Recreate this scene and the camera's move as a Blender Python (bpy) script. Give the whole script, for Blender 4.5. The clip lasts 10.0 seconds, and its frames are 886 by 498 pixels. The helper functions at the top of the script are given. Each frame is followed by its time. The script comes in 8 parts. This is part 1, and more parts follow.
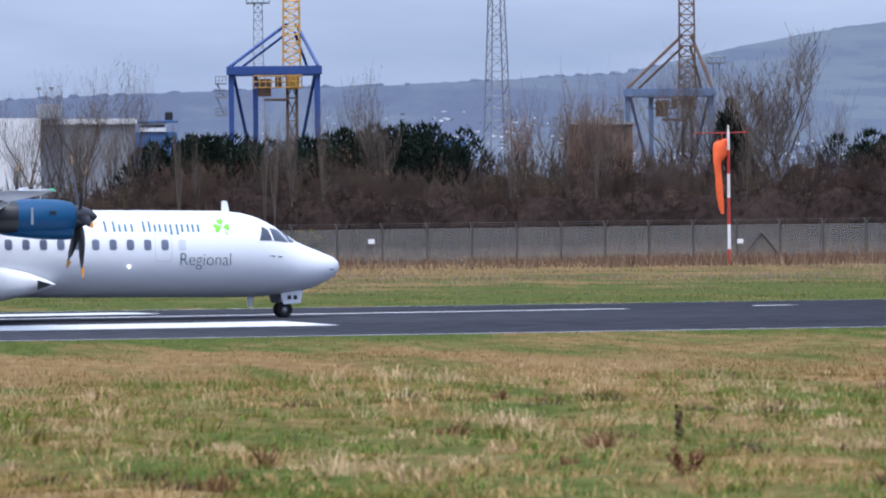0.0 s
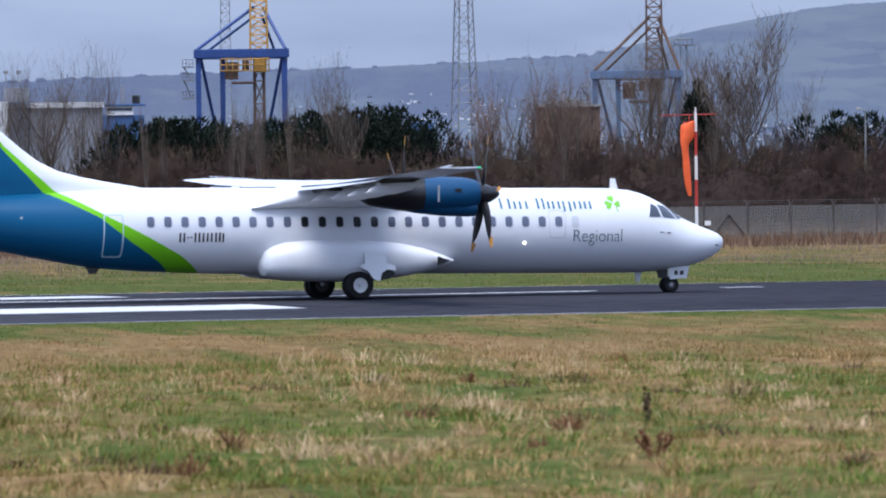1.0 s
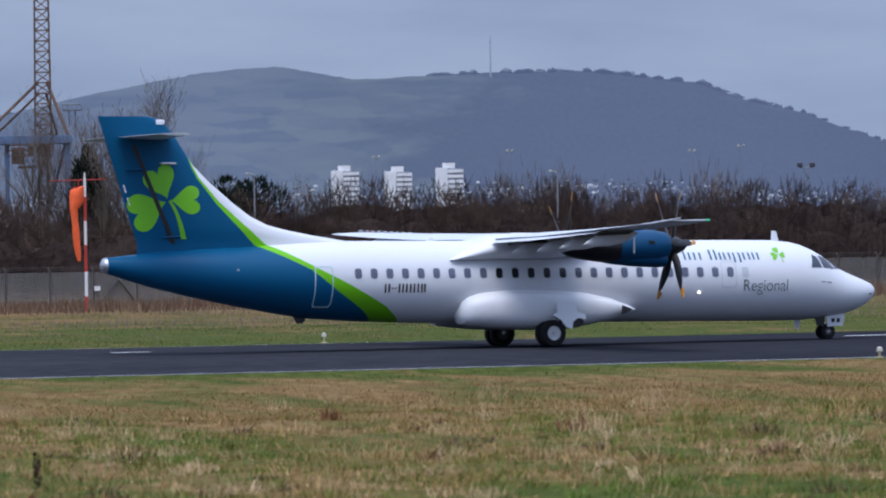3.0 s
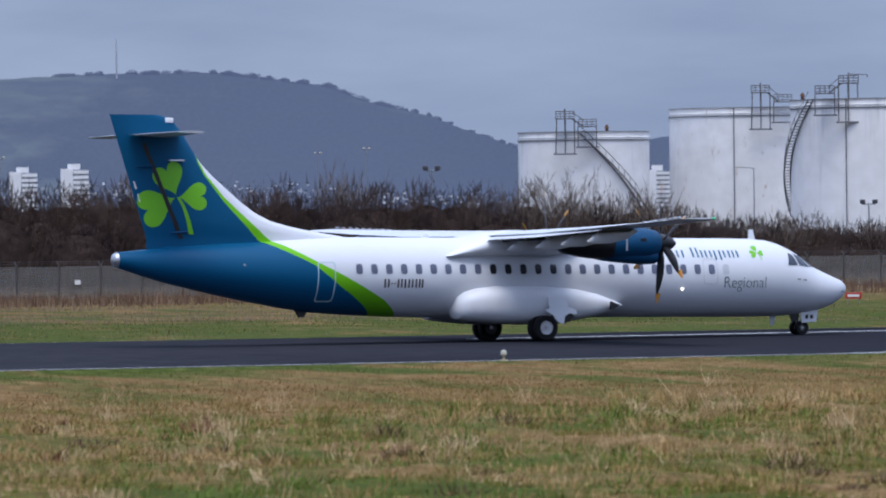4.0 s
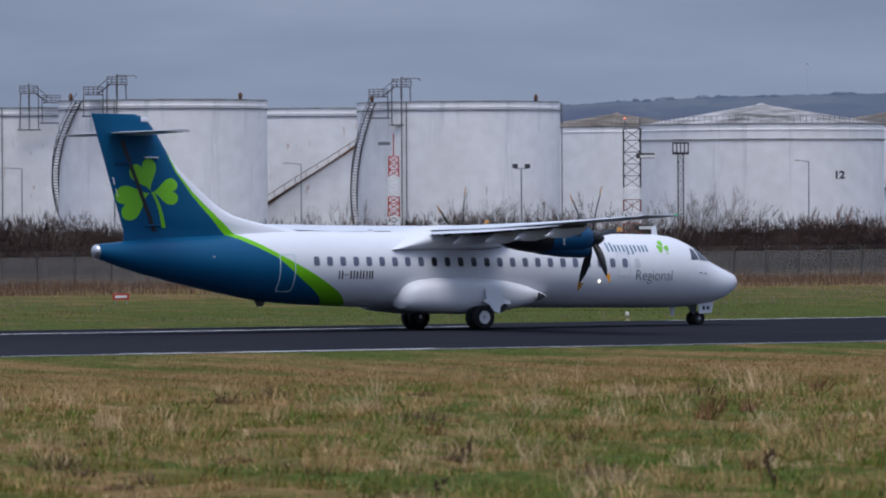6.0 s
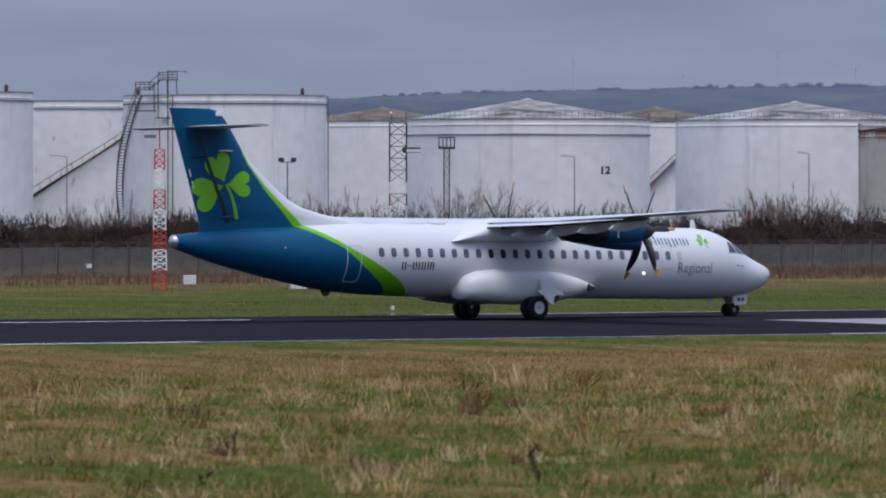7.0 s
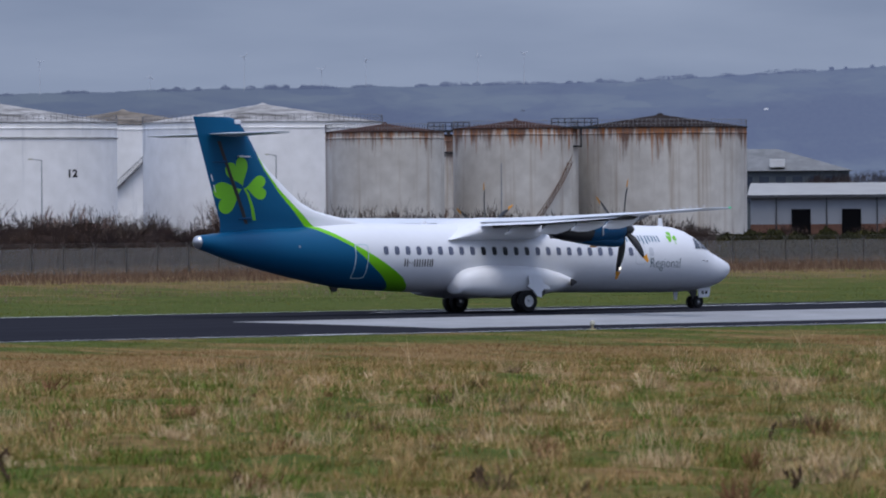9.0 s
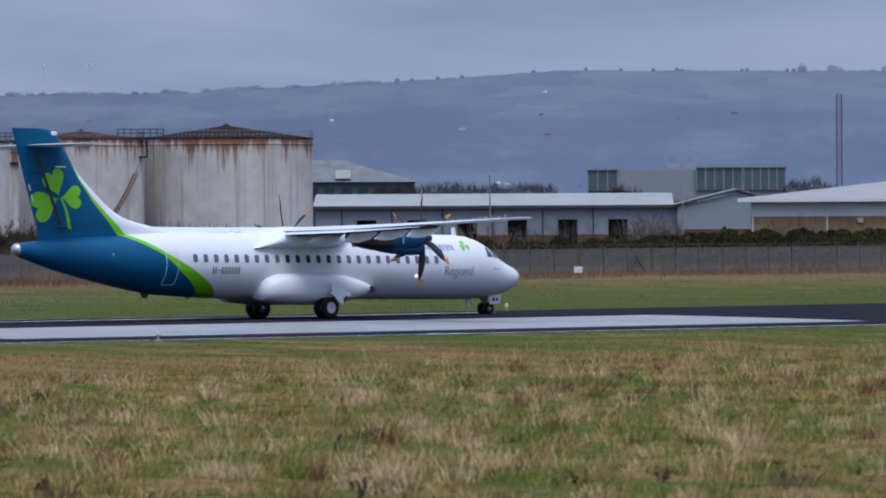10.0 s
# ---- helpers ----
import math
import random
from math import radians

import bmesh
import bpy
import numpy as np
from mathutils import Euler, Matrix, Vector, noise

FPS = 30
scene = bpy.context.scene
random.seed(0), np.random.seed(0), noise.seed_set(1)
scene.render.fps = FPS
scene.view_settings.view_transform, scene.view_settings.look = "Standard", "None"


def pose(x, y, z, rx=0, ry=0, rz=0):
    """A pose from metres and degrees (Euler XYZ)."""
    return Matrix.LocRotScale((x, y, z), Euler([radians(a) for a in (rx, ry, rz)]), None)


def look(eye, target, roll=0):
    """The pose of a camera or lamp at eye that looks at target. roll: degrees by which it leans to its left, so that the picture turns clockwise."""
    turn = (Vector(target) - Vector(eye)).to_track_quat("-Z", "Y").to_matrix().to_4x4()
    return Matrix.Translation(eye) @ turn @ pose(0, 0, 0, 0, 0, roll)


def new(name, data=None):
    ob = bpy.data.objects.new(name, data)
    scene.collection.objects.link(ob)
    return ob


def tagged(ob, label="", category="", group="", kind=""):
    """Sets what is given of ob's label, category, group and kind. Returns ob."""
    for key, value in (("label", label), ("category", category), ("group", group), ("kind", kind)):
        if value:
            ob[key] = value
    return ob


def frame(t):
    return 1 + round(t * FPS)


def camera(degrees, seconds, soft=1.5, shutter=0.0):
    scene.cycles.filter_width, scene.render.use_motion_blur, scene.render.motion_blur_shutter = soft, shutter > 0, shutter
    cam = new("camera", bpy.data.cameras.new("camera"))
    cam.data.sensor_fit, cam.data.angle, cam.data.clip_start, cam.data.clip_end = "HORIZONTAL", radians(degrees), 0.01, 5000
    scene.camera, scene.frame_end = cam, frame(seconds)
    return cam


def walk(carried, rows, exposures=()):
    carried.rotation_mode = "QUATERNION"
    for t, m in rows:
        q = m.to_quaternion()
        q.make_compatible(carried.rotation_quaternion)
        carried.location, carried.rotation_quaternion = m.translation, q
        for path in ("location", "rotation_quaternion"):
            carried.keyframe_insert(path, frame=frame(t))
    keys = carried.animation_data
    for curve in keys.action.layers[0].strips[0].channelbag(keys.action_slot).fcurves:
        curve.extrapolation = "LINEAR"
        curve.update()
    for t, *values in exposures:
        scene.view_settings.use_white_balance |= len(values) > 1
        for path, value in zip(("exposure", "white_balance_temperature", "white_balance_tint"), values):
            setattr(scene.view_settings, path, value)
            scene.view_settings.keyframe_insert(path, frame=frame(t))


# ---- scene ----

EYE_Z = 4.16
cam = camera(7.937, 10.0, soft=1.9)
cam.data.dof.use_dof, cam.data.dof.focus_distance, cam.data.dof.aperture_fstop = True, 330.0, 3.8
# seconds, heading to the right of the runway's normal, tilt, lean (degrees): a man on the spot swings a long lens
TURNS = [
    (0.0, 17.581, -0.616, -0.590),
    (0.2, 17.624, -0.609, -0.659),
    (0.5, 17.910, -0.707, -0.763),
    (0.7, 17.976, -0.753, -0.751),
    (1.0, 17.873, -0.775, -0.734),
    (1.2, 17.959, -0.783, -0.698),
    (1.5, 18.042, -0.764, -0.643),
    (1.7, 18.300, -0.663, -0.682),
    (2.0, 18.446, -0.521, -0.741),
    (2.1, 19.250, -0.485, -0.743),
    (2.2, 20.455, -0.465, -0.744),
    (2.3, 21.420, -0.445, -0.746),
    (2.4, 22.255, -0.410, -0.747),
    (2.5, 22.635, -0.364, -0.749),
    (2.6, 22.700, -0.325, -0.808),
    (2.7, 22.783, -0.297, -0.866),
    (3.8, 26.017, -0.295, -0.612),
    (4.0, 26.709, -0.294, -0.604),
    (4.2, 27.460, -0.296, -0.626),
    (4.5, 28.341, -0.298, -0.659),
    (4.7, 28.990, -0.311, -0.565),
    (5.0, 30.352, -0.330, -0.424),
    (5.2, 31.104, -0.331, -0.369),
    (6.3, 33.857, -0.340, -0.188),
    (6.5, 34.222, -0.345, -0.082),
    (6.7, 34.655, -0.368, -0.044),
    (7.0, 35.371, -0.397, 0.012),
    (7.2, 35.888, -0.400, -0.061),
    (7.5, 36.657, -0.403, -0.171),
    (7.7, 37.194, -0.398, -0.174),
    (8.0, 37.948, -0.389, -0.178),
    (8.2, 38.275, -0.385, -0.253),
    (8.5, 38.919, -0.378, -0.367),
    (8.7, 39.370, -0.383, -0.383),
    (9.0, 40.144, -0.390, -0.408),
    (9.2, 40.684, -0.395, -0.376),
    (9.5, 41.452, -0.403, -0.329),
    (9.6, 41.710, -0.403, -0.321),
    (9.7, 42.780, -0.390, -0.313),
    (9.8, 43.861, -0.356, -0.305),
    (9.9, 43.970, -0.335, -0.298),
    (10.0, 44.039, -0.315, -0.290)]
walk(cam, [(t, pose(0, 0, EYE_Z, 90 + tilt, -lean, -head)) for t, head, tilt, lean in TURNS],
     [(0, 0.60, 6500, 10), (1, 0.45, 6450, 10), (2, 0.10, 6350, 10), (4.5, -0.06, 6450, 10), (5.2, -0.23, 6550, 10), (7, -0.36, 6800, 10), (8, -0.37, 6850, 10), (9, -0.31, 6650, 10), (10, -0.12, 6350, 10)])
# seconds, metres of the nose along the runway, degrees by which the nose swings to the far side
ROLL = [(0.0, 56.25, 0.0), (0.5, 63.13, 0.0), (1.0, 69.90, -0.1), (1.5, 76.75, -0.4), (2.0, 83.46, -0.1), (2.5, 90.07, 0.0), (2.7, 92.74, -0.15), (3.8, 107.36, -0.43), (4.0, 110.02, -0.46), (4.5, 116.59, -0.4), (5.0, 123.09, -0.1), (5.2, 125.67, 0.07), (6.3, 139.98, 0.95), (6.5, 142.36, 1.2), (7.0, 148.59, 1.5), (7.5, 154.88, 1.45), (8.0, 161.18, 1.18), (8.5, 167.45, 0.81), (9.0, 173.68, 0.32), (9.5, 179.92, -0.12), (10.0, 186.30, -0.3)]
LINE_Y = 188.29

# ---- light ----
world = bpy.data.worlds.new("overcast")
scene.world = world
world.use_nodes = True
wn, wl = world.node_tree.nodes, world.node_tree.links
wn.clear()
w_out, w_bg, w_sky = wn.new("ShaderNodeOutputWorld"), wn.new("ShaderNodeBackground"), wn.new("ShaderNodeTexSky")
w_sky.sky_type, w_sky.sun_disc = "NISHITA", False
w_sky.sun_elevation, w_sky.sun_rotation = radians(68), radians(210)
w_tc, w_map, w_noise, w_ramp, w_mix = (wn.new("ShaderNodeTexCoord"), wn.new("ShaderNodeMapping"), wn.new("ShaderNodeTexNoise"),
                                       wn.new("ShaderNodeValToRGB"), wn.new("ShaderNodeMix"))
w_map.inputs["Scale"].default_value = (5, 5, 26)
w_noise.inputs["Scale"].default_value, w_noise.inputs["Detail"].default_value = 2.2, 5
w_ramp.color_ramp.elements[0].position, w_ramp.color_ramp.elements[0].color = 0.3, (2.76, 3.47, 5.42, 1)
w_ramp.color_ramp.elements[1].position, w_ramp.color_ramp.elements[1].color = 0.72, (4.2, 5.01, 7.2, 1)
w_mix.data_type = "RGBA"
w_mix.inputs[0].default_value = 0.97
wl.new(w_tc.outputs["Generated"], w_map.inputs["Vector"])
wl.new(w_map.outputs[0], w_noise.inputs["Vector"])
wl.new(w_noise.outputs["Fac"], w_ramp.inputs["Fac"])
wl.new(w_sky.outputs[0], w_mix.inputs[6])
wl.new(w_ramp.outputs[0], w_mix.inputs[7])
w_sep, w_up, w_vault = wn.new("ShaderNodeSeparateXYZ"), wn.new("ShaderNodeMapRange"), wn.new("ShaderNodeVectorMath")
w_up.inputs[1].default_value, w_up.inputs[2].default_value, w_up.inputs[3].default_value, w_up.inputs[4].default_value = 0.05, 0.9, 1.05, 3.4
w_vault.operation = "SCALE"
wl.new(w_tc.outputs["Generated"], w_sep.inputs[0])
wl.new(w_sep.outputs["Z"], w_up.inputs[0])
wl.new(w_mix.outputs[2], w_vault.inputs[0])
wl.new(w_up.outputs[0], w_vault.inputs["Scale"])
# the cloud base is a little bluer towards the horizon
w_low, w_tint = wn.new("ShaderNodeMapRange"), wn.new("ShaderNodeMix")
w_low.inputs[1].default_value, w_low.inputs[2].default_value, w_low.inputs[3].default_value, w_low.inputs[4].default_value = 0.1, 0.3, 1.0, 0.0
w_tint.data_type, w_tint.blend_type = "RGBA", "MULTIPLY"
w_tint.inputs[7].default_value = (0.975, 1.0, 0.985, 1)
wl.new(w_sep.outputs["Z"], w_low.inputs[0])
wl.new(w_low.outputs[0], w_tint.inputs[0])
wl.new(w_vault.outputs[0], w_tint.inputs[6])
wl.new(w_tint.outputs[2], w_bg.inputs["Color"])
w_bg.inputs["Strength"].default_value = 0.085
wl.new(w_bg.outputs[0], w_out.inputs["Surface"])
sun = new("sun", bpy.data.lights.new("sun", "SUN"))
sun.data.energy, sun.data.angle, sun.data.color = 2.1, radians(30), (1.0, 0.96, 0.9)
sun.matrix_world = look((60, 118, 205), (100, 188, 0))


# ---- materials ----
def mat(name, colour, rough=0.6, metal=0.0, vary=0.12, grain=6.0, bump=0.0, second=None, coarse=0.35, coat=0.0):
    """A surface whose colour wanders at two scales round its base colour."""
    m = bpy.data.materials.new(name)
    m.use_nodes = True
    n, l = m.node_tree.nodes, m.node_tree.links
    b = n["Principled BSDF"]
    b.inputs["Roughness"].default_value, b.inputs["Metallic"].default_value = rough, metal
    b.inputs["Coat Weight"].default_value = coat
    b.inputs["Specular IOR Level"].default_value = 0.5 if rough < 0.7 else 0.08 if rough < 0.88 else 0.0
    tc = n.new("ShaderNodeTexCoord")
    fine, wide = n.new("ShaderNodeTexNoise"), n.new("ShaderNodeTexNoise")
    fine.inputs["Scale"].default_value, fine.inputs["Detail"].default_value = grain, 6
    wide.inputs["Scale"].default_value, wide.inputs["Detail"].default_value = coarse, 3
    for x in (fine, wide):
        l.new(tc.outputs["Object"], x.inputs["Vector"])
    mixed = n.new("ShaderNodeMath")
    mixed.operation = "MULTIPLY_ADD"
    mixed.inputs[1].default_value, mixed.inputs[2].default_value = 0.5, 0.0
    summed = n.new("ShaderNodeMath")
    summed.operation = "MULTIPLY_ADD"
    summed.inputs[1].default_value = 0.5
    l.new(fine.outputs["Fac"], mixed.inputs[0])
    l.new(wide.outputs["Fac"], summed.inputs[0])
    l.new(mixed.outputs[0], summed.inputs[2])
    ramp = n.new("ShaderNodeValToRGB")
    a = second or colour
    ramp.color_ramp.elements[0].position, ramp.color_ramp.elements[1].position = 0.35, 0.65
    ramp.color_ramp.elements[0].color = (*[c * (1 - vary) for c in a], 1)
    ramp.color_ramp.elements[1].color = (*[min(c * (1 + vary), 1) for c in colour], 1)
    l.new(summed.outputs[0], ramp.inputs["Fac"])
    l.new(ramp.outputs[0], b.inputs["Base Color"])
    if bump:
        bp = n.new("ShaderNodeBump")
        bp.inputs["Strength"].default_value, bp.inputs["Distance"].default_value = bump, 0.02
        l.new(fine.outputs["Fac"], bp.inputs["Height"])
        l.new(bp.outputs[0], b.inputs["Normal"])
    return m


def glow(name, colour, strength):
    m = bpy.data.materials.new(name)
    m.use_nodes = True
    b = m.node_tree.nodes["Principled BSDF"]
    b.inputs["Base Color"].default_value = (*colour, 1)
    b.inputs["Emission Color"].default_value, b.inputs["Emission Strength"].default_value = (*colour, 1), strength
    return m


def stepped(n, l, source, points):
    """A socket that follows the broken line through points (in, out) of the socket source."""
    total = None
    for (x0, y0), (x1, y1) in zip(points, points[1:]):
        r = n.new("ShaderNodeMapRange")
        r.clamp = True
        for i, v in enumerate((x0, x1, 0.0, y1 - y0)):
            r.inputs[1 + i].default_value = v
        l.new(source, r.inputs[0])
        a = n.new("ShaderNodeMath")
        a.operation = "ADD"
        l.new(r.outputs[0], a.inputs[0])
        if total is None:
            a.inputs[1].default_value = points[0][1]
        else:
            l.new(total, a.inputs[1])
        total = a.outputs[0]
    return total


def livery():
    """White paint with a blue tail and a lime band that sweeps up from the belly into the fin."""
    m = mat("airliner paint", (0.66, 0.675, 0.71), 0.42, vary=0.02, grain=3)
    n, l = m.node_tree.nodes, m.node_tree.links
    b = n["Principled BSDF"]
    b.inputs["Specular IOR Level"].default_value = 0.15
    white = b.inputs["Base Color"].links[0].from_socket
    tc, sep = n.new("ShaderNodeTexCoord"), n.new("ShaderNodeSeparateXYZ")
    l.new(tc.outputs["Object"], sep.inputs[0])
    up = [(-24.9, 9.0), (-24.1, 5.85), (-23.9, 5.45), (-23.25, 4.69), (-21.7, 3.33), (-20.31, 2.56), (-19.34, 2.08), (-17.93, 1.34), (-17.2, 0.82), (-16.4, 0.2)]
    low = [(-24.9, 8.9), (-24.15, 5.8), (-23.95, 5.4), (-23.3, 4.58), (-22.05, 3.28), (-20.52, 2.51), (-19.57, 1.78), (-18.57, 1.14), (-18.15, 0.83), (-17.6, 0.3)]
    last = white
    for points, colour in ((up, (0.15, 0.47, 0.012)), (low, (0.002, 0.078, 0.175))):
        edge = stepped(n, l, sep.outputs["X"], points)
        under = n.new("ShaderNodeMath")
        under.operation = "LESS_THAN"
        l.new(sep.outputs["Z"], under.inputs[0])
        l.new(edge, under.inputs[1])
        mix = n.new("ShaderNodeMix")
        mix.data_type = "RGBA"
        l.new(under.outputs[0], mix.inputs[0])
        l.new(last, mix.inputs[6])
        mix.inputs[7].default_value = (*colour, 1)
        last = mix.outputs[2]
    l.new(last, b.inputs["Base Color"])
    return m


PAINT = livery()
WHITE = mat("white aircraft paint", (0.71, 0.72, 0.75), 0.3, vary=0.03, grain=4)
WHITE.node_tree.nodes["Principled BSDF"].inputs["Specular IOR Level"].default_value = 0.2
TAIL_LAMP = mat("dull lamp glass", (0.22, 0.25, 0.30), 0.3, vary=0.1)
TAIL_GREY = mat("grey tailplane paint", (0.40, 0.42, 0.45), 0.4, vary=0.06, grain=3)
WING_GREY = mat("pale grey wing paint", (0.62, 0.65, 0.70), 0.35, vary=0.05, grain=3)
BLUE = mat("teal blue paint", (0.001, 0.056, 0.140), 0.45, vary=0.06)
BLUE.node_tree.nodes["Principled BSDF"].inputs["Specular IOR Level"].default_value = 0.25
LIME = mat("lime paint", (0.15, 0.47, 0.012), 0.35, vary=0.03)
LETTER = mat("dark teal lettering", (0.03, 0.12, 0.20), 0.4, vary=0.03)
BLACK = mat("black paint", (0.012, 0.012, 0.014), 0.35, vary=0.1)
RUBBER = mat("tyre rubber", (0.02, 0.02, 0.021), 0.8, vary=0.15, grain=30)
METAL = mat("bare aluminium", (0.55, 0.56, 0.58), 0.35, 0.9, vary=0.08, grain=8)
BLADE = mat("charcoal composite", (0.012, 0.0125, 0.015), 0.4, vary=0.1)
AMBER = mat("amber tip paint", (0.62, 0.27, 0.03), 0.45, vary=0.05)
# PANE's blue-grey base carries the reflected sky; DARK_PANE is without it.
PANE = mat("cabin glazing with sky tint", (0.105, 0.12, 0.175), 0.15, vary=0.2, grain=1.2)
DARK_PANE = mat("dark cabin glazing", (0.008, 0.009, 0.012), 0.3, vary=0.15, grain=1.2)
ASPHALT = mat("runway asphalt", (0.056, 0.058, 0.068), 0.9, vary=0.2, grain=0.9, bump=0.2, coarse=0.05, second=(0.034, 0.035, 0.043))
EDGE_PAINT = mat("faded edge paint", (0.30, 0.305, 0.32), 0.8, vary=0.3, grain=1.2, coarse=0.15)
STAINED_MARK = mat("rubber stained white marking", (0.255, 0.258, 0.265), 0.75, vary=0.2, grain=0.8, coarse=0.12)
MARKING = mat("worn white marking", (0.52, 0.53, 0.53), 0.7, vary=0.14, grain=2.0)


def rubber_zone(m):
    """The landing zone is blackened by tyres: darker further along the runway and in streaks."""
    n, l = m.node_tree.nodes, m.node_tree.links
    b = n["Principled BSDF"]
    old = b.inputs["Base Color"].links[0].from_socket
    tc, sep, mp, nz = n.new("ShaderNodeTexCoord"), n.new("ShaderNodeSeparateXYZ"), n.new("ShaderNodeMapping"), n.new("ShaderNodeTexNoise")
    l.new(tc.outputs["Object"], sep.inputs[0])
    l.new(tc.outputs["Object"], mp.inputs[0])
    mp.inputs["Scale"].default_value = (0.02, 0.5, 0.1)
    nz.inputs["Scale"].default_value, nz.inputs["Detail"].default_value = 1.0, 4
    l.new(mp.outputs[0], nz.inputs["Vector"])
    amount = stepped(n, l, sep.outputs["X"], [(40, 0.0), (70, 0.25), (110, 0.75), (400, 0.8)])
    streak = n.new("ShaderNodeMath")
    streak.operation = "MULTIPLY_ADD"
    streak.inputs[1].default_value = 0.35
    l.new(nz.outputs["Fac"], streak.inputs[0])
    l.new(amount, streak.inputs[2])
    mix = n.new("ShaderNodeMix")
    mix.data_type = "RGBA"
    mix.clamp_factor = True
    l.new(streak.outputs[0], mix.inputs[0])
    l.new(old, mix.inputs[6])
    mix.inputs[7].default_value = (0.021, 0.022, 0.028, 1)
    l.new(mix.outputs[2], b.inputs["Base Color"])


rubber_zone(ASPHALT)
ASPHALT.node_tree.nodes["Principled BSDF"].inputs["Specular IOR Level"].default_value = 0.0
STEEL = mat("galvanised steel", (0.30, 0.31, 0.32), 0.5, 0.6, vary=0.1)


# ---- building blocks ----
def part(name, bm, material, parent=None, label="", smooth=False):
    me = bpy.data.meshes.new(name)
    bm.normal_update()
    bm.to_mesh(me)
    bm.free()
    me.materials.append(material)
    if smooth:
        me.polygons.foreach_set("use_smooth", [True] * len(me.polygons))
        me.set_sharp_from_angle(angle=radians(40))
    ob = new(name, me)
    ob.parent = parent
    return tagged(ob, label) if label else ob


def soup(name, verts, faces, material, parent=None, label=""):
    me = bpy.data.meshes.new(name)
    me.from_pydata(verts, [], faces)
    me.materials.append(material)
    ob = new(name, me)
    ob.parent = parent
    return tagged(ob, label) if label else ob


def base(name, x, y, z, label, category, group="", turn=0):
    ob = new(name)
    ob.matrix_basis = pose(x, y, z, 0, 0, turn)
    return tagged(ob, label, category, group)


def box(bm, x0, x1, y0, y1, z0, z1, bevel=0.0):
    geo = bmesh.ops.create_cube(bm, size=1, matrix=Matrix.LocRotScale(((x0 + x1) / 2, (y0 + y1) / 2, (z0 + z1) / 2), None, (x1 - x0, y1 - y0, z1 - z0)))
    if bevel:
        edges = {e for v in geo["verts"] for e in v.link_edges}
        bmesh.ops.bevel(bm, geom=list(edges), offset=bevel, segments=2, affect="EDGES", profile=0.6)
    return bm


def rod(bm, a, b, r0, r1=None, sides=8):
    a, b = Vector(a), Vector(b)
    d = b - a
    m = Matrix.Translation((a + b) / 2) @ d.to_track_quat("Z", "Y").to_matrix().to_4x4()
    bmesh.ops.create_cone(bm, cap_ends=True, segments=sides, radius1=r0, radius2=r0 if r1 is None else r1, depth=d.length, matrix=m)
    return bm


def loft(bm, rings, closed=True):
    """Skin a list of rings of equally many points; the two ends are capped."""
    rows = [[bm.verts.new(p) for p in ring] for ring in rings]
    k = len(rows[0])
    for a, b in zip(rows, rows[1:]):
        for i in range(k):
            j = (i + 1) % k
            bm.faces.new((a[i], a[j], b[j], b[i]))
    if closed:
        bm.faces.new(rows[0][::-1])
        bm.faces.new(rows[-1])
    bmesh.ops.recalc_face_normals(bm, faces=bm.faces)
    return bm


def plate(bm, outline, lift, thick):
    """A flat plate: outline points are put in space by lift(u, v, w); w runs over its thickness."""
    front = [bm.verts.new(lift(u, v, 0.0)) for u, v in outline]
    back = [bm.verts.new(lift(u, v, thick)) for u, v in outline]
    bm.faces.new(front)
    bm.faces.new(back[::-1])
    k = len(outline)
    for i in range(k):
        bm.faces.new((front[i], back[i], back[(i + 1) % k], front[(i + 1) % k]))
    bmesh.ops.recalc_face_normals(bm, faces=bm.faces)
    return bm


def lattice(bm, x, y, z0, z1, w0, w1, r=0.08, bays=12, sides=4):
    """A square lattice tower that tapers from width w0 to w1."""
    def corner(i, k):
        s = k / bays
        w = (w0 + (w1 - w0) * s) / 2
        return Vector((x + w * (1 if i in (0, 3) else -1), y + w * (1 if i in (0, 1) else -1), z0 + (z1 - z0) * s))
    for i in range(4):
        rod(bm, corner(i, 0), corner(i, bays), r * 1.3, sides=sides)
        for k in range(bays):
            a, b = (i, (i + 1) % 4) if k % 2 else ((i + 1) % 4, i)
            rod(bm, corner(a, k), corner(b, k + 1), r * 0.7, sides=3)
            rod(bm, corner(i, k + 1), corner((i + 1) % 4, k + 1), r * 0.7, sides=3)
    return bm


def spot(azimuth, distance):
    """Ground place at a compass turn (degrees right of the runway's normal) and distance from the eye."""
    return distance * math.sin(radians(azimuth)), distance * math.cos(radians(azimuth))


def level(elevation, distance):
    return EYE_Z + distance * math.tan(radians(elevation))


# ---- ground and runway ----
CROWN_Y, HALF = LINE_Y, 22.0
FAR_Z = -1.2


def crown(x, v):
    """Height of the runway at x along it and v across it from its crown, whose near and far sides fall differently."""
    if v < 0:
        drop = min(max(0.022 + 0.00146 * (x - 43), 0.01), 0.29)
    else:
        drop = min(max(0.20 + 0.0014 * (x - 85), 0.15), 0.40)
    return -drop * (v / HALF) ** 2


def ground_z(x, y):
    v = y - CROWN_Y
    edge = crown(x, math.copysign(HALF + 1.2, v))
    if abs(v) < HALF + 0.75:
        return crown(x, v) - 0.05
    if v > 0:
        s = min(max(v - HALF - 1.2, 0) / (395 - CROWN_Y - HALF - 1.2), 1)
        return edge + 0.02 + (FAR_Z - edge) * s
    s = min(max(-v - HALF - 1.2, 0) / 25, 1)
    return edge + 0.02 + (-0.42 - edge) * s


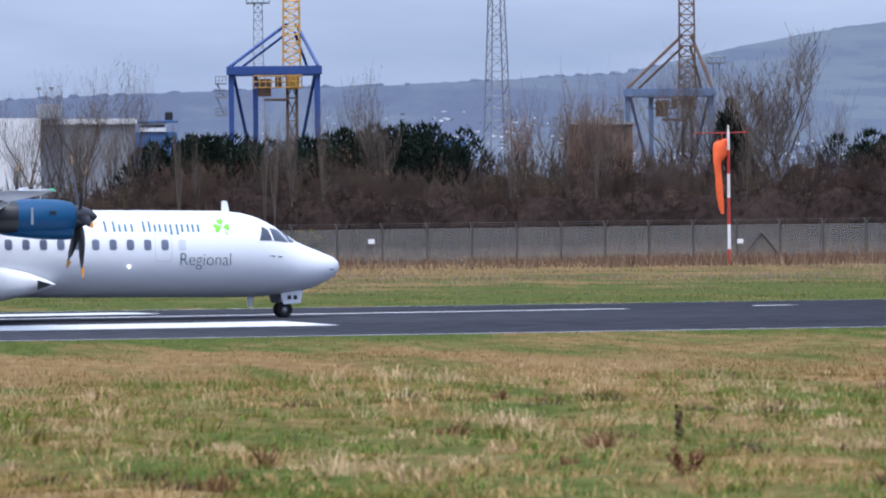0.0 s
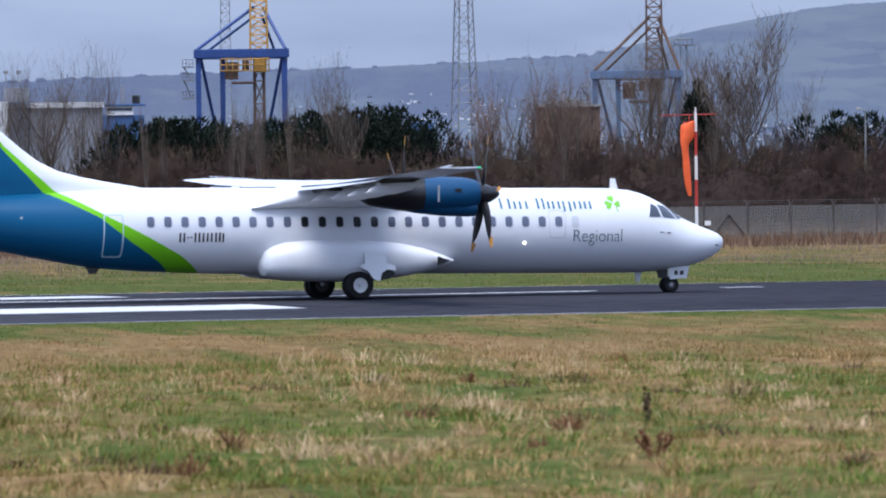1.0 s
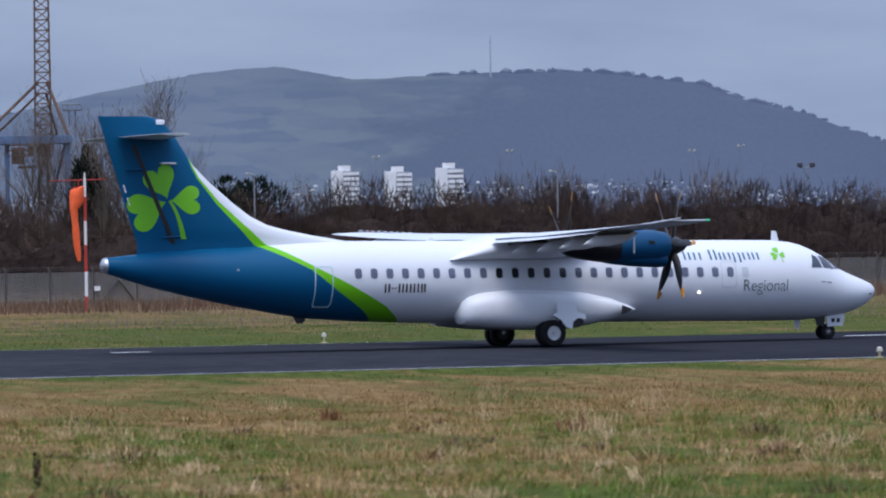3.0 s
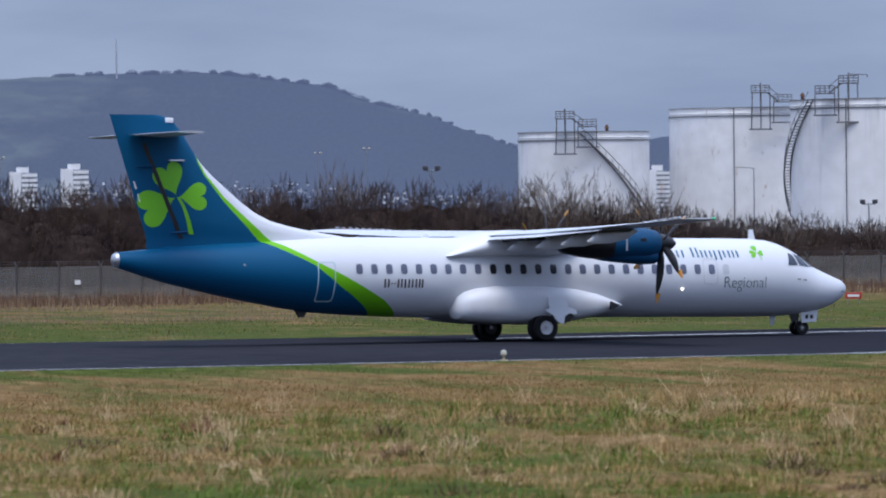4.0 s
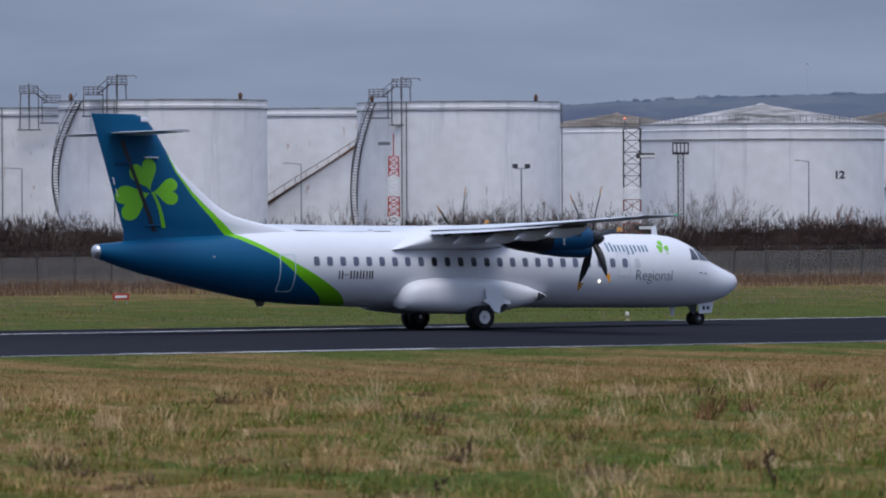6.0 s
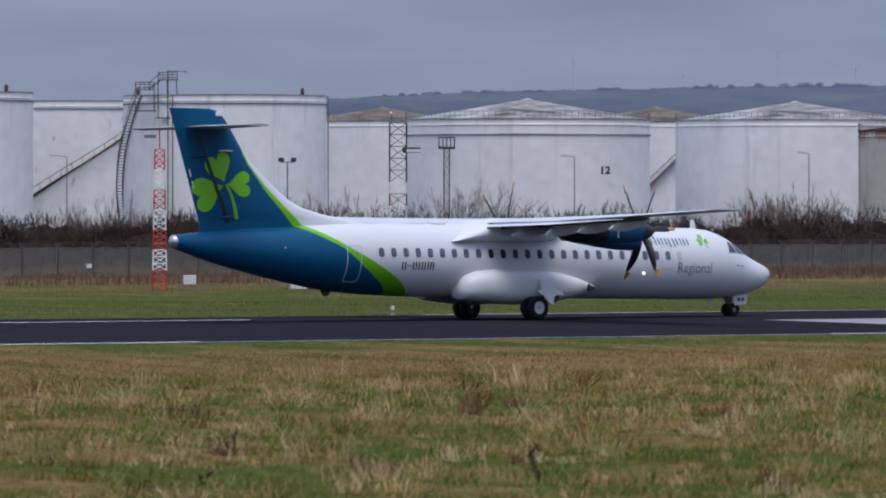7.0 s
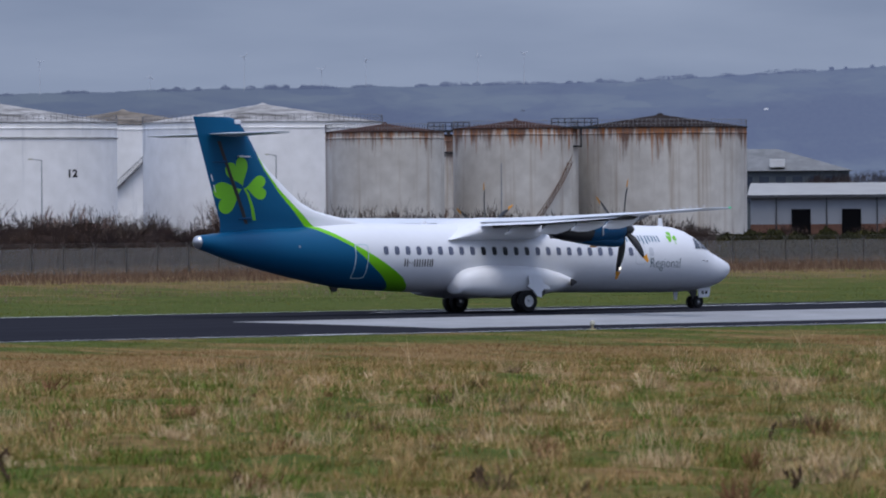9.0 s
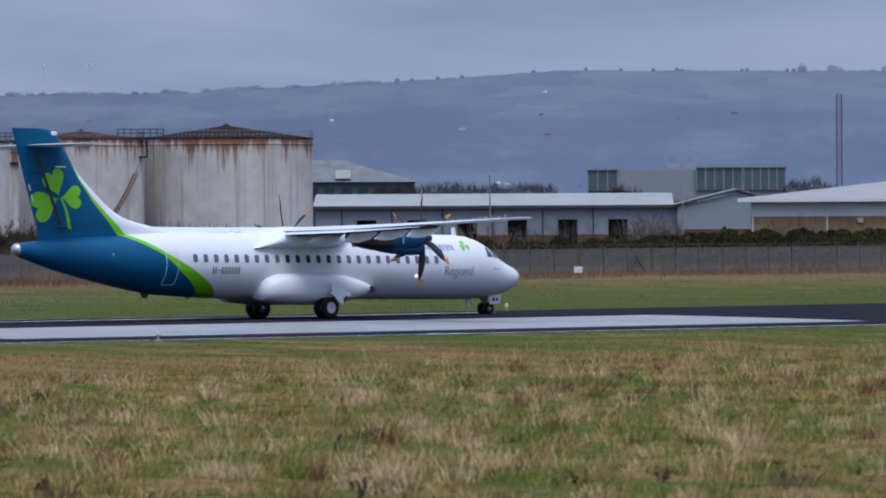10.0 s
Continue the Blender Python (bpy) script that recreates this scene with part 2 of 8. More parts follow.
def hummock(x, y):
    """Unevenness of the field: long swells, and tussocks where it is not mown."""
    rough = min(max((146 - y) / 20, 0.15), 1) if y < 200 else 0.3
    return 0.08 * noise.noise((x * 0.06, y * 0.15, 3.0)) + rough * (0.22 * noise.noise((x * 0.35, y * 0.30, 7.0)) + 0.10 * noise.noise((x * 0.9, y * 0.9, 1.0))) - 0.03


def ground():
    xs = [-4500, -2500, -1200, -500, -200, -100, -60, -30, 0] + [10 + 1.2 * i for i in range(170)] + [216 + 4 * i for i in range(35)] + [360, 400, 460, 540, 650, 900, 1400, 2500, 4500]
    ys = ([-4500, -2000, -800, -300, -100, 0, 40] + [58 + 0.9 * i for i in range(113)] + [160 + 1.5 * i for i in range(40)]
          + [222 + 4 * i for i in range(45)] + [410, 440, 500, 600, 800, 1100, 1600, 2400, 3200, 4700])
    ys = sorted(ys + [CROWN_Y + q * (HALF + o) for q in (-1, 1) for o in (0.7, 0.9, 1.1, 1.4)])
    verts, faces = [], []
    for y in ys:
        for x in xs:
            z = ground_z(x, y)
            if abs(y - CROWN_Y) > HALF + 1.5 and 60 < y < 400 and -60 < x < 360:
                z += hummock(x, y)
            verts.append((x, y, z))
    k = len(xs)
    for j in range(len(ys) - 1):
        for i in range(k - 1):
            a = j * k + i
            faces.append((a, a + 1, a + k + 1, a + k))
    ob = soup("ground", verts, faces, GRASS_GROUND)
    ob.data.polygons.foreach_set("use_smooth", [True] * len(ob.data.polygons))
    tagged(ob, "flat airfield grassland, green and straw brown", "ground", kind="structure")


def sward(name, pick, dark, rough=0.95):
    """Grass colour over the field: green and straw in drifts, straw where it is mown, leaf litter under the scrub.
    pick: what draws the shade of a blade; dark: colour factor, low where the shade deep in the sward is painted in.
    """
    m = bpy.data.materials.new(name)
    m.use_nodes = True
    n, l = m.node_tree.nodes, m.node_tree.links
    b = n["Principled BSDF"]
    b.inputs["Roughness"].default_value, b.inputs["Specular IOR Level"].default_value = rough, 0.03
    tc, sep, mp, nz = n.new("ShaderNodeTexCoord"), n.new("ShaderNodeSeparateXYZ"), n.new("ShaderNodeMapping"), n.new("ShaderNodeTexNoise")
    mp.inputs["Scale"].default_value = (0.32, 0.07, 0.2)
    nz.inputs["Scale"].default_value, nz.inputs["Detail"].default_value, nz.inputs["Roughness"].default_value = 1.0, 6, 0.62
    l.new(tc.outputs["Object"], sep.inputs[0])
    l.new(tc.outputs["Object"], mp.inputs[0])
    l.new(mp.outputs[0], nz.inputs["Vector"])
    long_map, long_nz, wander = n.new("ShaderNodeMapping"), n.new("ShaderNodeTexNoise"), n.new("ShaderNodeMath")
    long_map.inputs["Scale"].default_value = (0.025, 0.22, 0.2)
    long_nz.inputs["Detail"].default_value = 5
    long_nz.inputs["Scale"].default_value = 1.0
    l.new(tc.outputs["Object"], long_map.inputs[0])
    l.new(long_map.outputs[0], long_nz.inputs["Vector"])
    wander.operation = "MULTIPLY_ADD"
    wander.inputs[1].default_value = 22
    l.new(long_nz.outputs["Fac"], wander.inputs[0])
    l.new(sep.outputs["Y"], wander.inputs[2])
    band = stepped(n, l, wander.outputs[0], [(80, -0.02), (134, 0.01), (146, 0.07), (164, 0.07), (172, 0.0), (179, -0.10), (240, -0.10), (262, -0.05), (300, 0.01), (345, 0.10), (370, 0.18), (370, 0.28), (420, 0.3)])
    east = stepped(n, l, sep.outputs["X"], [(130, 0.0), (170, -0.08)])
    add, add_east = n.new("ShaderNodeMath"), n.new("ShaderNodeMath")
    add.operation = add_east.operation = "ADD"
    l.new(nz.outputs["Fac"], add_east.inputs[0])
    l.new(east, add_east.inputs[1])
    l.new(add_east.outputs[0], add.inputs[0])
    l.new(band, add.inputs[1])
    mask = n.new("ShaderNodeMapRange")
    mask.inputs[1].default_value, mask.inputs[2].default_value = 0.44, 0.60
    l.new(add.outputs[0], mask.inputs[0])
    if pick == "piece":
        lone = n.new("ShaderNodeMath")
        lone.operation = "MULTIPLY"
        lone.inputs[1].default_value = 0.42
        l.new(n.new("ShaderNodeNewGeometry").outputs["Random Per Island"], lone.inputs[0])
        clump, clump_fac = n.new("ShaderNodeTexNoise"), n.new("ShaderNodeMapRange")
        clump.inputs["Scale"].default_value, clump.inputs["Detail"].default_value = 0.9, 3
        clump_fac.inputs[1].default_value, clump_fac.inputs[2].default_value, clump_fac.inputs[4].default_value = 0.32, 0.66, 0.62
        l.new(tc.outputs["Object"], clump.inputs["Vector"])
        l.new(clump.outputs["Fac"], clump_fac.inputs[0])
        both = n.new("ShaderNodeMath")
        both.operation = "ADD"
        l.new(lone.outputs[0], both.inputs[0])
        l.new(clump_fac.outputs[0], both.inputs[1])
        src = both.outputs[0]
    else:
        fz = n.new("ShaderNodeTexNoise")
        fz.inputs["Scale"].default_value, fz.inputs["Detail"].default_value = 2.4, 6
        l.new(tc.outputs["Object"], fz.inputs["Vector"])
        mr = n.new("ShaderNodeMapRange")
        mr.inputs[1].default_value, mr.inputs[2].default_value = 0.32, 0.68
        l.new(fz.outputs["Fac"], mr.inputs[0])
        src = mr.outputs[0]
        bp = n.new("ShaderNodeBump")
        bp.inputs["Strength"].default_value, bp.inputs["Distance"].default_value = 0.6, 0.05
        l.new(fz.outputs["Fac"], bp.inputs["Height"])
        l.new(bp.outputs[0], b.inputs["Normal"])
    sides = []
    for stops in (((0.060, 0.076, 0.016), (0.096, 0.122, 0.025), (0.145, 0.168, 0.045)), ((0.175, 0.104, 0.042), (0.27, 0.168, 0.070), (0.39, 0.262, 0.122))):
        ramp = n.new("ShaderNodeValToRGB")
        el = ramp.color_ramp.elements
        el.new(0.5)
        for e, c, q in zip(el, stops, (0.0, 0.55, 1.0)):
            e.position, e.color = q, (*[v * dark for v in c], 1)
        l.new(src, ramp.inputs["Fac"])
        sides.append(ramp.outputs[0])
    mix = n.new("ShaderNodeMix")
    mix.data_type = "RGBA"
    l.new(mask.outputs[0], mix.inputs[0])
    l.new(sides[0], mix.inputs[6])
    l.new(sides[1], mix.inputs[7])
    litter = n.new("ShaderNodeMix")
    litter.data_type = "RGBA"
    litter.inputs[7].default_value = (0.034, 0.025, 0.018, 1)
    l.new(stepped(n, l, sep.outputs["Y"], [(403, 0.0), (411, 1.0)]), litter.inputs[0])
    l.new(mix.outputs[2], litter.inputs[6])
    l.new(litter.outputs[2], b.inputs["Base Color"])
    return m


# The ground's low factor paints in the shade between the blades.
GRASS_GROUND = sward("winter turf", "spot", 0.62)
BLADES = sward("grass blades", "piece", 1.1)


def runway():
    verts, faces = [], []
    xs = [-1200, -600, -300, -150] + [-80 + 8 * i for i in range(60)] + [420, 480, 600, 900, 1500]
    vs = [-HALF - 1.2 + (2 * HALF + 2.4) * i / 24 for i in range(25)]
    for x in xs:
        for v in vs:
            verts.append((x, CROWN_Y + v, crown(x, v)))
    k = len(vs)
    for j in range(len(xs) - 1):
        for i in range(k - 1):
            a = j * k + i
            faces.append((a, a + k, a + k + 1, a + 1))
    ob = soup("runway", verts, faces, ASPHALT)
    ob.data.polygons.foreach_set("use_smooth", [True] * len(ob.data.polygons))
    tagged(ob, "dark grey asphalt runway with a cambered crown", "runway", kind="structure")


def painted(name, x0, x1, v0, v1, label, material=None):
    """A painted marking that follows the runway's camber."""
    verts, faces = [], []
    nx, nv = max(int((x1 - x0) / 6), 2), 6
    for i in range(nx + 1):
        for j in range(nv + 1):
            x, v = x0 + (x1 - x0) * i / nx, v0 + (v1 - v0) * j / nv
            verts.append((x, CROWN_Y + v, crown(x, v) + 0.006))
    for i in range(nx):
        for j in range(nv):
            a = i * (nv + 1) + j
            faces.append((a, a + nv + 1, a + nv + 2, a + 1))
    tagged(soup(name, verts, faces, material or MARKING), label, "runway marking", kind="structure")


ground()
runway()
painted("trim_edge_line_near", -300, 600, -HALF - 0.15, -HALF + 0.2, "thin faded white line along the runway edge", EDGE_PAINT)
painted("trim_edge_line_far", -300, 600, HALF - 0.4, HALF + 0.3, "thin white line along the far runway edge")


# ---- the airliner: x runs to the nose (nose tip at 0), its starboard side is at -y ----
BODY = [(0.0, 1.72, 1.72, 0.015), (-0.05, 1.88, 1.56, 0.17), (-0.2, 2.0, 1.40, 0.36), (-0.45, 2.10, 1.25, 0.55), (-0.8, 2.23, 1.09, 0.75), (-1.15, 2.37, 0.99, 0.90),
        (-1.45, 2.50, 0.92, 1.0), (-1.8, 2.72, 0.87, 1.09), (-2.14, 2.96, 0.83, 1.18), (-2.45, 3.12, 0.81, 1.25), (-2.8, 3.26, 0.79, 1.31), (-3.2, 3.36, 0.78, 1.36),
        (-3.8, 3.41, 0.77, 1.39), (-5.0, 3.42, 0.77, 1.40), (-8.0, 3.42, 0.77, 1.40), (-12.0, 3.42, 0.77, 1.40), (-16.2, 3.42, 0.78, 1.40), (-17.5, 3.42, 0.81, 1.39),
        (-19.0, 3.42, 0.87, 1.36), (-20.3, 3.38, 0.96, 1.29), (-21.3, 3.32, 1.11, 1.20), (-22.3, 3.26, 1.29, 1.08), (-23.3, 3.21, 1.48, 0.94), (-24.3, 3.15, 1.69, 0.78),
        (-25.3, 3.08, 1.92, 0.60), (-26.2, 2.99, 2.17, 0.42), (-26.8, 2.93, 2.36, 0.30), (-26.98, 2.90, 2.42, 0.26)]


def body_at(x):
    for a, b in zip(BODY, BODY[1:]):
        if b[0] <= x <= a[0]:
            s = (x - a[0]) / (b[0] - a[0])
            return [p + (q - p) * s for p, q in zip(a, b)]
    return BODY[-1]


def skin(x, z, out=0.0):
    """Point on the starboard skin at x and height z, moved out by some metres."""
    _, top, low, half = body_at(x)
    c, hh = (top + low) / 2, (top - low) / 2
    s = max(min((z - c) / hh, 0.999), -0.999)
    y = -half * math.sqrt(1 - s * s)
    nrm = Vector((0, y / half ** 2, (z - c) / hh ** 2)).normalized()
    return Vector((x, y, z)) + nrm * out


def rounded(x0, x1, z0, z1, r, n=4):
    pts = []
    for cx, cz, a0 in ((x1 - r, z1 - r, 0), (x0 + r, z1 - r, 90), (x0 + r, z0 + r, 180), (x1 - r, z0 + r, 270)):
        for i in range(n + 1):
            a = radians(a0 + 90 * i / n)
            pts.append((cx + r * math.cos(a), cz + r * math.sin(a)))
    return pts


def rings_on(surface, outline, material, name, parent, label="", n=4):
    """A patch within a star-shaped outline that follows surface(u, v)."""
    outline = dense(outline, 0.08)
    cu, cv = sum(u for u, _ in outline) / len(outline), sum(v for _, v in outline) / len(outline)
    bm = bmesh.new()
    rows = [[bm.verts.new(surface(cu + (u - cu) * k / n, cv + (v - cv) * k / n)) for u, v in outline] for k in range(n, 0, -1)]
    mid = bm.verts.new(surface(cu, cv))
    m = len(outline)
    for a, b in zip(rows, rows[1:]):
        for i in range(m):
            bm.faces.new((a[i], a[(i + 1) % m], b[(i + 1) % m], b[i]))
    for i in range(m):
        bm.faces.new((rows[-1][i], rows[-1][(i + 1) % m], mid))
    return part(name, bm, material, parent, label, True)


def decal(name, outline, material, parent, label="", out=0.008):
    """A patch on the starboard skin within an outline of (x, z)."""
    return rings_on(lambda u, v: skin(u, v, out), outline, material, name, parent, label)


FIN_LEAD = [(-18.5, 3.36), (-19.2, 3.48), (-20.0, 3.60), (-20.8, 3.75), (-21.5, 3.92), (-22.1, 4.20), (-22.62, 4.57), (-23.12, 4.98), (-23.62, 5.40), (-24.02, 5.80), (-24.36, 6.28), (-24.64, 6.72), (-24.95, 7.10), (-25.15, 7.27), (-25.5, 7.36)]
FIN_FORM = [(0.0, 0.0), (0.04, 0.5), (0.12, 0.85), (0.3, 1.0), (0.6, 0.72), (0.98, 0.10), (1.0, 0.0)]


def fin_tail(z):
    return -25.85 - (z - 3.06) * (1.38 / 4.31)


def fin_side(x, z, out=0.006):
    """Point on the fin's starboard side."""
    lead = float(np.interp(z, [q[1] for q in FIN_LEAD], [q[0] for q in FIN_LEAD]))
    c = lead - fin_tail(z)
    s = min(max((lead - x) / c, 0), 1)
    t = min(0.055 * c, 0.26) * float(np.interp(s, [q[0] for q in FIN_FORM], [q[1] for q in FIN_FORM]))
    return (x, -t - out, z)


def dense(outline, step=0.06):
    """An outline with points added along its straight runs."""
    out = []
    for (u0, v0), (u1, v1) in zip(outline, outline[1:] + outline[:1]):
        n = max(1, int(math.hypot(u1 - u0, v1 - v0) / step))
        out += [(u0 + (u1 - u0) * i / n, v0 + (v1 - v0) * i / n) for i in range(n)]
    return out


def grid_patch(name, quad, material, parent, label="", out=0.006, n=8):
    """A four-cornered patch that follows the starboard skin."""
    (a, b, c, d) = quad
    bm = bmesh.new()
    rows = []
    for i in range(n + 1):
        s = i / n
        l, r = [p + (q - p) * s for p, q in zip(a, d)], [p + (q - p) * s for p, q in zip(b, c)]
        rows.append([bm.verts.new(skin(l[0] + (r[0] - l[0]) * j / n, l[1] + (r[1] - l[1]) * j / n, out)) for j in range(n + 1)])
    for p, q in zip(rows, rows[1:]):
        for j in range(n):
            bm.faces.new((p[j], p[j + 1], q[j + 1], q[j]))
    return part(name, bm, material, parent, label, True)


def ring_patch(name, x0, x1, z0, z1, r, w, material, parent, label=""):
    bm = bmesh.new()
    outer = dense(rounded(x0, x1, z0, z1, r, 5))
    cx, cz = (x0 + x1) / 2, (z0 + z1) / 2
    inner = [(cx + (u - cx) * (1 - 2 * w / (x1 - x0)), cz + (v - cz) * (1 - 2 * w / (z1 - z0))) for u, v in outer]
    a = [bm.verts.new(skin(u, v, 0.006)) for u, v in outer]
    b = [bm.verts.new(skin(u, v, 0.006)) for u, v in inner]
    k = len(a)
    for i in range(k):
        bm.faces.new((a[i], a[(i + 1) % k], b[(i + 1) % k], b[i]))
    return part(name, bm, material, parent, label)


def foil(x_lead, chord, thick, y, z, droop=0.0, n=10):
    """A wing section's outline at span y."""
    pts = []
    for i in range(n + 1):
        s = 1 - i / n
        s = s * s * (3 - 2 * s) * 0.4 + s * 0.6
        t = thick * (1.48 * math.sqrt(max(s, 0)) - 0.63 * s - 1.76 * s * s + 1.42 * s ** 3 - 0.51 * s ** 4) * 1.0
        pts.append((s, t))
    up = [(x_lead - chord * s, y, z + t - droop * s * s) for s, t in pts]
    dn = [(x_lead - chord * s, y, z - t * 0.75 - droop * s * s) for s, t in pts[::-1][1:-1]]
    return up + dn


def clover(cx, cz, size, turn=0.0):
    """Three heart-shaped leaves and a stem, as outlines of (x, z)."""
    shapes = []
    for a, k, wide in ((113, 1.0, 0.98), (203, 1.17, 0.98), (2, 0.92, 0.92)):
        leaf = []
        for i in range(32):
            t = 2 * math.pi * i / 32
            hx, hz = 16 * math.sin(t) ** 3 / 32, (13 * math.cos(t) - 5 * math.cos(2 * t) - 2 * math.cos(3 * t) - math.cos(4 * t) + 17) / 29
            hx, hz = hx * size * k * wide, (hz + 0.05) * size * k
            b = radians(a + turn - 90)
            leaf.append((cx + hx * math.cos(b) - hz * math.sin(b), cz + hx * math.sin(b) + hz * math.cos(b)))
        shapes.append(leaf)
    stem, back = [], []
    for s in range(9):
        u = s / 8
        x, z = cx + size * (0.03 + 0.50 * u ** 0.75 * (1 - 0.15 * u)), cz - size * 1.12 * u
        stem.append((x - size * 0.03 * (1 + u), z))
        back.append((x + size * 0.05 * (1 + u), z))
    shapes.append(stem + back[::-1])
    return shapes


def glyph_bars(name, x0, x1, z0, cap, spec, material, plane, label):
    """Bars of the size of letters; spec: a letter's width and its foot and height in cap heights."""
    total = sum(w for w, *_ in spec)
    x = x0
    for w, lo, hi in spec:
        dx = (x1 - x0) * w / total
        if hi > 0:
            a, b, c, d = x + dx * 0.12, x + dx * 0.86, z0 + lo * cap, z0 + hi * cap
            t = cap * 0.21
            for u in ((a, b - t) if b - a > 2.6 * t else ((a + b - t) / 2,)):
                part(name, upright_bar(u, u + t, c, d), material, plane, label)
        x += dx


def upright_bar(u0, u1, v0, v1):
    """A plain upright bar on the skin."""
    bm = bmesh.new()
    n = 5
    rows = [[bm.verts.new(skin(u, v0 + (v1 - v0) * i / n, 0.009)) for u in (u0, u1)] for i in range(n + 1)]
    for p, q in zip(rows, rows[1:]):
        bm.faces.new((p[0], p[1], q[1], q[0]))
    return bm


def wheel(name, radius, width, rim_r, parent, x, y, z, rim=None):
    hub = new(name)
    hub.parent = parent
    hub.matrix_basis = pose(x, y, z)
    bm = bmesh.new()
    prof = [(rim_r, 0.36), (radius * 0.8, 0.5), (radius * 0.94, 0.44), (radius, 0.26), (radius, -0.26), (radius * 0.94, -0.44), (radius * 0.8, -0.5), (rim_r, -0.36)]
    loft(bm, [[(r * math.cos(2 * math.pi * i / 32), w * width, r * math.sin(2 * math.pi * i / 32)) for i in range(32)] for r, w in prof], False)
    part("tyre", bm, RUBBER, hub, "black rubber tyre", True)
    bm = bmesh.new()
    prof = [(0.02, 0.34), (rim_r * 0.3, 0.38), (rim_r * 0.45, 0.26), (rim_r * 0.85, 0.25), (rim_r, 0.38), (rim_r * 1.02, 0.3), (rim_r * 1.02, -0.3), (rim_r, -0.38), (rim_r * 0.8, -0.25), (0.02, -0.3)]
    loft(bm, [[(r * math.cos(2 * math.pi * i / 24), w * width, r * math.sin(2 * math.pi * i / 24)) for i in range(24)] for r, w in prof])
    for i in range(8):
        a = 2 * math.pi * i / 8
        rod(bm, (rim_r * 0.68 * math.cos(a), -0.3 * width, rim_r * 0.68 * math.sin(a)), (rim_r * 0.68 * math.cos(a), 0.3 * width, rim_r * 0.68 * math.sin(a)), rim_r * 0.09, sides=6)
    part("rim", bm, rim or HUB, hub, "dull wheel hub" if rim else "silver wheel hub", True)
    return hub


def blade_mesh(r0, r1):
    bm = bmesh.new()
    rings = []
    for i in range(7):
        s = i / 6
        r = r0 + (r1 - r0) * s
        c = 0.13 + 0.14 * math.sin(math.pi * min(s * 0.85 + 0.12, 1))
        if i == 6:
            c *= 0.55
        t = 0.07 * (1 - s) + 0.015
        tw = radians(52 - 34 * s)
        sweep = 0.10 * s - 0.26 * s * s
        ring = []
        for u, w in ((-0.5, 0), (-0.2, 0.5), (0.2, 0.5), (0.5, 0), (0.2, -0.4), (-0.2, -0.4)):
            px, pt = u * c + sweep, w * t
            ring.append((px * math.sin(tw) + pt * math.cos(tw), px * math.cos(tw) - pt * math.sin(tw), r))
        rings.append(ring)
    return loft(bm, rings)


def propeller(parent, x, y, z):
    prop = new("propeller")
    prop.parent = parent
    prop.matrix_basis = pose(x, y, z)
    bm = bmesh.new()
    prof = [(0.34, -0.30), (0.33, -0.1), (0.30, 0.1), (0.24, 0.28), (0.15, 0.44), (0.06, 0.54), (0.01, 0.57)]
    loft(bm, [[(w, r * math.cos(2 * math.pi * i / 28), r * math.sin(2 * math.pi * i / 28)) for i in range(28)] for r, w in prof])
    part("spinner", bm, BLACK, prop, "glossy black spinner cone", True)
    inner = outer = None
    for k in range(6):
        if inner is None:
            inner = part("blade", blade_mesh(0.28, 1.66), BLADE, prop, "charcoal propeller blade with an amber tip", True)
            outer = part("blade_tip", blade_mesh(0.28, 1.955), AMBER, inner)
            me = outer.data
            bm = bmesh.new()
            bm.from_mesh(me)
            bmesh.ops.bisect_plane(bm, geom=bm.verts[:] + bm.edges[:] + bm.faces[:], plane_co=(0, 0, 1.655), plane_no=(0, 0, 1), clear_inner=True)
            bm.to_mesh(me)
            bm.free()
        else:
            b = new("blade", inner.data)
            b.parent = prop
            b.matrix_basis = pose(0, 0, 0, 60 * k)
            tip = new("blade_tip", outer.data)
            tip.parent = b
    return prop


def bulge(c, power=0.78):
    return math.copysign(abs(c) ** power, c)


